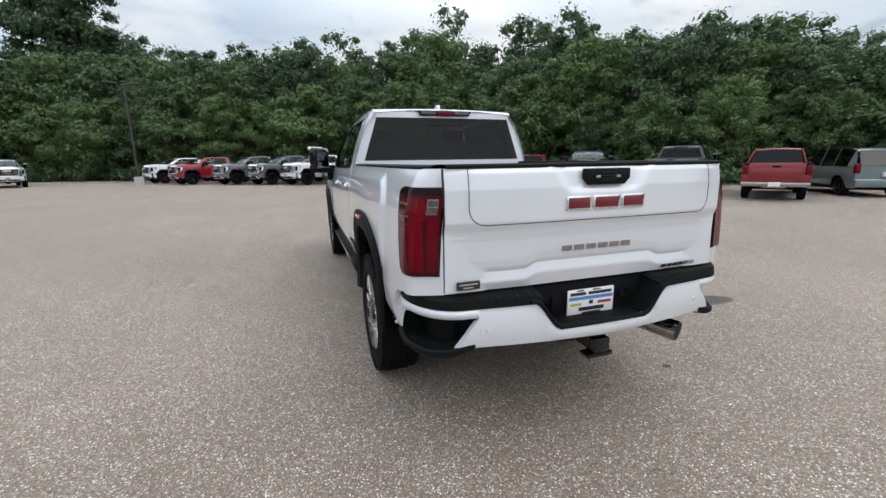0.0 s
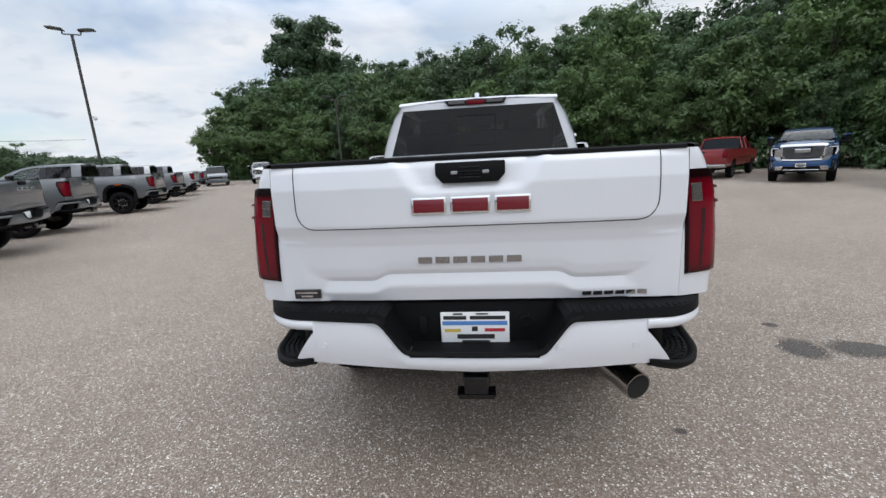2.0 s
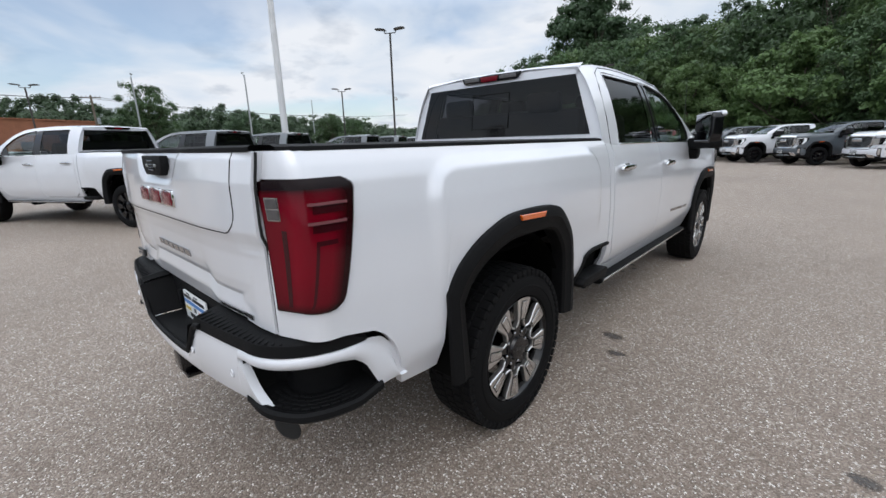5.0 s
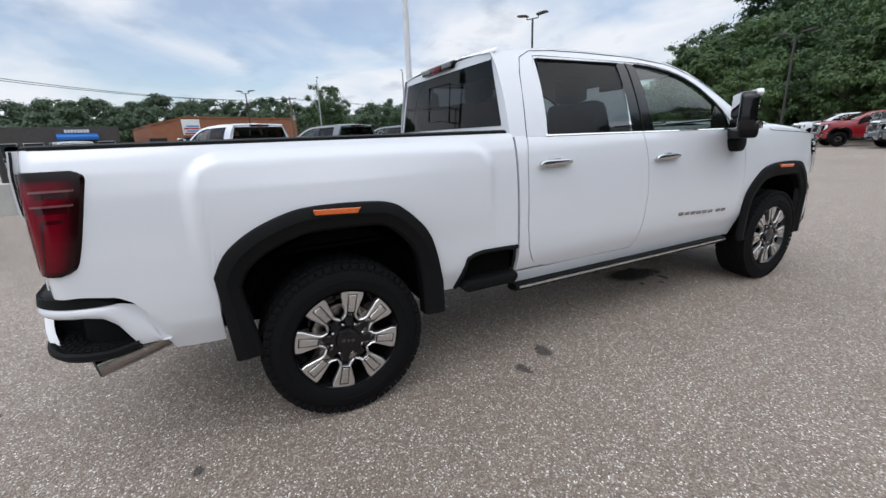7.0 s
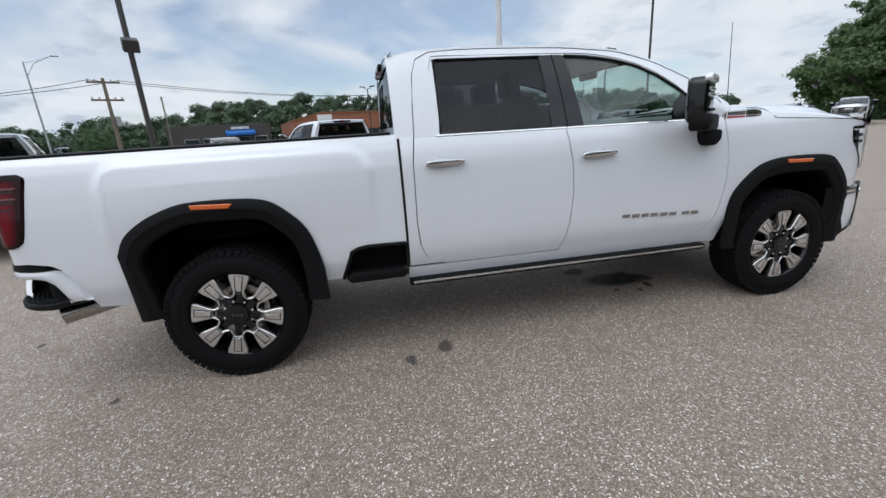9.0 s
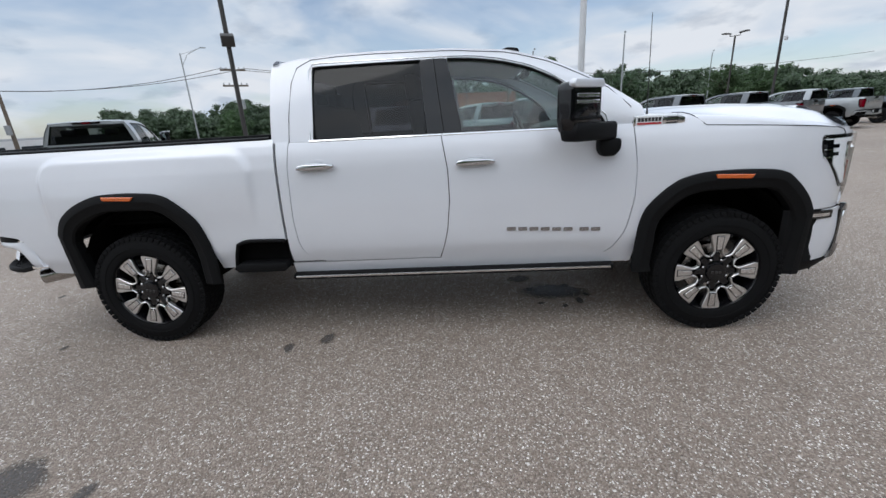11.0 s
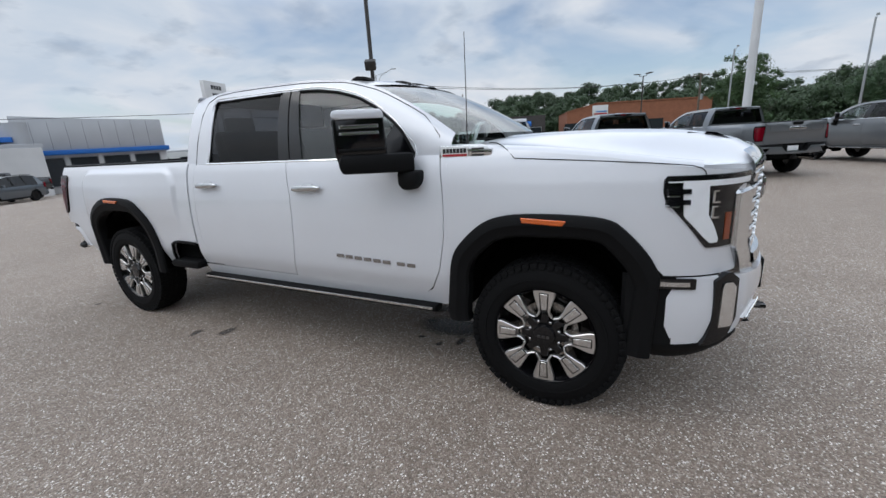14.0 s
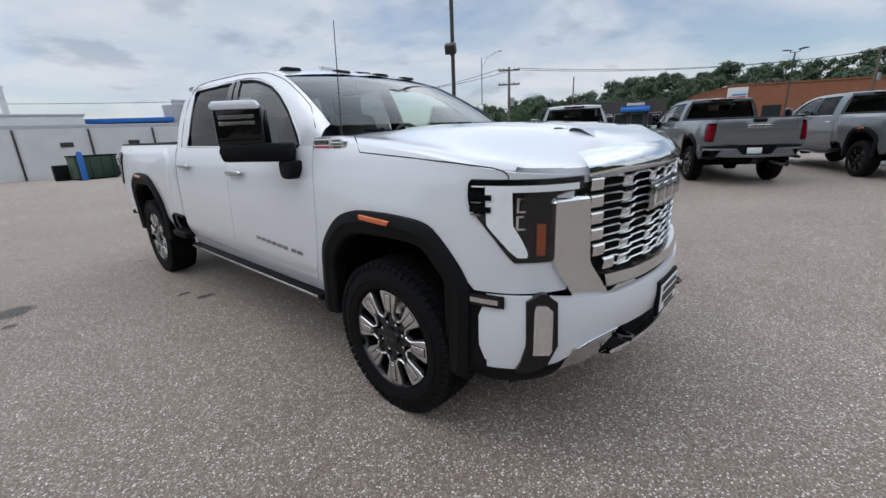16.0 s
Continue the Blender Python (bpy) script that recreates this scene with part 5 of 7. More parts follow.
    part("scoop_lip", moved(loft([[(x, 0.105 + a, h) for x in lin(-0.42, 0.42, 10)] for a, h in ((-0.02, 0.0), (0.0, 0.028), (0.04, 0.03), (0.13, 0.0))]), Matrix.Translation((0, 4.645, 1.460)) @ Matrix.Rotation(radians(-10), 4, "X")), paint, scoop)
    grille(truck, paint, detail)
    front_bumper(truck, paint, detail)


def head_lamp(truck, s, detail):
    """Dark housing with a white C of light, seen through a clear cover."""
    def sheet(q0, q1, z0, z1, off, n=10):
        """q0 and q1 may be functions of the height."""
        rows = []
        for z in lin(z0, z1, n):
            a, b = (q0(z) if callable(q0) else q0), (q1(z) if callable(q1) else q1)
            rows.append([(s * (p := front_plan(q, z, off))[0], p[1], z) for q in lin(a, max(b, a + 0.006), n)])
        return flange(loft(rows), (-s * 0.012, -0.012, 0))

    def at(zs, qs):
        return lambda z: float(np.interp(z, zs, qs))

    rear = at([0.962, 0.985, 1.18, 1.22, 1.275, 1.292], [0.52, 0.475, 0.185, 0.168, 0.168, 0.19])
    inner = at([0.962, 1.225, 1.235, 1.292], [0.83, 0.83, 1.06, 1.06])
    hl = part("head_lamp", sheet(rear, inner, 0.962, 1.292, 0.004, 20), M["gloss_black"], truck, "headlamp with white C-shaped light guide")
    limb_l, limb_r = at([0.985, 1.01, 1.11, 1.24], [0.545, 0.485, 0.315, 0.295]), at([0.985, 1.0, 1.06, 1.115, 1.24], [0.615, 0.625, 0.572, 0.505, 0.492])
    part("light_guide", sheet(limb_l, limb_r, 0.985, 1.243, 0.0085, 16), M["lamp_white"], hl, "white light guide")
    part("light_guide", sheet(0.295, 1.02, 1.243, 1.268, 0.0085, 12), M["lamp_white"], hl, "white light guide")
    if detail:
        part("light_guide", sheet(0.20, 0.29, 1.262, 1.267, 0.012, 5), M["lamp_white"], hl, "white light guide")
        for z in (1.212, 1.165):
            part("lamp_fin", sheet(0.195, 0.345, z, z + 0.022, 0.016, 6), M["gloss_black"], hl, "dark lamp fin")
            part("fin_edge", sheet(0.20, 0.27, z - 0.012, z - 0.006, 0.013, 4), M["satin"], hl)
        part("amber_reflector", sheet(0.690, 0.760, 0.992, 1.118, 0.0075, 5), M["amber_dark"], hl, "amber reflector")
        for z in (1.098, 1.166):
            part("projector", sheet(0.528, 0.545, z, z + 0.056, 0.0125, 4), M["chrome"], hl, "projector bezel")
            part("projector", sheet(0.528, 0.595, z, z + 0.007, 0.0125, 4), M["chrome"], hl, "projector bezel")
            part("projector", sheet(0.528, 0.58, z + 0.050, z + 0.056, 0.0125, 4), M["chrome"], hl, "projector bezel")
    c = part("lamp_cover", sheet(rear, inner, 0.962, 1.292, 0.022, 12), M["lens_cover"], hl, "clear lamp cover")
    c.visible_shadow = False


def grille(truck, paint, detail):
    rows = [[(x, 4.985 - 0.15 * (x / 0.70) ** 2, z) for x in lin(-0.66, 0.66, 20)] for z in (0.80, 1.30)]
    g = part("grille", loft(rows), M["gap"], truck, "chrome bar grille")
    yf = lambda x, off=0: 5.055 - 0.15 * (x / 0.70) ** 2 + off
    part("nose_band", loft([[(x, yf(x, o), z - 0.012 * (abs(x) / 0.64) ** 6) for x in lin(-0.645, 0.645, 32)] for o, z in ((-0.02, 1.292), (0.012, 1.298), (0.014, 1.312), (0.002, 1.345), (-0.026, 1.378), (-0.045, 1.392))]), M["chrome"], g, "bright chrome band over the grille")
    part("grille_frame", loft([[(x, yf(x, o), z + 0.02 * (abs(x) / 0.6) ** 3) for x in lin(-0.55, 0.55, 28)] for o, z in ((-0.02, 0.855), (0.030, 0.850), (0.040, 0.805), (0.02, 0.785))]), M["satin"], g, "satin chrome lower frame")
    links = (0.0, 0.175, 0.39)
    n = 120 if detail else 16

    def rise(x):
        d = min(abs(abs(x) - c) for c in links)
        return 0.010 * ease((d - 0.036) / 0.014)

    for i in range(6):
        z = 0.900 + 0.0692 * i
        half = (0.535, 0.60, 0.615, 0.62, 0.625, 0.628)[i]
        for top in (1, -1):
            rows = []
            for o, dz in ((-0.035, 0.004), (0.003, 0.005), (0.009, 0.001), (0.003, -0.0045), (-0.035, -0.003)):
                rows.append([(x, yf(x, o), z + top * 0.019 + dz + (rise(x) if detail else 0)) for x in lin(-half, half, n)])
            part("grille_bar", loft(rows), M["satin"], g)
        for sx in (1, -1):
            part("end_block", loft([[(sx * x, yf(x, o), z + 0.004 + h) for x in lin(half - 0.062, half + 0.004, 5)] for o, h in ((-0.035, 0.026), (0.008, 0.026), (0.014, 0.020), (0.010, -0.022), (-0.035, -0.026))]), M["satin"], g)
        if detail:
            for c in links:
                for sx in ((1, -1) if c else (1,)):
                    x0, x1 = sx * c - 0.034, sx * c + 0.034
                    if abs(sx * c) + 0.034 < half + 0.01:
                        part("grille_link", loft([[(x, yf(x, o), z + h) for x in lin(x0, x1, 5)] for o, h in ((-0.03, 0.018), (0.001, 0.016), (-0.006, -0.016), (-0.03, -0.018))]), M["satin"], g)
    e = part("grille_emblem", box(-0.215, 5.038, 1.090, 0.215, 5.064, 1.225, 0.012), M["badge"], g, "dark chrome emblem")
    for x0, x1 in ((-0.205, -0.075), (-0.065, 0.065), (0.075, 0.205)):
        part("emblem_block", box(x0, 5.058, 1.108, x1, 5.074, 1.207, 0.008), M["chrome"], e)
        part("emblem_face", box(x0 + 0.014, 5.070, 1.122, x1 - 0.014, 5.077, 1.193, 0.004), M["badge"], e)


def front_bumper(truck, paint, detail):
    def plan(q, off=0.0):
        x, y = front_plan(q, 0.72, off)
        return x, y + 0.05 * min(1, max(0, q) / 0.8)

    def hi(q):
        return float(np.interp(q, [0.0, 0.75, 1.05, 1.3, 2.0], [0.815, 0.825, 0.80, 0.775, 0.775]))

    def lo(q):
        return float(np.interp(q, [0.0, 0.3, 0.5, 0.8, 1.0, 1.2, 2.0], [0.48, 0.475, 0.488, 0.520, 0.565, 0.60, 0.60]))

    rows = []
    qs = sorted(set(lin(0.26, 2.0, 44 if detail else 18)))
    for q in qs:
        rows.append([((p := plan(q, 0.012 * math.sin(math.pi * t)))[0], p[1], lo(q) + (hi(q) - lo(q)) * t) for t in lin(0, 1, 10)])
    right = [[tuple(v) for v in r] for r in rows]
    left = [[(-x, y, z) for x, y, z in r] for r in reversed(rows[:-1])]
    b = part("front_bumper", flange(loft(right + left), (0, -0.03, 0)), paint, truck)
    for s in (1, -1):
        def patch(q0, q1, z0, z1, off, n=8):
            return flange(loft([[(s * (p := plan(q, off))[0], p[1], z) for q in lin(q0, q1, n)] for z in lin(z0, z1, 6)]), (-s * 0.02, -0.02, 0))
        part("bumper_end", patch(-0.02, 0.27, 0.462, 0.83, 0.004), M["plastic"], b, "black plastic bumper end")
        bd = part("size_badge", patch(0.10, 0.40, 0.768, 0.818, 0.016), M["gloss_black"], b)
        part("badge_bar", patch(0.17, 0.355, 0.782, 0.803, 0.019), M["satin"], bd)
        part("bumper_valance", flange(loft([[(s * (p := plan(q, o))[0], p[1], lo(q) + h) for q in lin(0.02, 0.86, 16)] for o, h in ((0.006, 0.003), (0.004, -0.015), (-0.035, -0.070), (-0.06, -0.095))]), (-s * 0.02, -0.02, 0)), M["plastic"], b, "black plastic lower valance")

        def upright(zs, left, right, off, n=18):
            """A panel whose two sides follow the given bends."""
            rows = []
            for z in sorted(set(lin(zs[0], zs[-1], n)) | set(zs)):
                q0, q1 = float(np.interp(z, zs, left)), float(np.interp(z, zs, right))
                rows.append([(s * (p := plan(q0 + (q1 - q0) * k, off))[0], p[1], z) for k in lin(0, 1, 7)])
            return flange(loft(rows), (-s * 0.02, -0.02, 0))
        lp = part("fog_lamp_surround", upright((0.484, 0.500, 0.528, 0.612, 0.804, 0.842), (0.475, 0.490, 0.515, 0.552, 0.550, 0.650), (0.55, 0.645, 0.715, 0.788, 0.775, 0.690), 0.018), M["gloss_black"], b, "black surround with chrome insert")
        part("chrome_insert", upright((0.574, 0.590, 0.770, 0.795), (0.600, 0.602, 0.606, 0.618), (0.720, 0.738, 0.738, 0.690), 0.025, 10), M["chrome"], lp)

        def skid(k, t):
            q, z = 0.84 + 0.11 * t + (0.37 - 0.04 * t) * k, 0.455 + 0.01 * k + (0.125 + 0.012 * k) * t
            x, y = plan(q, -0.045 + 0.062 * t)
            return (s * x, y, z)
        sk = part("skid_panel", flange(loft([[skid(k, t) for k in lin(0, 1, 10)] for t in lin(0, 1, 5)]), (0, -0.03, 0)), M["satin"], b, "silver skid panel")
        bead = [skid(k, 1.0) for k in lin(0.02, 1, 10)]
        part("skid_bead", tube([(x, y + 0.003, z + 0.012 * ease(i / 4)) for i, (x, y, z) in enumerate(bead)], 0.005, 8), M["chrome"], sk)
        part("parking_sensor", moved(spin([(0, 0.014), (0.004, 0.013), (0.004, 0.0001)], 16, "y"), Matrix.Translation((s * plan(0.865)[0], plan(0.865, 0.012)[1], 0.652)) @ Matrix.Rotation(-s * 0.9, 4, "Z")), paint, b)
    mid = lambda x, o: 5.105 - 0.15 * (x / 0.70) ** 2 + o
    part("lower_grille", loft([[(x, mid(x, o), z) for x in lin(-0.52, 0.52, 20)] for o, z in ((-0.01, 0.605), (-0.06, 0.58), (-0.07, 0.50), (-0.04, 0.475))]), M["plastic"], b, "black lower air opening")
    part("skid_lip", loft([[(x, mid(x, o), z) for x in lin(-0.50, 0.50, 20)] for o, z in ((-0.04, 0.492), (-0.008, 0.488), (-0.004, 0.474), (-0.05, 0.462))]), M["satin"], b, "silver lower lip")
    part("air_dam", loft([[(x, 4.99 - 0.20 * (x / 0.80) ** 2 + o, z) for x in lin(-0.86, 0.86, 24)] for o, z in ((0.0, 0.50), (-0.03, 0.42), (-0.05, 0.38))]), M["plastic"], b, "black air dam")
    for s in (1, -1):
        hk = [(s * 0.47, 4.96, 0.560), (s * 0.47, 5.065, 0.555), (s * 0.45, 5.088, 0.550), (s * 0.42, 5.088, 0.550), (s * 0.40, 4.97, 0.560)]
        part("tow_hook", tube(hk, 0.014, 8), M["gloss_black"], b)
    pl = part("licence_plate", box(-0.155, 5.105, 0.555, 0.165, 5.125, 0.735, 0.006), M["plastic"], b, "dealer plate in a black frame")
    part("plate_face", box(-0.14, 5.123, 0.575, 0.15, 5.128, 0.715, 0.002, 1), M["plate_white"], pl)
    bars(pl, "print_bar", M["ink"], [(-0.12, 0.675, 0.12, 0.70), (-0.08, 0.585, 0.08, 0.61)], lambda a, c: (-a, 5.1285, c), 0.001)
    bars(pl, "print_bar", M["ink"], [(-0.13, 0.62, 0.13, 0.66)], lambda a, c: (-a, 5.1285, c), 0.001)


def chassis(truck):
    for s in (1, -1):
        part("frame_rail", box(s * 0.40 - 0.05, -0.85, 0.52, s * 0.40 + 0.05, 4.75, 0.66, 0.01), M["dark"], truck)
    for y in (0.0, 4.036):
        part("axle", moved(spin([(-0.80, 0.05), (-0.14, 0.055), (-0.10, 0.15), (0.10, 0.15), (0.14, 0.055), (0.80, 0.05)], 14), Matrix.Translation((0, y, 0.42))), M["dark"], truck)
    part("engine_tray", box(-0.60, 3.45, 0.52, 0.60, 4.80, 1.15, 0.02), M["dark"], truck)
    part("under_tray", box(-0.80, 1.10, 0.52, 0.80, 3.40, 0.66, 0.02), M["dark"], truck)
    part("spare_wheel", moved(spin([(-0.11, 0.20), (-0.12, 0.33), (-0.05, 0.38), (0.05, 0.38), (0.12, 0.33), (0.11, 0.20)], 24, "z"), Matrix.Translation((0, -0.72, 0.62))), M["tyre"], truck)


def pickup(name, paint, detail, label, group=""):
    truck = empty(name, label, "pickup truck", group)
    chassis(truck)
    bed(truck, paint, detail)
    tailgate(truck, paint, detail)
    for s in (1, -1):
        tail_lamp(truck, s, detail)
    rear_bumper(truck, paint, detail)
    cab(truck, paint, detail)
    nose(truck, paint, detail)
    first = wheel(truck, detail)
    first.matrix_basis = Matrix.Translation((0.838, 0, 0.425)) @ Matrix.Rotation(-0.19, 4, "X")
    copy_part(first, truck, Matrix.Translation((0, 4.036, 0))).matrix_basis = Matrix.Translation((0.838, 4.036, 0.425))
    for y in (0, 4.036):
        m = Matrix.Translation((-0.838, y, 0.425)) @ Matrix.Rotation(math.pi, 4, "Z") @ first.matrix_basis.inverted()
        copy_part(first, truck, m)
    if detail:
        part("mast_antenna", tube([(0.790, 3.556, 1.465), (0.788, 3.555, 1.53), (0.762, 3.549, 2.065)], [0.009, 0.0032, 0.002], 6), M["cable"], truck, "black mast antenna")
    return truck


M["lens_cover"] = glass("clear_lamp_cover", (0.93, 0.93, 0.93), strength=0.4)
hero = pickup("pickup_truck", M["white"], True, "white crew-cab pickup with chrome trim, parked on the asphalt lot")


# ---------------------------------------------------------------- ground
def ground_z(x, y):
    """The lot is level and falls away gently to the south."""
    return -0.034 * max(0.0, -9.0 - y) if y > -60 else -0.034 * 51


def ground_sheet(name, xs, ys, dz, mat, label):
    rows = [[(x, y, ground_z(x, y) + dz) for x in xs] for y in ys]
    return tagged(part(name, loft(rows), mat), label, "ground", kind="structure")


_g = [-900, -400, -200, -100, -60, -30, 0, 30, 60, 100, 200, 400, 900]
ground_sheet("ground", _g, [-900, -400, -200, -100, -60, -40, -20, -9, 0, 20, 40, 60, 100, 200, 400, 900], -0.05, M["grass"], "rough grass ground reaching to the horizon")
ground_sheet("pavement", [-62, -30, 0, 20, 34], [-62, -50, -40, -30, -20, -14, -9, 0, 20, 34, 46], 0.0, M["asphalt"], "worn grey-brown asphalt parking lot")


# ---------------------------------------------------------------- other vehicles
def at_ground(x, y, heading, dz=0.0):
    """The pose of a vehicle whose rear axle stands at x, y and whose nose points along heading."""
    a = math.atan2(heading[1], heading[0]) - math.pi / 2
    return Matrix.Translation((x, y, ground_z(x, y) + dz)) @ Matrix.Rotation(a, 4, "Z")


def repaint(thing, old, fresh):
    for o in (thing, *thing.children_recursive):
        if o.type == "MESH" and o.data.materials and o.data.materials[0] == old:
            o.material_slots[0].link = "OBJECT"
            o.material_slots[0].material = fresh


ROW = (-0.89, -0.46)      # the row of trucks on the west side, tails to the lane
NORTH = (-0.79, -0.61)    # the row along the woods, noses to the lane
EAST = (0.84, 0.55)
LOT = [
    # rear axle x, y, heading, paint, label, size
    (-10.2, 4.05, ROW, "grey", "grey crew-cab pickup with black wheels, parked tail out", 1.0),
    (-8.25, 0.90, ROW, "white", "white crew-cab pickup with black wheels, parked tail out", 1.0),
    (-12.15, 7.20, ROW, "grey", "grey crew-cab pickup parked beside a white flagpole", 1.0),
    (-14.1, 12.3, ROW, "grey", "grey pickup with silver wheels, parked tail out", 0.98),
    (-16.4, 16.4, ROW, "grey", "grey pickup parked tail out in the row", 0.98),
    (-18.9, 21.0, ROW, "silver", "pale silver pickup at the end of the row", 0.98),
    (-21.5, 25.5, ROW, "slate", "dark slate pickup at the far end of the row", 0.96),
    (-4.35, -5.40, ROW, "silver", "pale silver pickup parked tail out", 0.98),
    (-9.2 + 3.0, 33.2 + 1.7, NORTH, "red", "bright red crew-cab pickup parked nose out by the woods", 1.0),
    (-12.0 + 3.2, 36.2 + 2.0, NORTH, "white", "white pickup parked nose out by the woods", 1.0),
    (-5.6 + 2.6, 29.9 + 3.1, NORTH, "grey", "grey pickup parked nose out by the woods", 1.0),
    (-3.2 + 2.6, 28.3 + 3.0, NORTH, "slate", "dark slate pickup parked nose out by the woods", 1.0),
    (-0.9 + 2.6, 26.6 + 3.0, NORTH, "white", "white pickup with dark trim parked nose out", 1.0),
    (1.7 + 2.6, 25.0 + 2.8, NORTH, "slate", "grey pickup parked nose out beside a white one", 1.0),
    (4.1 + 2.7, 23.2 + 2.6, NORTH, "white", "white crew-cab pickup standing in the open lot", 1.0),
    (13.5, 16.4, (-0.60, -0.80), "blue", "bright blue pickup parked nose out by the trees", 0.94),
    (12.65, 9.9, EAST, "grey", "dark grey pickup parked tail out by the trees", 0.98),
    (-23.2, 38.5, (0.52, -0.85), "white", "white pickup parked nose out at the far edge of the woods", 1.0),
    (-27.4, -8.4, (0.92, 0.39), "black", "black pickup with a chrome grille, parked nose out", 1.0),
    (-9.6, -34.6, (0.97, 0.24), "black", "black pickup parked in front of the service building", 0.98),
]
master = None
for x, y, h, col, lab, size in LOT:
    m = at_ground(x, y, h) @ Matrix.Scale(size, 4)
    if master is None:
        master = pickup("pickup_truck", M["grey"], False, lab, "parked pickups")
        first_grey = M["grey"]
        master.matrix_basis = m
        t = master
    else:
        t = copy_thing(master, m)
        t.matrix_basis = m
        t["label"] = lab
        repaint(t, first_grey, M[col])
    if col != "slate" and lab.count("silver wheels"):
        continue
    for o in t.children_recursive:
        if o.name.startswith("spoke") and "silver" not in lab and o.type == "MESH" and ROW == h:
            o.material_slots[0].link = "OBJECT"
            o.material_slots[0].material = M["gloss_black"]


def estate(name, paint, label, m):
    """A mid-size SUV: rounded body, glasshouse, lamps, bumpers, wheels."""
    t = empty(name, label, "car", "parked cars")
    t.matrix_basis = m
    L, W = 4.6, 0.90
    top = smooth_table([-0.85, -0.80, 0.4, 2.6, 3.0, 3.70, 3.78], [0.80, 0.98, 1.02, 1.02, 0.98, 0.82, 0.62], 0.08)
    for s in (1, -1):
        rows = []
        for y in lin(-0.85, 3.78, 46):
            lo = 0.30
            for c in (0.0, 2.75):
                if abs(y - c) < 0.40:
                    lo = max(lo, 0.34 + math.sqrt(0.40 ** 2 - (y - c) ** 2))
            edge = 1 - 0.10 * max(0, abs(y - 1.46) - 1.6) ** 2
            rows.append([(s * (W * edge - 0.05 * ((z - 0.72) / 0.4) ** 2), y, z) for z in lin(lo, top(y), 8)] + [(s * (W * edge - 0.20), y, top(y) + 0.03), (0, y, top(y) + 0.045)])
        part("body_side", loft(rows), paint, t)
    roof = smooth_table([-0.80, -0.45, 0.2, 1.4, 1.9, 2.75], [1.04, 1.58, 1.66, 1.64, 1.55, 1.02], 0.15)
    rows = [[(u * (0.74 - 0.10 * (roof(y) - 1.0) / 0.66), y, max(1.0, roof(y)) - 0.02 * u * u) for u in lin(-1, 1, 10)] for y in lin(-0.42, 1.75, 18)]
    part("roof", loft(rows), paint, t)
    for s in (1, -1):
        rows = [[(s * (0.86 - 0.22 * (z - 1.0) / 0.66), y, z) for z in lin(1.02, max(1.03, roof(y) - 0.03), 4)] for y in lin(-0.34, 2.5, 22)]
        part("side_glass", loft(rows), M["glass_bg"], t)
        rows = [[(s * (0.865 - 0.22 * (z - 1.0) / 0.66), y, z) for z in lin(1.01, max(1.02, roof(y) - 0.01), 5)] for y in lin(-0.78, -0.34, 8)]
        part("quarter_panel", loft(rows), paint, t)
        part("roof_rail", tube([(s * 0.60, y, roof(y) + 0.03) for y in lin(-0.30, 1.5, 8)], 0.018, 6), M["plastic"], t)
        for y in (0.45, 1.30):
            part("pillar", tube([(s * 0.865, y, 1.02), (s * 0.66, y + 0.06, roof(y + 0.06))], 0.022, 6), M["gloss_black"], t)
        part("tail_lamp", box(s * 0.80 - 0.09, -0.90, 0.80, s * 0.80 + 0.06, -0.74, 1.12, 0.03), M["lens_plain"], t, "red tail lamp")
        part("head_lamp", box(s * 0.68 - 0.13, 3.60, 0.66, s * 0.68 + 0.13, 3.76, 0.80, 0.03), M["lens_clear"], t)
        part("door_mirror", box(s * 0.98 - 0.08, 2.05, 1.02, s * 0.98 + 0.08, 2.17, 1.16, 0.03), paint, t)
        part("sill", box(s * 0.84 - 0.05, 0.35, 0.25, s * 0.84 + 0.05, 2.4, 0.36, 0.02), M["plastic"], t)
    part("rear_glass", loft([[(u * (0.72 - 0.08 * k), -0.80 + 0.36 * k, 1.05 + 0.52 * k) for u in lin(-1, 1, 6)] for k in lin(0, 1, 4)]), M["glass_bg"], t)
    part("windscreen", loft([[(u * (0.74 - 0.10 * k), 2.62 - 0.85 * k + 0.05 * (1 - u * u), 1.03 + 0.53 * k) for u in lin(-1, 1, 8)] for k in lin(0, 1, 5)]), M["glass_bg"], t)
    part("tail_panel", loft([[(u * 0.86, -0.86 - 0.02 * (1 - u * u), z) for u in lin(-1, 1, 8)] for z in (0.55, 0.8, 1.04)]), paint, t)
    part("rear_bumper", box(-0.88, -0.98, 0.34, 0.88, -0.80, 0.62, 0.05, 3), paint, t)
    part("front_bumper", box(-0.86, 3.62, 0.28, 0.86, 3.84, 0.60, 0.05, 3), paint, t)
    part("grille", box(-0.50, 3.76, 0.62, 0.50, 3.80, 0.78, 0.02), M["gloss_black"], t)
    part("licence_plate", box(-0.15, -0.995, 0.70, 0.15, -0.86, 0.84, 0.005), M["plate_white"], t)
    part("underside", box(-0.78, -0.6, 0.24, 0.78, 3.5, 0.6, 0.03), M["dark"], t)
    part("cabin", box(-0.60, -0.3, 0.60, 0.60, 2.2, 1.06, 0.05), M["seat"], t)
    src = [o for o in master.children if o.name.startswith("wheel") and "arch" not in o.name and "liner" not in o.name][0]
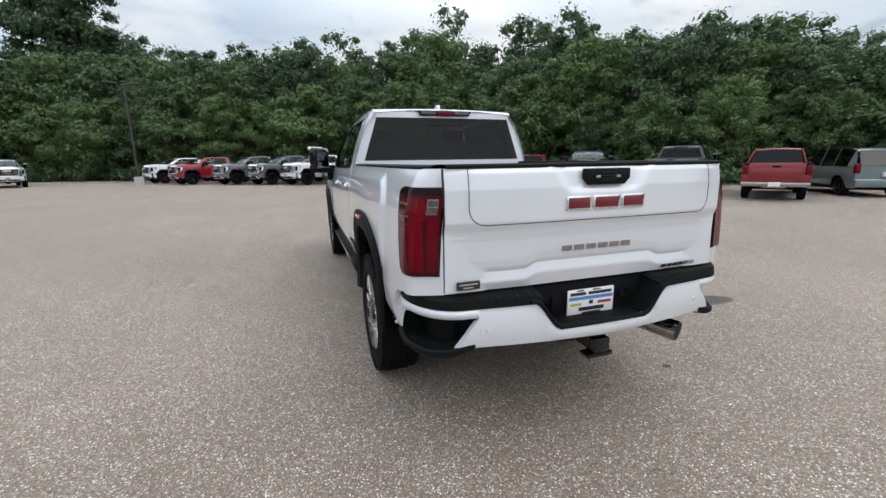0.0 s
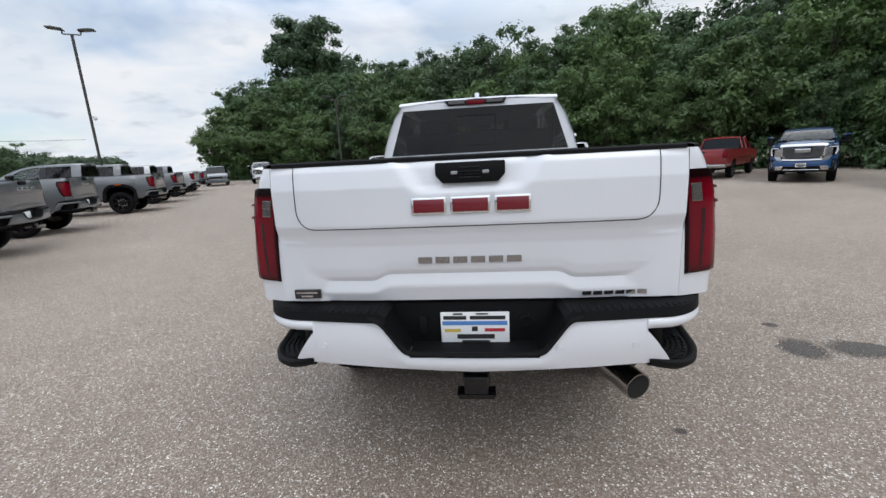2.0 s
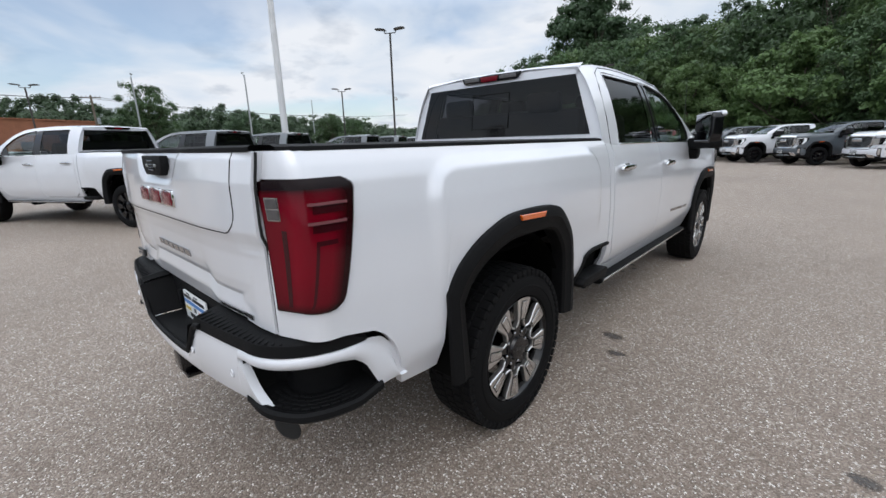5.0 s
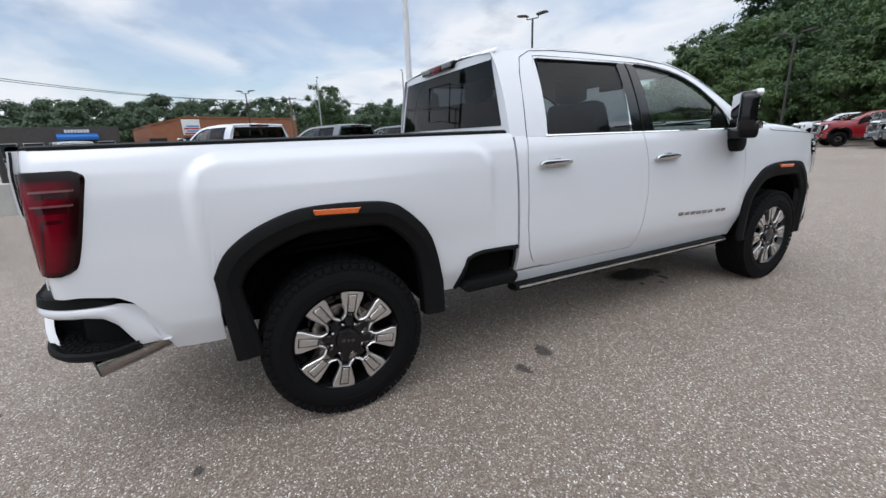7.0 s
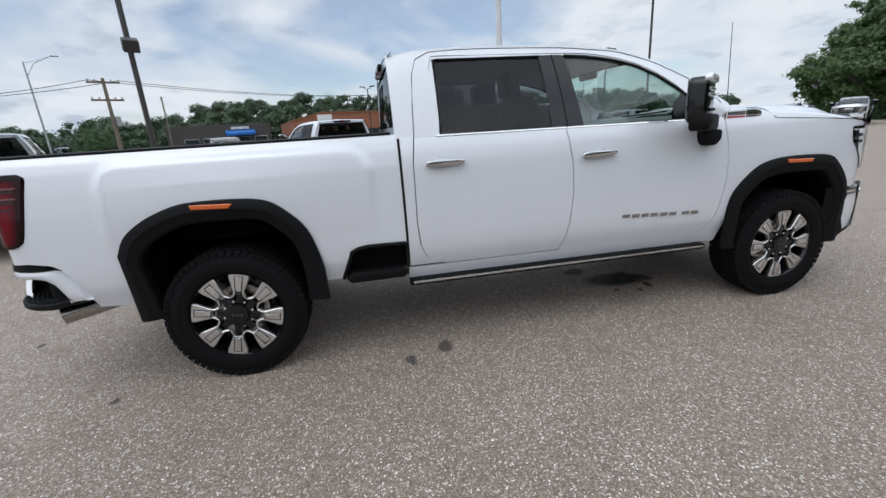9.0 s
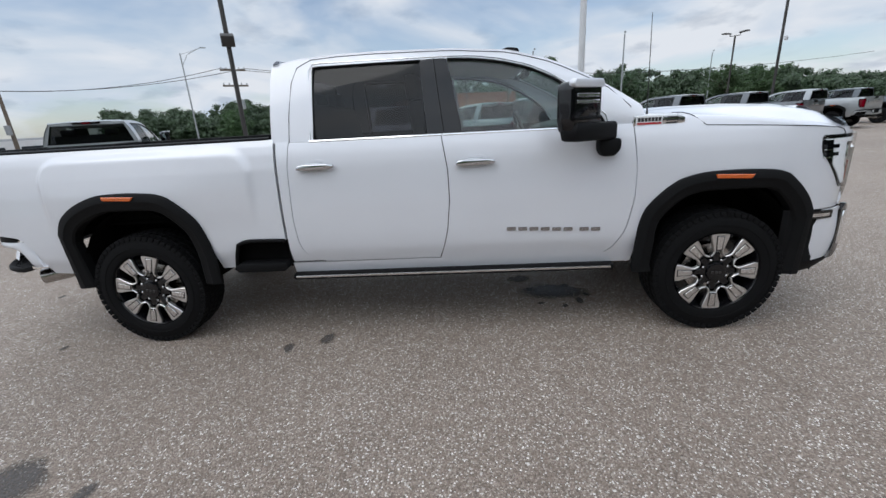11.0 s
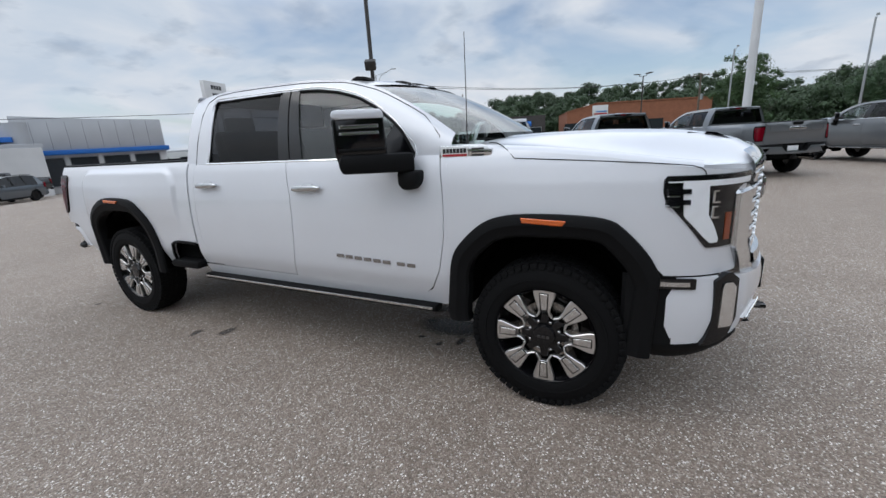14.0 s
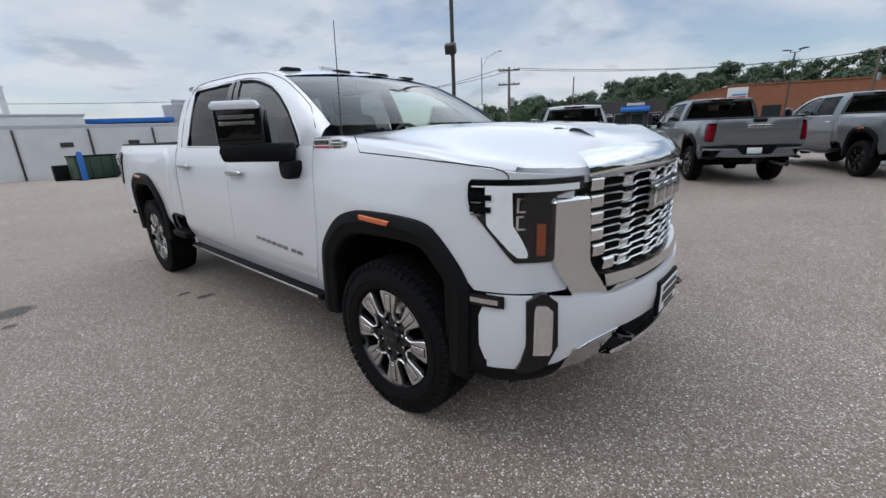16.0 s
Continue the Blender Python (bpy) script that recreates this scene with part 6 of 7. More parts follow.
    for x, y, turn in ((0.74, 0, 0), (0.74, 2.75, 0), (-0.74, 0, math.pi), (-0.74, 2.75, math.pi)):
        c = copy_part(src, t, Matrix.Identity(4))
        c.matrix_basis = Matrix.Translation((x, y, 0.345)) @ Matrix.Rotation(turn, 4, "Z") @ Matrix.Scale(0.81, 4)
    return t


def old_pickup(paint, label, m):
    """An older square-cut pickup: box, short cab, chrome bumper, upright red lamps."""
    t = empty("pickup_truck", label, "pickup truck", "parked pickups")
    t.matrix_basis = m
    W = 0.87
    hi = smooth_table([-1.12, 1.28, 1.30, 2.70, 2.78, 4.05], [1.16, 1.16, 1.14, 1.14, 1.12, 1.02], 0.03)
    for s in (1, -1):
        rows = []
        for y in lin(-1.12, 4.05, 70):
            lo = 0.50
            for c in (0.0, 3.15):
                if abs(y - c) < 0.43:
                    lo = max(lo, 0.36 + math.sqrt(0.43 ** 2 - (y - c) ** 2))
            nose_in = 0.06 * max(0.0, y - 3.6) ** 2 * 4
            rows.append([(s * (W - nose_in - 0.035 * abs((z - 0.86) / 0.36) ** 2.2), y, z) for z in lin(lo, hi(y), 9)])
        side = part("body_side", flange(loft(rows), (-s * 0.03, 0, 0)), paint, t)
        part("rub_strip", tube([(s * (W + 0.004), y, 0.80) for y in lin(0.5, 2.65, 4)], 0.014, 6), M["plastic"], side)
        for y in (1.29, 2.02, 2.74):
            part("shut_line", tube([(s * (W - 0.010), y, z) for z in lin(0.56, 1.12, 6)], 0.005, 5), M["gap"], side)
        part("wheel_well", box(s * 0.50, -0.5, 0.45, s * 0.56, 3.7, 0.95), M["dark"], t)
        rows = [[(s * (0.80 - 0.17 * (z - 1.14) / 0.52), y, z) for z in lin(1.15, 1.60, 4)] for y in (1.42, 1.98)]
        part("side_window", loft(rows), M["glass_bg"], t)
        rows = [[(s * (0.80 - 0.17 * (z - 1.14) / 0.52), y0 + (y1 - y0) * k, z) for k in lin(0, 1, 3)] for z, y0, y1 in ((1.15, 2.06, 2.66), (1.40, 2.06, 2.42), (1.60, 2.06, 2.24))]
        part("side_window", loft(rows), M["glass_bg"], t)
        rows = [[(s * (0.815 - 0.17 * (z - 1.14) / 0.52), y, z) for z in (1.13, 1.16)] for y in lin(1.30, 2.72, 4)]
        part("belt", loft(rows), paint, t)
        for pts in (((1.34, 1.14), (1.40, 1.64)), ((2.02, 1.14), (2.02, 1.64)), ((2.72, 1.14), (2.26, 1.64))):
            part("cab_pillar", tube([(s * (0.81 - 0.17 * (z - 1.14) / 0.52), y, z) for y, z in pts], 0.035, 6), paint, t)
        part("tail_lamp", box(s * 0.78 - 0.06, -1.15, 0.84, s * 0.78 + 0.085, -1.06, 1.12, 0.015), M["lens_plain"], t, "upright red tail lamp")
        part("head_lamp", box(s * 0.62 - 0.12, 4.00, 0.80, s * 0.62 + 0.12, 4.08, 0.97, 0.02), M["lens_clear"], t)
        part("door_mirror", box(s * 0.94 - 0.07, 2.46, 1.13, s * 0.94 + 0.07, 2.54, 1.30, 0.025), M["plastic"], t)
        part("bed_rail", box(s * 0.80 - 0.05, -1.10, 1.155, s * 0.80 + 0.05, 1.26, 1.185, 0.01), M["plastic"], t)
        part("bed_inner", box(s * 0.74 - 0.015, -1.08, 0.70, s * 0.74 + 0.015, 1.24, 1.15), M["dark"], t)
    roof = [[(u * 0.63, y, 1.655 + 0.03 * (1 - u * u) - 0.05 * max(0, abs((y - 1.82) / 0.48)) ** 4) for u in lin(-1, 1, 10)] for y in lin(1.34, 2.30, 10)]
    part("roof", flange(loft(roof), (0, 0, -0.03)), paint, t)
    part("rear_window", loft([[(u * (0.74 - 0.13 * k), 1.33 + 0.05 * k, 1.16 + 0.44 * k) for u in lin(-1, 1, 6)] for k in (0, 0.5, 1)]), M["glass_bg"], t)
    part("windscreen", loft([[(u * (0.76 - 0.14 * k), 2.76 - 0.48 * k + 0.05 * (1 - u * u), 1.15 + 0.47 * k) for u in lin(-1, 1, 8)] for k in lin(0, 1, 4)]), M["glass_bg"], t)
    part("cab_back", box(-0.80, 1.28, 0.60, 0.80, 1.33, 1.17, 0.01), paint, t)
    part("hood", loft([[(u * 0.84, y, hi(y) + 0.05 * (1 - u * u)) for u in lin(-1, 1, 10)] for y in lin(2.72, 4.05, 8)]), paint, t)
    gate = part("tailgate", join(box(-0.70, -1.15, 0.60, 0.70, -1.09, 1.165, 0.015), box(-0.60, -1.158, 0.72, 0.60, -1.14, 1.02, 0.012)), paint, t)
    part("gate_handle", box(-0.10, -1.17, 1.05, 0.10, -1.14, 1.11, 0.01), M["plastic"], gate, "black gate handle")
    part("tail_panel", box(-0.84, -1.10, 0.52, 0.84, -1.06, 0.84, 0.01), paint, t)
    bp = part("rear_bumper", join(box(-0.86, -1.30, 0.46, 0.86, -1.12, 0.60, 0.03), box(-0.30, -1.28, 0.42, 0.30, -1.14, 0.50, 0.02)), M["steel"], t, "chrome rear bumper")
    part("licence_plate", box(-0.15, -1.312, 0.47, 0.15, -1.29, 0.60, 0.004), M["plate_white"], bp)
    part("front_bumper", box(-0.86, 4.04, 0.44, 0.86, 4.20, 0.62, 0.03), M["satin"], t)
    part("grille", box(-0.48, 4.03, 0.76, 0.48, 4.09, 0.99, 0.015), M["gloss_black"], t)
    part("bed_floor", box(-0.76, -1.08, 0.62, 0.76, 1.26, 0.66), M["dark"], t)
    part("underside", box(-0.60, -0.95, 0.36, 0.60, 3.9, 0.62, 0.03), M["dark"], t)
    part("bench_seat", prism([(1.42, 0.75), (2.0, 0.75), (2.0, 0.9), (1.62, 0.92), (1.52, 1.40), (1.42, 1.40)], 1.3, "x", -0.65, 0.04), M["seat"], t)
    src = [o for o in master.children if o.name.startswith("wheel") and "arch" not in o.name and "liner" not in o.name][0]
    for x, y, turn in ((0.74, 0, 0), (0.74, 3.15, 0), (-0.74, 0, math.pi), (-0.74, 3.15, math.pi)):
        c = copy_part(src, t, Matrix.Identity(4))
        c.matrix_basis = Matrix.Translation((x, y, 0.355)) @ Matrix.Rotation(turn, 4, "Z") @ Matrix.Scale(0.835, 4)
    return t


old_pickup(M["dullred"], "faded red older pickup with a chrome bumper, parked tail out", at_ground(9.9, 16.9, (0.66, 0.75)) @ Matrix.Scale(1.04, 4))
old_pickup(M["dullred"], "dull red older pickup with a silver bumper, parked by the trees", at_ground(14.5, 7.35, EAST) @ Matrix.Scale(1.06, 4))
estate("sport_utility", M["greensilver"], "pale green-grey SUV parked tail out by the trees", at_ground(18.34, 6.59, (0.58, 0.81)) @ Matrix.Scale(1.05, 4))
estate("sport_utility", M["slate"], "dark slate SUV parked by the woods", at_ground(-26.6, 36.4, (0.52, -0.85)) @ Matrix.Scale(1.1, 4))
estate("sport_utility", M["slate"], "dark slate car parked in front of the service building", at_ground(-8.2, -31.2, (0.85, 0.52)))
estate("sport_utility", M["white"], "white car parked far off before the dark brick store", at_ground(-84, -24, (1, 0.1)))
estate("sport_utility", M["white"], "white van parked far off before the dark brick store", at_ground(-84, -31, (1, 0.1)))


# ---------------------------------------------------------------- trees
rng = np.random.default_rng(7)


def leaf_cloud(centres, radii, per, size, flat=0.75, fill=0.45, lift=0.55):
    """Many small pointed leaves round clump centres, as arrays of corners and faces; a low fill keeps them on the clump's skin."""
    n = len(centres) * per
    c = np.repeat(centres, per, 0)
    r = np.repeat(radii, per)[:, None]
    d = rng.normal(size=(n, 3))
    d /= np.linalg.norm(d, axis=1)[:, None]
    rad = rng.random((n, 1)) ** fill * (0.62 + 0.62 * rng.random((n, 1)))
    p = c + d * rad * r * np.array([1.0, 1.0, flat])
    nrm = d * 1.0 + rng.normal(size=(n, 3)) * 0.33 + np.array([0, 0, lift])
    nrm /= np.linalg.norm(nrm, axis=1)[:, None]
    u = np.cross(nrm, rng.normal(size=(n, 3)))
    u /= np.linalg.norm(u, axis=1)[:, None]
    w = np.cross(nrm, u)
    a = size * (0.6 + 0.8 * rng.random((n, 1)))
    b = a * (0.42 + 0.2 * rng.random((n, 1)))
    v = np.stack([p - u * a, p + u * a * 0.5 - w * b * 1.25, p + u * a * 0.9 + w * b - np.array([0, 0, 0.22]) * a], 1).reshape(-1, 3)
    f = np.arange(3 * n).reshape(-1, 3)
    return v, f


def heaped(*clouds):
    """Several leaf clouds in one."""
    vs, fs, k = [], [], 0
    for v, f in clouds:
        vs.append(v); fs.append(f + k); k += len(v)
    return np.concatenate(vs), np.concatenate(fs)


def cloud_mesh(name, v, f, mat):
    me = bpy.data.meshes.new(name)
    me.vertices.add(len(v)); me.vertices.foreach_set("co", v.astype(np.float32).ravel())
    me.loops.add(3 * len(f)); me.loops.foreach_set("vertex_index", f.astype(np.int32).ravel())
    me.polygons.add(len(f)); me.polygons.foreach_set("loop_start", (3 * np.arange(len(f))).astype(np.int32))
    me.update(calc_edges=True)
    me.materials.append(mat)
    return me


def tree(label, height, spread, mat, leaves, size, bare=0.12, lobes=9):
    """Trunk with forking limbs, and a crown of leaf clumps on the limbs' ends."""
    t = empty("tree", label, "tree", "trees of the woods")
    bms, ends = [], []
    r0 = 0.022 * height
    path = [Vector((0, 0, -0.2))]
    for i in range(6):
        path.append(path[-1] + Vector((rng.normal() * 0.12, rng.normal() * 0.12, height * 0.72 / 6)))
    bms.append(tube(path, [r0 * (1 - 0.13 * i) for i in range(7)], 9))
    for k in range(lobes):
        i = 1 + int(rng.random() * 5)
        a = 2 * math.pi * (k / lobes + 0.1 * rng.random())
        out = spread * (0.55 + 0.5 * rng.random()) * (1.0 if i < 5 else 0.55)
        base = path[i]
        tip = base + Vector((math.cos(a) * out, math.sin(a) * out, height * (0.10 + 0.22 * rng.random())))
        mid = (base + tip) / 2 + Vector((0, 0, -0.05 * height * rng.random()))
        rb = r0 * (0.5 - 0.05 * i)
        bms.append(tube([base, mid, tip], [rb, rb * 0.6, rb * 0.25], 6))
        ends += [mid, tip]
        for _ in range(2):
            q = tip + Vector((rng.normal() * spread * 0.3, rng.normal() * spread * 0.3, abs(rng.normal()) * height * 0.08))
            bms.append(tube([mid, (mid + q) / 2 + Vector((0, 0, 0.1)), q], [rb * 0.4, rb * 0.25, rb * 0.1], 5))
            ends.append(q)
    part("trunk", join(*bms), M["bark"], t, "grey-brown bark")
    ends.append(path[-1] + Vector((0, 0, height * 0.12)))
    ends = np.array([tuple(e) for e in ends])
    # rounded boughs, a loose fringe round them, and a dark heart
    n = 130
    pick = ends[rng.integers(0, len(ends), n)]
    cen = pick + rng.normal(size=(n, 3)) * np.array([0.27, 0.27, 0.20]) * spread
    ball = rng.normal(size=(n, 3))
    ball *= (rng.random((n, 1)) ** 0.45) / np.linalg.norm(ball, axis=1)[:, None]
    low = height * bare
    ball = ball * np.array([0.92 * spread, 0.92 * spread, 0.46 * (height - low)]) + np.array([0, 0, low + 0.5 * (height - low)])
    cen[: 3 * n // 5] = ball[: 3 * n // 5]
    rad = spread * (0.14 + 0.17 * rng.random(n))
    cen[:, 2] = np.clip(cen[:, 2], height * bare + 0.4 * rad, height - 0.8 * rad)
    far = np.hypot(cen[:, 0], cen[:, 1]) / (1.15 * spread)
    cen[:, :2] /= np.maximum(1.0, far)[:, None]
    boughs = leaf_cloud(cen, rad * 1.12, int(leaves * 0.58) // n, size, 0.7, 0.42)
    m = 110
    pick = rng.integers(0, n, m)
    d = rng.normal(size=(m, 3))
    d[:, 2] = np.abs(d[:, 2]) * 0.8
    d /= np.linalg.norm(d, axis=1)[:, None]
    tips = cen[pick] + d * rad[pick][:, None] * np.array([1, 1, 0.62])
    tips[:, 2] = np.minimum(tips[:, 2], height * 0.95)
    fringe = leaf_cloud(tips, spread * (0.09 + 0.12 * rng.random(m)), int(leaves * 0.42) // m, size, 0.7, 0.6)
    heart = leaf_cloud(cen, rad * 0.5, 8, size * 2.2, 0.6, 0.5, 0.2)
    v, f = heaped(boughs, fringe, heart)
    crown = new("crown", cloud_mesh("crown", v, f, mat))
    crown.parent = t
    return t


KINDS = [
    tree("full green walnut tree at the edge of the woods", 9.5, 3.3, M["leaf_a"], 24000, 0.118, 0.03, 13),
    tree("dense dark green elm in the woods", 10.5, 3.6, M["leaf_b"], 24000, 0.122, 0.05, 14),
    tree("tall dark oak in the woods", 13.0, 4.0, M["leaf_c"], 20000, 0.155, 0.10, 14),
    tree("light green bushy young tree at the lot's edge", 6.5, 2.8, M["leaf_a"], 21000, 0.108, 0.01, 12),
    tree("broad leafy hackberry in the woods", 11.5, 4.2, M["leaf_b"], 20000, 0.155, 0.06, 15),
]
BASE_H = (9.5, 10.5, 13.0, 6.5, 11.5)
# last two points: unseen trees, added to darken reflections in the truck's right side
EDGE = [(-40, 56), (-34, 54), (-29, 51), (-22, 48.5), (-14, 44), (-6, 39.5), (1, 35.5), (7, 31.5), (12, 27), (16.5, 22), (20, 17), (23.5, 11.5), (27, 5), (30.5, -2.5), (33, -10), (34.5, -19)]
ex, ey = [p[0] for p in EDGE], [p[1] for p in EDGE]
run = np.concatenate([[0], np.cumsum(np.hypot(np.diff(ex), np.diff(ey)))])
used = set()


def plant(kind, x, y, h):
    s = h / BASE_H[kind]
    m = Matrix.Translation((x, y, ground_z(x, y) - 0.02)) @ Matrix.Rotation(rng.random() * 6.28, 4, "Z") @ Matrix.Diagonal((s * (0.9 + 0.2 * rng.random()), s * (0.9 + 0.2 * rng.random()), s, 1))
    if kind in used:
        o = copy_thing(KINDS[kind], m)
        o.matrix_basis = m
    else:
        used.add(kind)
        KINDS[kind].matrix_basis = m


def edge_at(s, back):
    x, y = float(np.interp(s, run, ex)), float(np.interp(s, run, ey))
    x2, y2 = float(np.interp(min(s + 1, run[-1]), run, ex)), float(np.interp(min(s + 1, run[-1]), run, ey))
    x1, y1 = float(np.interp(max(s - 1, 0), run, ex)), float(np.interp(max(s - 1, 0), run, ey))
    d = Vector((x2 - x1, y2 - y1)).normalized()
    return x - d.y * back, y + d.x * back


TOPS_AZ = [-50, -44, -38.4, -36.3, -32.4, -29, -25, -20, -15, -12, -10, -7, -5, -3, 3, 6.5, 10, 14, 17.3, 19.5, 22.4, 27.4, 29.5, 31.8, 34.6, 38, 43, 46, 51, 53, 55.5, 57.5, 60, 61, 63, 75, 90]
TOPS_EL = [3.0, 3.6, 4.8, 7.6, 9.8, 10.4, 10.8, 11.0, 11.6, 12.8, 13.2, 12.9, 12.5, 13.1, 14.6, 14.0, 15.0, 15.2, 16.6, 15.6, 13.5, 14.2, 14.8, 17.0, 15.2, 14.7, 15.2, 16.6, 15.4, 12.2, 13.4, 13.4, 12.4, 11.0, 12.6, 14.0, 15.5]
for back, step, lo, hi, kinds in ((0.5, 4.0, 0.55, 0.78, (0, 3, 1, 3, 0)), (4.5, 4.2, 0.84, 1.0, (1, 0, 1, 0, 4)), (9.5, 5.2, 0.95, 1.06, (2, 4, 2))):
    s, k = 0.6 * rng.random(), 0
    while s < run[-1]:
        x, y = edge_at(s, back + rng.normal() * 0.7)
        d = math.hypot(x + 1, y + 2.8)
        top = 1.5 + d * math.tan(radians(float(np.interp(math.degrees(math.atan2(x + 1, y + 2.8)), TOPS_AZ, TOPS_EL))))
        plant(kinds[k % len(kinds)], x, y, top * (lo + (hi - lo) * rng.random()))
        s += step * (0.8 + 0.4 * rng.random())
        k += 1
tall = tree("very tall cottonwood standing above the woods", 24.2, 6.4, M["leaf_c"], 50000, 0.24, 0.36, 24)
tall.matrix_basis = Matrix.Translation((-27.5, 64.5, 0))
for x, y, h, k in ((-33, 60, 13.5, 4), (-23, 60, 14, 2), (-24, 55, 12.5, 1), (-37, 62, 12.5, 4), (-29, 58, 13, 2), (-19, 57, 14, 4), (26, 24, 10.6, 2), (22.5, 20.5, 9.6, 4)):
    plant(k, x, y, h)
# slim crowns that stand clear above the rest
for az, d, el, k in ((31.8, 44, 17.9, 2), (17.2, 46, 16.8, 4), (55.4, 38, 14.2, 4)):
    x, y, h = -1 + d * math.sin(radians(az)), -2.8 + d * math.cos(radians(az)), 1.5 + d * math.tan(radians(el))
    plant(k, x, y, h)

# undergrowth along the edge of the woods
cen, rad = [], []
for s in np.arange(0, run[-1], 0.34):
    for _ in range(2):
        x, y = edge_at(float(s), float(rng.normal() * 0.9 - 0.3))
        cen.append((x, y, 0.25 + 1.3 * rng.random() ** 1.5)); rad.append(0.45 + 0.5 * rng.random())
v, f = leaf_cloud(np.array(cen), np.array(rad), 90, 0.12)
tagged(new("undergrowth", cloud_mesh("undergrowth", v, f, M["leaf_b"])), "tangled green undergrowth at the foot of the woods", "bushes", kind="stuff")
cen, rad = [], []
for s in np.arange(0, run[-1], 0.5):
    x, y = edge_at(float(s), 14 + float(rng.normal()))
    for z in (2, 4.5, 7):
        cen.append((x, y, z + rng.normal() * 0.6)); rad.append(2.2)
v, f = leaf_cloud(np.array(cen), np.array(rad), 50, 0.5)
tagged(new("deep_woods", cloud_mesh("deep_woods", v, f, M["leaf_c"])), "dark leafage deep inside the woods", "woods", kind="stuff")


# far woods on the western skyline: crown beside crown, along the crest that the hills give
CREST_AZ = [-131, -126, -124.7, -122.5, -118.8, -116.6, -115, -111.7, -107, -102.8, -100, -98, -96, -94.5, -92, -90, -88.5, -87, -85, -83, -81, -77, -74, -72, -70, -68.8, -66, -62.5, -60, -57, -54.5, -50, -48, -44]
CREST_EL = [3.2, 3.0, 3.7, 2.3, 3.8, 4.1, 2.9, 4.1, 5.1, 5.4, 4.9, 5.5, 5.9, 5.3, 5.9, 5.1, 6.0, 5.5, 6.3, 5.4, 4.6, 4.2, 4.0, 5.2, 5.9, 4.8, 4.5, 4.2, 3.7, 3.9, 3.5, 2.9, 2.3, 2.0]


def skyline(name, label, dist, low, high, mat, leaves, size, step):
    cen, rad = [], []
    az = -131.0
    while az < -44:
        a = radians(az)
        d = dist * (1 + 0.04 * rng.normal())
        h = 1.5 + d * math.tan(radians(float(np.interp(az, CREST_AZ, CREST_EL)))) * (low + (high - low) * rng.random())
        wide = 2.2 + 1.6 * rng.random()
        for _ in range(18):
            t, b = rng.random() ** 0.8, 2 * math.pi * rng.random()
            out = wide * math.sqrt(max(0.05, 1 - (1.25 * t - 0.35) ** 2)) * rng.random() ** 0.5
            r = 1.1 + 1.0 * rng.random()
            cen.append((d * math.sin(a) + out * math.cos(b), d * math.cos(a) + out * math.sin(b), max(0.6, t * h - 0.6 * r))); rad.append(r)
        az += step * (0.7 + 0.6 * rng.random())
    v, f = leaf_cloud(np.array(cen), np.array(rad), leaves, size, 0.8, 0.35)
    tagged(new(name, cloud_mesh(name, v, f, mat)), label, "woods", kind="stuff")


skyline("far_woods", "distant wooded skyline beyond the road", 128, 0.62, 0.86, M["leaf_far"], 110, 0.36, 0.95)
skyline("far_hill_woods", "distant wooded hill", 150, 0.90, 1.04, M["leaf_far"], 110, 0.42, 0.85)
for x, y, h, k in ((-65.5, 14.4, 10.0, 1), (-59, 38, 6.8, 4), (-62, 44, 6.6, 4), (-66, 27, 7.4, 2), (-83, -46, 7.6, 1), (-80, -43.5, 7.2, 4)):
    plant(k, x, y, h)


# ---------------------------------------------------------------- poles and wires
def flag_pole(x, y):
    p = empty("flag_pole", "tall tapered white flagpole among the parked trucks", "flagpole")
    p.matrix_basis = Matrix.Translation((x, y, 0))
    part("mast", spin([(0, 0.14), (6, 0.122), (12, 0.10), (20, 0.07), (24, 0.05), (24.1, 0.0001)], 24, "z"), M["pole_white"], p)
    part("base_collar", spin([(0, 0.28), (0.05, 0.28), (0.10, 0.22), (0.22, 0.145)], 24, "z"), M["pole_white"], p)
    part("finial", spin([(24.0, 0.001), (24.06, 0.10), (24.16, 0.14), (24.26, 0.10), (24.3, 0.001)], 16, "z"), M["satin"], p)


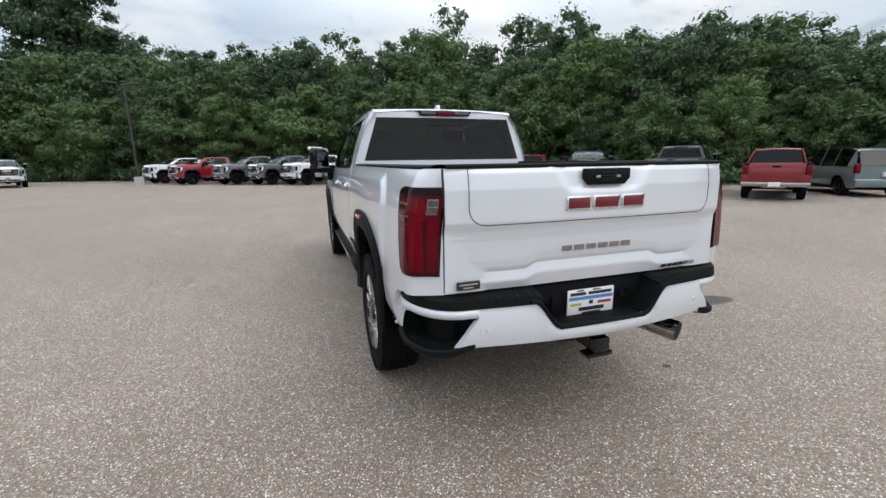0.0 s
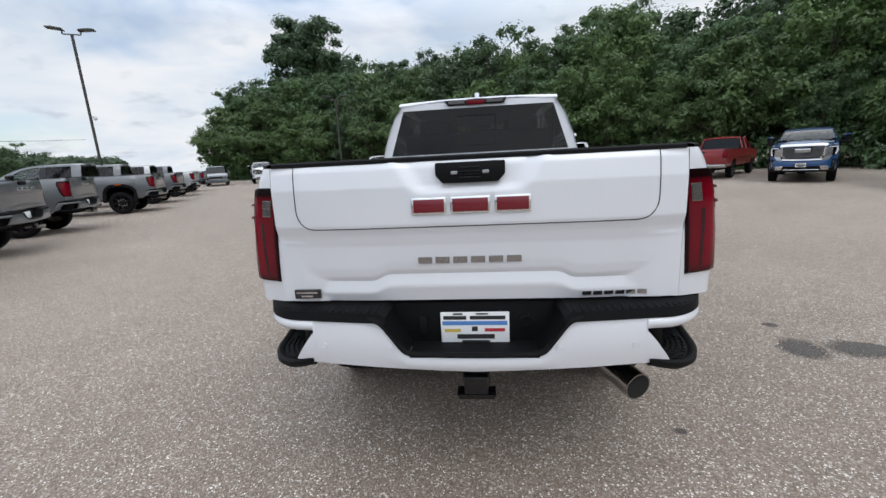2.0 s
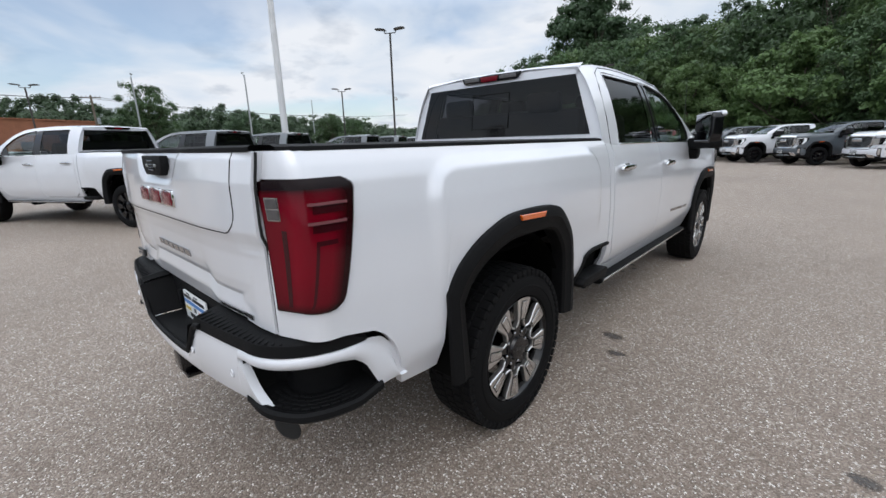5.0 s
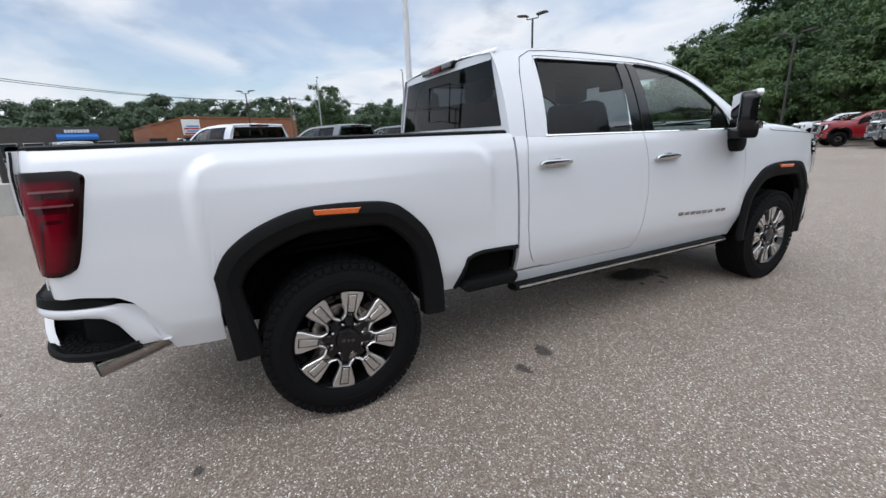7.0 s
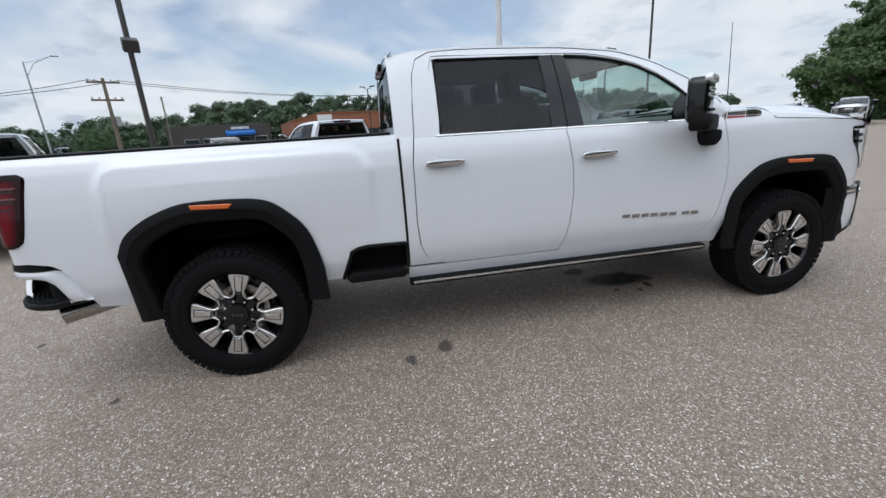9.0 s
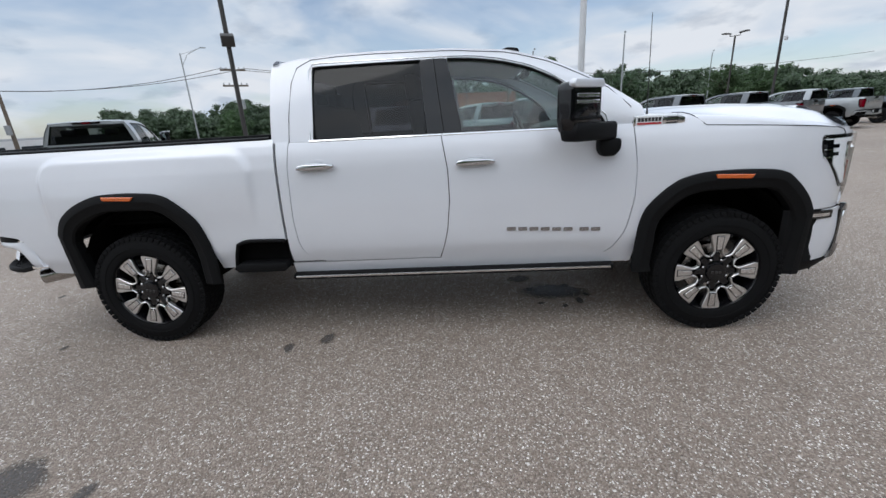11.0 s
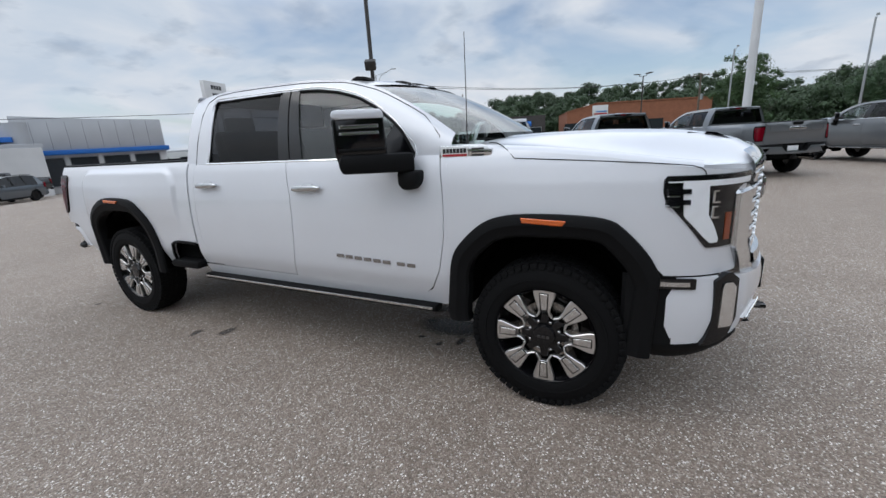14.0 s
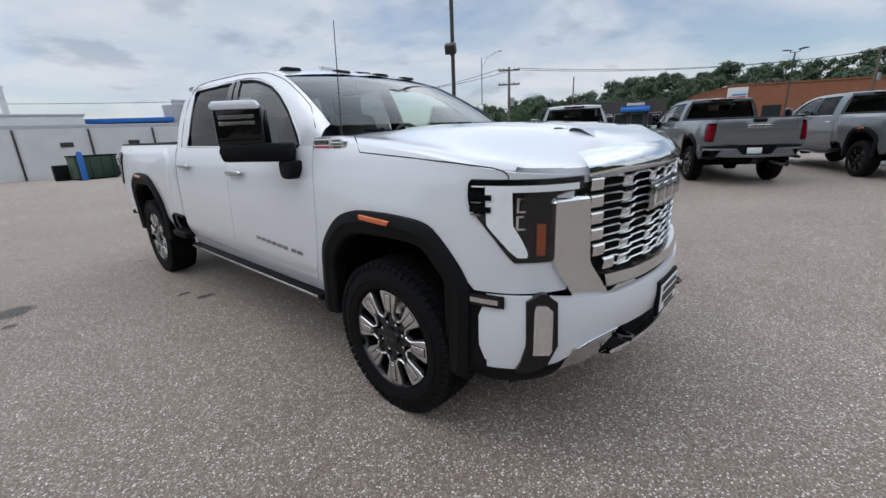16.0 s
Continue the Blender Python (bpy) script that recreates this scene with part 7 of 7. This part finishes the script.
def lot_lamp(x, y, h, turn, label, base=0.75, camera_box=True, flood=None):
    p = empty("lot_lamp", label, "light pole", "lot lights")
    p.matrix_basis = Matrix.Translation((x, y, ground_z(x, y))) @ Matrix.Rotation(turn, 4, "Z")
    part("pole", tube([(0, 0, base), (0, 0, h)], 0.075, 8), M["pole_dark"], p)
    part("concrete_base", spin([(-0.05, 0.31), (base, 0.31), (base + 0.02, 0.28), (base + 0.02, 0.001)], 24, "z"), M["concrete"], p, "round concrete base")
    for s in (1, -1):
        part("arm", tube([(0, 0, h), (s * 0.40, 0, h), (s * 0.42, 0, h + 0.02), (s * 0.42, 0, h + 0.24)], 0.035, 6), M["pole_dark"], p)
        part("lamp_head", moved(prism([(-0.40, -0.03), (0.40, -0.05), (0.40, 0.01), (0.12, 0.07), (-0.34, 0.06)], 0.44, "y", -0.22, 0.015, 1), Matrix.Translation((s * 0.70, 0, h + 0.26)) @ Matrix.Rotation(-s * 0.14, 4, "Y") @ Matrix.Rotation(0 if s > 0 else math.pi, 4, "Z")), M["pole_dark"], p)
    if flood:
        part("flood_bracket", box(0.0, -0.03, flood - 0.03, 0.32, 0.03, flood + 0.03, 0.01), M["pole_dark"], p)
        part("flood_lamp", moved(box(-0.16, -0.20, -0.17, 0.16, 0.20, 0.17, 0.03), Matrix.Translation((0.38, 0, flood + 0.22)) @ Matrix.Rotation(0.45, 4, "Y")), M["pole_dark"], p)
    if camera_box:
        part("camera_dome", moved(spin([(0, 0.001), (0.03, 0.08), (0.12, 0.11), (0.20, 0.09), (0.22, 0.001)], 14, "z"), Matrix.Translation((0.22, 0, h * 0.5))), M["pole_white"], p)
        part("camera_arm", box(-0.02, -0.03, h * 0.5 + 0.20, 0.26, 0.03, h * 0.5 + 0.26, 0.01), M["pole_white"], p)


def street_light(x, y, h, turn):
    p = empty("street_light", "slim galvanised street light with a long curved arm", "street light", "street lights")
    p.matrix_basis = Matrix.Translation((x, y, 0)) @ Matrix.Rotation(turn, 4, "Z")
    part("pole", tube([(0, 0, 0), (0, 0, h * 0.94)], [0.11, 0.07], 8), M["galv"], p)
    part("arm", tube([(0, 0, h * 0.82), (0.8, 0, h * 0.93), (2.4, 0, h)], [0.04, 0.04, 0.03], 6), M["galv"], p)
    part("arm_brace", tube([(0, 0, h * 0.93), (1.1, 0, h * 0.955), (2.4, 0, h)], 0.025, 6), M["galv"], p)
    part("lamp_head", box(2.3, -0.12, h - 0.06, 3.0, 0.12, h + 0.06, 0.04), M["galv"], p)


def utility_pole(x, y, h, turn, arms=2):
    p = empty("utility_pole", "weathered wooden utility pole with crossarms", "utility pole", "utility poles")
    p.matrix_basis = Matrix.Translation((x, y, 0)) @ Matrix.Rotation(turn, 4, "Z")
    part("pole", tube([(0, 0, -0.2), (0, 0, h)], [0.17, 0.11], 10), M["wood_pole"], p)
    for i in range(arms):
        z = h - 0.3 - 1.3 * i
        part("crossarm", box(-1.05, -0.06, z - 0.07, 1.05, 0.06, z + 0.07, 0.01), M["wood_pole"], p)
        for k in (-0.95, -0.5, 0.5, 0.95):
            part("insulator", moved(spin([(0, 0.05), (0.08, 0.06), (0.16, 0.04), (0.2, 0.001)], 8, "z"), Matrix.Translation((k, 0, z + 0.07))), M["galv"], p)
    part("transformer", moved(spin([(0, 0.001), (0.02, 0.2), (0.75, 0.2), (0.8, 0.001)], 12, "z"), Matrix.Translation((0.32, 0, h - 3.6))), M["galv"], p)


def wire(a, b, sag):
    a, b = Vector(a), Vector(b)
    pts = [a.lerp(b, t) - Vector((0, 0, 4 * sag * t * (1 - t))) for t in lin(0, 1, 14)]
    tagged(part("overhead_wire", tube(pts, 0.022, 4), M["cable"]), "thin black overhead wire between poles", "wire", "overhead wires")


flag_pole(-15.1, 7.2)
lot_lamp(-22.9, 20.2, 9.3, 0.55, "dark double-headed lot lamp behind the truck row")
lot_lamp(-11.0, -5.4, 9.6, 0.5, "dark lot lamp with a floodlight on a concrete base", flood=4.15, camera_box=False)
lot_lamp(-12.6, 33.2, 6.8, 0.2, "slim dark lot lamp standing before the woods", base=0.6, camera_box=False)
lot_lamp(-56.0, 2.5, 7.6, 1.2, "dark double-headed lot lamp by the road", camera_box=False)
lot_lamp(-40.0, 27.5, 7.4, 0.8, "dark lot lamp at the far side of the lot", camera_box=False)
for az, d, h, turn in ((-68, 55, 10.2, 2.8), (-79, 62, 10.4, 2.9), (-122, 62, 12.0, 2.2), (-60, 85, 10, 2.6), (-178, 75, 9.5, 0.3)):
    a = radians(az)
    street_light(2.0 + d * math.sin(a), d * math.cos(a), h, turn)
utility_pole(-35.0, -18.2, 7.1, 2.2)
utility_pole(-82.0, -33.0, 10.6, 0.5, 1)
utility_pole(-70.0, 9.5, 8.6, 1.2, 1)
utility_pole(-29.3, -34.7, 5.9, 0.3, 0)
for k in (-0.95, 0.95):
    wire((-35 - k * 0.59, -18.2 + k * 0.81, 6.95), (-70 + k * 0.3, 9.5 + k * 0.9, 8.3), 0.9)
    wire((-35 - k * 0.59, -18.2 + k * 0.81, 6.95), (-29.3 + 0.2 * k, -34.7, 5.7), 0.6)
    wire((-70 + k * 0.3, 9.5 + k * 0.9, 8.3), (-75 + k * 0.3, 70, 8.3), 1.2)
wire((-29.3, -34.7, 5.7), (30, -62, 6.6), 1.0)


# ---------------------------------------------------------------- buildings
def wall_frame(x0, y0, x1, y1):
    """Pose with x along the front of a building, y behind it."""
    a = math.atan2(y1 - y0, x1 - x0)
    return Matrix.Translation((x0, y0, 0)) @ Matrix.Rotation(a, 4, "Z"), math.hypot(x1 - x0, y1 - y0)


def block(name, label, p0, p1, depth, z0, z1, mat, coping=None):
    b = empty(name, label, "building")
    m, w = wall_frame(*p0, *p1)
    b.matrix_basis = m
    part("wall", box(0, 0, z0, w, depth, z1, 0.02, 1), mat, b)
    part("roof", box(-0.15, -0.15, z1 + 0.004, w + 0.15, depth, z1 + 0.30, 0.03, 1), coping or mat, b)
    return b, w


# dark brick store with a blue awning
store, w = block("brick_store", "dark brick store with a blue awning", (-87.8, -16.8), (-82.5, -33.8), -14, -0.3, 5.1, M["brick_dark"])
part("awning", prism([(0.0, 4.35), (1.3, 3.85), (1.3, 3.3), (0.0, 3.3)], 5.2, "x", 2.9, 0.02), M["blue_panel"], store, "blue metal awning")
for i in range(8):
    part("sign_bar", box(3.9 + 0.40 * i, 0.0, 4.45, 4.22 + 0.40 * i, 0.12, 4.95, 0.02, 1), M["white_wall"], store, "white sign bar")
for i in range(5):
    wn = part("window", box(0.8 + 3.0 * i, -0.02, 0.6, 3.1 + 3.0 * i, 0.06, 3.0), M["window"], store)
    part("window_frame", tube([(0.8 + 3.0 * i, 0.07, 0.6), (3.1 + 3.0 * i, 0.07, 0.6), (3.1 + 3.0 * i, 0.07, 3.0), (0.8 + 3.0 * i, 0.07, 3.0)], 0.06, 4, True), M["white_wall"], wn)
# long orange brick hall with a low-pitched roof
hall = empty("brick_hall", "long orange brick hall with a low-pitched roof", "building")
m, w = wall_frame(-92.0, 13.2, -85.0, -11.8)
hall.matrix_basis = m
part("wall", prism([(0, -0.3), (w, -0.3), (w, 5.3), (w - 5.5, 6.6), (0, 6.35)], -22, "y", 0.0), M["brick_orange"], hall)
part("coping", prism([(-0.1, 6.35), (w - 5.5, 6.6), (w + 0.1, 5.3), (w + 0.1, 5.5), (w - 5.5, 6.8), (-0.1, 6.55)], -22.3, "y", 0.15), M["brick_orange"], hall)
sg = part("wall_sign", box(18.3, 0.0, 3.6, 21.2, 0.2, 6.3, 0.03), M["white_wall"], hall, "white sign panel with dark printing")
for i in range(4):
    part("sign_bar", box(18.5, 0.19, 3.75 + 0.42 * i, 20.9 - 0.4 * (i % 2), 0.23, 4.0 + 0.42 * i, 0.01), M["print_blue" if i % 2 else "print_red"], sg)
for i in range(5):
    part("doorway", box(3 + 5.2 * i, -0.01, 0, 5.6 + 5.2 * i, 0.05, 3.2), M["window"], hall)

# dealership: white service wing and grey-clad showroom
GZ = ground_z(0, -40)
wing, w = block("service_wing", "long white service building with grey downpipes", (-12.5, -38.5), (24.0, -40.5), -18, GZ - 0.3, 2.75, M["white_wall"], M["grey_panel"])
part("upper_storey", box(w * 0.2, -17, 2.75, w, -4, 3.9, 0.03), M["white_wall"], wing)
part("upper_coping", box(w * 0.2 - 0.1, -17, 3.9, w + 0.1, -3.9, 4.05, 0.02), M["grey_panel"], wing)
for i in range(8):
    x = 3.2 + 4.4 * i
    part("downpipe", box(x, 0.0, GZ, x + 0.14, 0.12, 2.7, 0.02), M["pole_dark"], wing, "dark downpipe")
    part("wall_vent", box(x + 1.2, 0.0, 1.35, x + 2.0, 0.06, 1.7, 0.01), M["pole_dark"], wing)
part("stack", moved(spin([(3.9, 0.22), (6.2, 0.22), (6.2, 0.28), (6.35, 0.28), (6.35, 0.001)], 14, "z"), Matrix.Translation((12.0, -6, 0))), M["pole_white"], wing, "white roof stack")
show = empty("showroom", "grey-clad car showroom with blue trim", "building")
m, w = wall_frame(-21.7, -38.2, -12.6, -43.2)
show.matrix_basis = m
part("fascia", prism([(0, 2.55), (w, 2.55), (w, 5.45), (w * 0.55, 5.15), (0, 4.95)], -10, "y", 0.3, 0.05), M["grey_panel"], show, "curved grey metal fascia")
for i in range(1, 9):
    part("fascia_joint", box(w * i / 9 - 0.01, 0.299, 2.6, w * i / 9 + 0.01, 0.305, 4.9), M["gap"], show)
part("blue_band", box(-0.3, -10, 2.15, w + 0.3, 0.55, 2.55, 0.04), M["blue_panel"], show, "blue trim band")
part("wall", box(0, -10, GZ - 0.3, w, -0.1, 2.15, 0.02), M["white_wall"], show)
for i in range(4):
    wn = part("window", box(0.6 + 2.35 * i, -0.12, GZ + 0.5, 2.55 + 2.35 * i, -0.05, 1.9), M["window"], show)
    part("window_frame", tube([(0.6 + 2.35 * i, -0.04, GZ + 0.5), (2.55 + 2.35 * i, -0.04, GZ + 0.5), (2.55 + 2.35 * i, -0.04, 1.9), (0.6 + 2.35 * i, -0.04, 1.9)], 0.05, 4, True), M["grey_panel"], wn)
part("canopy", box(w, -6, 3.35, w + 7.5, 1.0, 3.75, 0.04), M["blue_panel"], show, "blue entrance canopy")
part("tower", moved(spin([(GZ, 1.0), (4.9, 1.25), (4.9, 0.001)], 28, "z"), Matrix.Translation((w - 0.2, -0.6, 0))), M["grey_panel"], show, "rounded grey entrance tower")
far, w = block("white_warehouse", "low white warehouse beyond the showroom", (-64, -52), (-34, -72), -14, -2.0, 2.1, M["white_wall"], M["grey_panel"])
for i in range(7):
    part("bay_window", box(2 + 4.6 * i, 0.0, 0.0, 5 + 4.6 * i, 0.06, 1.3), M["window"], far)

# pylon sign
py = empty("pylon_sign", "tall white dealer sign on two slanted legs", "sign")
py.matrix_basis = Matrix.Translation((-30.3, -41.3, ground_z(-30, -41.3))) @ Matrix.Rotation(radians(17), 4, "Z")
for x in (-0.5, 0.5):
    part("leg", tube([(x * 1.3, 0, 0), (x * 1.1, 0, 7.6)], 0.18, 8), M["galv"], py)
part("cabinet", box(-1.8, -0.26, 7.3, 1.8, 0.26, 10.5, 0.04), M["white_wall"], py, "white sign cabinet")
for z0, z1, wide, m in ((9.65, 10.1, 0.46, "ink"), (8.85, 9.25, 0.42, "ink"), (8.1, 8.5, 0.34, "ink"), (7.35, 7.8, 0.86, "pole_dark")):
    for i in range(4):
        for sgn in (1, -1):
            part("sign_bar", box(-1.9 * wide + wide * 0.95 * i, sgn * 0.26 - 0.01, z0, -1.9 * wide + wide * (0.95 * i + 0.8), sgn * 0.26 + 0.01, z1), M[m], py)

# dumpster, bollard, barrels
dp = empty("dumpster", "dark green steel dumpster by the service building", "dumpster")
dp.matrix_basis = Matrix.Translation((-3.15, -29.6, ground_z(0, -29.6))) @ Matrix.Rotation(0.12, 4, "Z")
part("bin", box(-1.1, -0.8, 0.1, 1.1, 0.8, 1.45, 0.03), M["green_box"], dp)
part("lid", box(-1.15, -0.85, 1.45, 1.15, 0.85, 1.53, 0.02), M["plastic"], dp)
for x in (-0.9, -0.3, 0.3, 0.9):
    part("rib", box(x - 0.05, 0.8, 0.15, x + 0.05, 0.87, 1.4, 0.01), M["green_box"], dp)
part("skid", box(-1.0, -0.7, 0.0, 1.0, 0.7, 0.1, 0.01), M["dark"], dp)
for bx, by in ((-2.35, -27.9), (-4.75, -28.4)):
    bo = part("bollard", spin([(0, 0.15), (1.62, 0.15), (1.72, 0.10), (1.75, 0.001)], 16, "z"), M["blue_panel"])
    bo.matrix_basis = Matrix.Translation((bx, by, ground_z(bx, by)))
    tagged(bo, "blue steel bollard beside the dumpster", "bollard", "bollards")
cn = part("barrier_board", prism([(-0.28, 0.0), (0.10, 0.0), (-0.05, 1.25), (-0.22, 1.25)], 0.06, "y", 0.0, 0.01), M["print_red"])
cn.matrix_basis = Matrix.Translation((-4.35, -28.2, ground_z(0, -28.2)))
tagged(cn, "leaning faded red board beside the dumpster", "board")
bb = part("trash_bin", box(-0.45, -0.4, 0, 0.45, 0.4, 1.0, 0.05), M["plastic"])
bb.matrix_basis = Matrix.Translation((-1.75, -31.4, ground_z(0, -31.4)))
tagged(bb, "black plastic bin against the service wall", "bin")


# ---------------------------------------------------------------- stains on the asphalt
def patch(name, x, y, rx, ry, turn, label, mat="wet", seed=0):
    """A thin irregular wet or oily patch."""
    g = np.random.default_rng(seed)
    n = 40
    ph = g.random(4) * 6.28
    bm = bmesh.new()
    ring = []
    for k in range(n):
        a = 2 * math.pi * k / n
        r = 1 + 0.16 * math.sin(2 * a + ph[0]) + 0.12 * math.sin(3 * a + ph[1]) + 0.08 * math.sin(7 * a + ph[2]) + 0.05 * g.normal()
        px, py_ = rx * r * math.cos(a), ry * r * math.sin(a)
        ring.append(bm.verts.new((px * math.cos(turn) - py_ * math.sin(turn), px * math.sin(turn) + py_ * math.cos(turn), 0)))
    bm.faces.new(ring)
    o = part(name, bm, M[mat])
    o.matrix_basis = Matrix.Translation((x, y, 0.0045))
    tagged(o, label, "stain", "stains on the asphalt", "structure")


M["faint"] = material("faint_stain", (0.085, 0.076, 0.070), 0.7, vary=0.25, scale=9, fine=0.4, fine_scale=110, bump=0.3, bump_scale=90)


def soaked(m):
    """The stain fades out towards its rim and between the stones."""
    nt = m.node_tree
    N, L = nt.nodes.new, nt.links.new
    tc, off, ln, rim, no, grain, mul = N("ShaderNodeTexCoord"), N("ShaderNodeVectorMath"), N("ShaderNodeVectorMath"), N("ShaderNodeMapRange"), N("ShaderNodeTexNoise"), N("ShaderNodeMapRange"), N("ShaderNodeMath")
    off.operation, ln.operation, mul.operation = "SUBTRACT", "LENGTH", "MULTIPLY"
    off.inputs[1].default_value = (0.5, 0.5, 0.5)
    flat = N("ShaderNodeVectorMath"); flat.operation = "MULTIPLY"; flat.inputs[1].default_value = (1, 1, 0)
    L(tc.outputs["Generated"], off.inputs[0]); L(off.outputs[0], flat.inputs[0]); L(flat.outputs[0], ln.inputs[0])
    L(ln.outputs["Value"], rim.inputs[0])
    rim.inputs[1].default_value, rim.inputs[2].default_value, rim.inputs[3].default_value, rim.inputs[4].default_value = 0.24, 0.50, 1.0, 0.0
    no.inputs["Scale"].default_value, no.inputs["Detail"].default_value = 70.0, 3.0
    L(tc.outputs["Object"], no.inputs["Vector"]); L(no.outputs[0], grain.inputs[0])
    grain.inputs[1].default_value, grain.inputs[2].default_value, grain.inputs[3].default_value, grain.inputs[4].default_value = 0.36, 0.56, 0.35, 1.0
    L(rim.outputs[0], mul.inputs[0]); L(grain.outputs[0], mul.inputs[1])
    L(mul.outputs[0], nt.nodes["Principled BSDF"].inputs["Alpha"])


soaked(M["wet"])
soaked(M["faint"])
patch("oil_stain", 0.99, 1.30, 0.09, 0.055, 0.2, "small faint oil spot beside the truck", "faint", seed=1)
patch("oil_stain", 1.10, 1.045, 0.07, 0.042, 0.4, "small faint oil spot beside the truck", "faint", seed=2)
patch("wet_patch", 0.24, 3.10, 0.33, 0.18, 1.2, "dark wet patch under the truck", seed=3)
patch("wet_patch", -0.08, 2.85, 0.12, 0.10, 1.2, "damp patch under the truck", "faint", seed=4)
for i, (dx, dy, r) in enumerate(((0.20, 0.22, 0.06), (-0.22, 0.16, 0.05), (0.05, 0.33, 0.045), (-0.12, -0.25, 0.06), (0.24, -0.18, 0.035), (0.32, 0.05, 0.04))):
    patch("oil_stain", 0.28 + 0.8 * dx, 3.10 + 0.8 * dy, r, r * 0.7, 0.5 * i, "splash of oil beside the dark wet patch", seed=20 + i)
patch("wet_patch", 2.28, 0.18, 0.20, 0.16, 0.3, "damp stain on the asphalt", "faint", seed=5)
patch("wet_patch", 2.64, 0.17, 0.24, 0.15, 0.1, "damp stain on the asphalt", "faint", seed=6)
patch("oil_stain", 2.32, 0.61, 0.07, 0.045, 0.1, "small dark oil spot", "faint", seed=7)
patch("oil_stain", 1.04, -0.76, 0.035, 0.03, 0.1, "small dark oil spot", "faint", seed=8)
patch("oil_stain", 0.0, -1.82, 0.05, 0.03, 0.1, "small dark oil spot", "faint", seed=9)


# ---------------------------------------------------------------- worn painted lines of the parking bays by the trees
def bay_line(x0, y0, x1, y1):
    a = math.atan2(y1 - y0, x1 - x0)
    n = math.hypot(x1 - x0, y1 - y0)
    o = part("painted_line", box(0, -0.05, 0, n, 0.05, 0.003), M["line_paint"])
    o.matrix_basis = Matrix.Translation((x0, y0, 0.003)) @ Matrix.Rotation(a, 4, "Z")
    tagged(o, "worn white painted parking line", "road marking", "painted lines", "structure")


bay_line(13.1, 8.0, 15.2, 5.0)
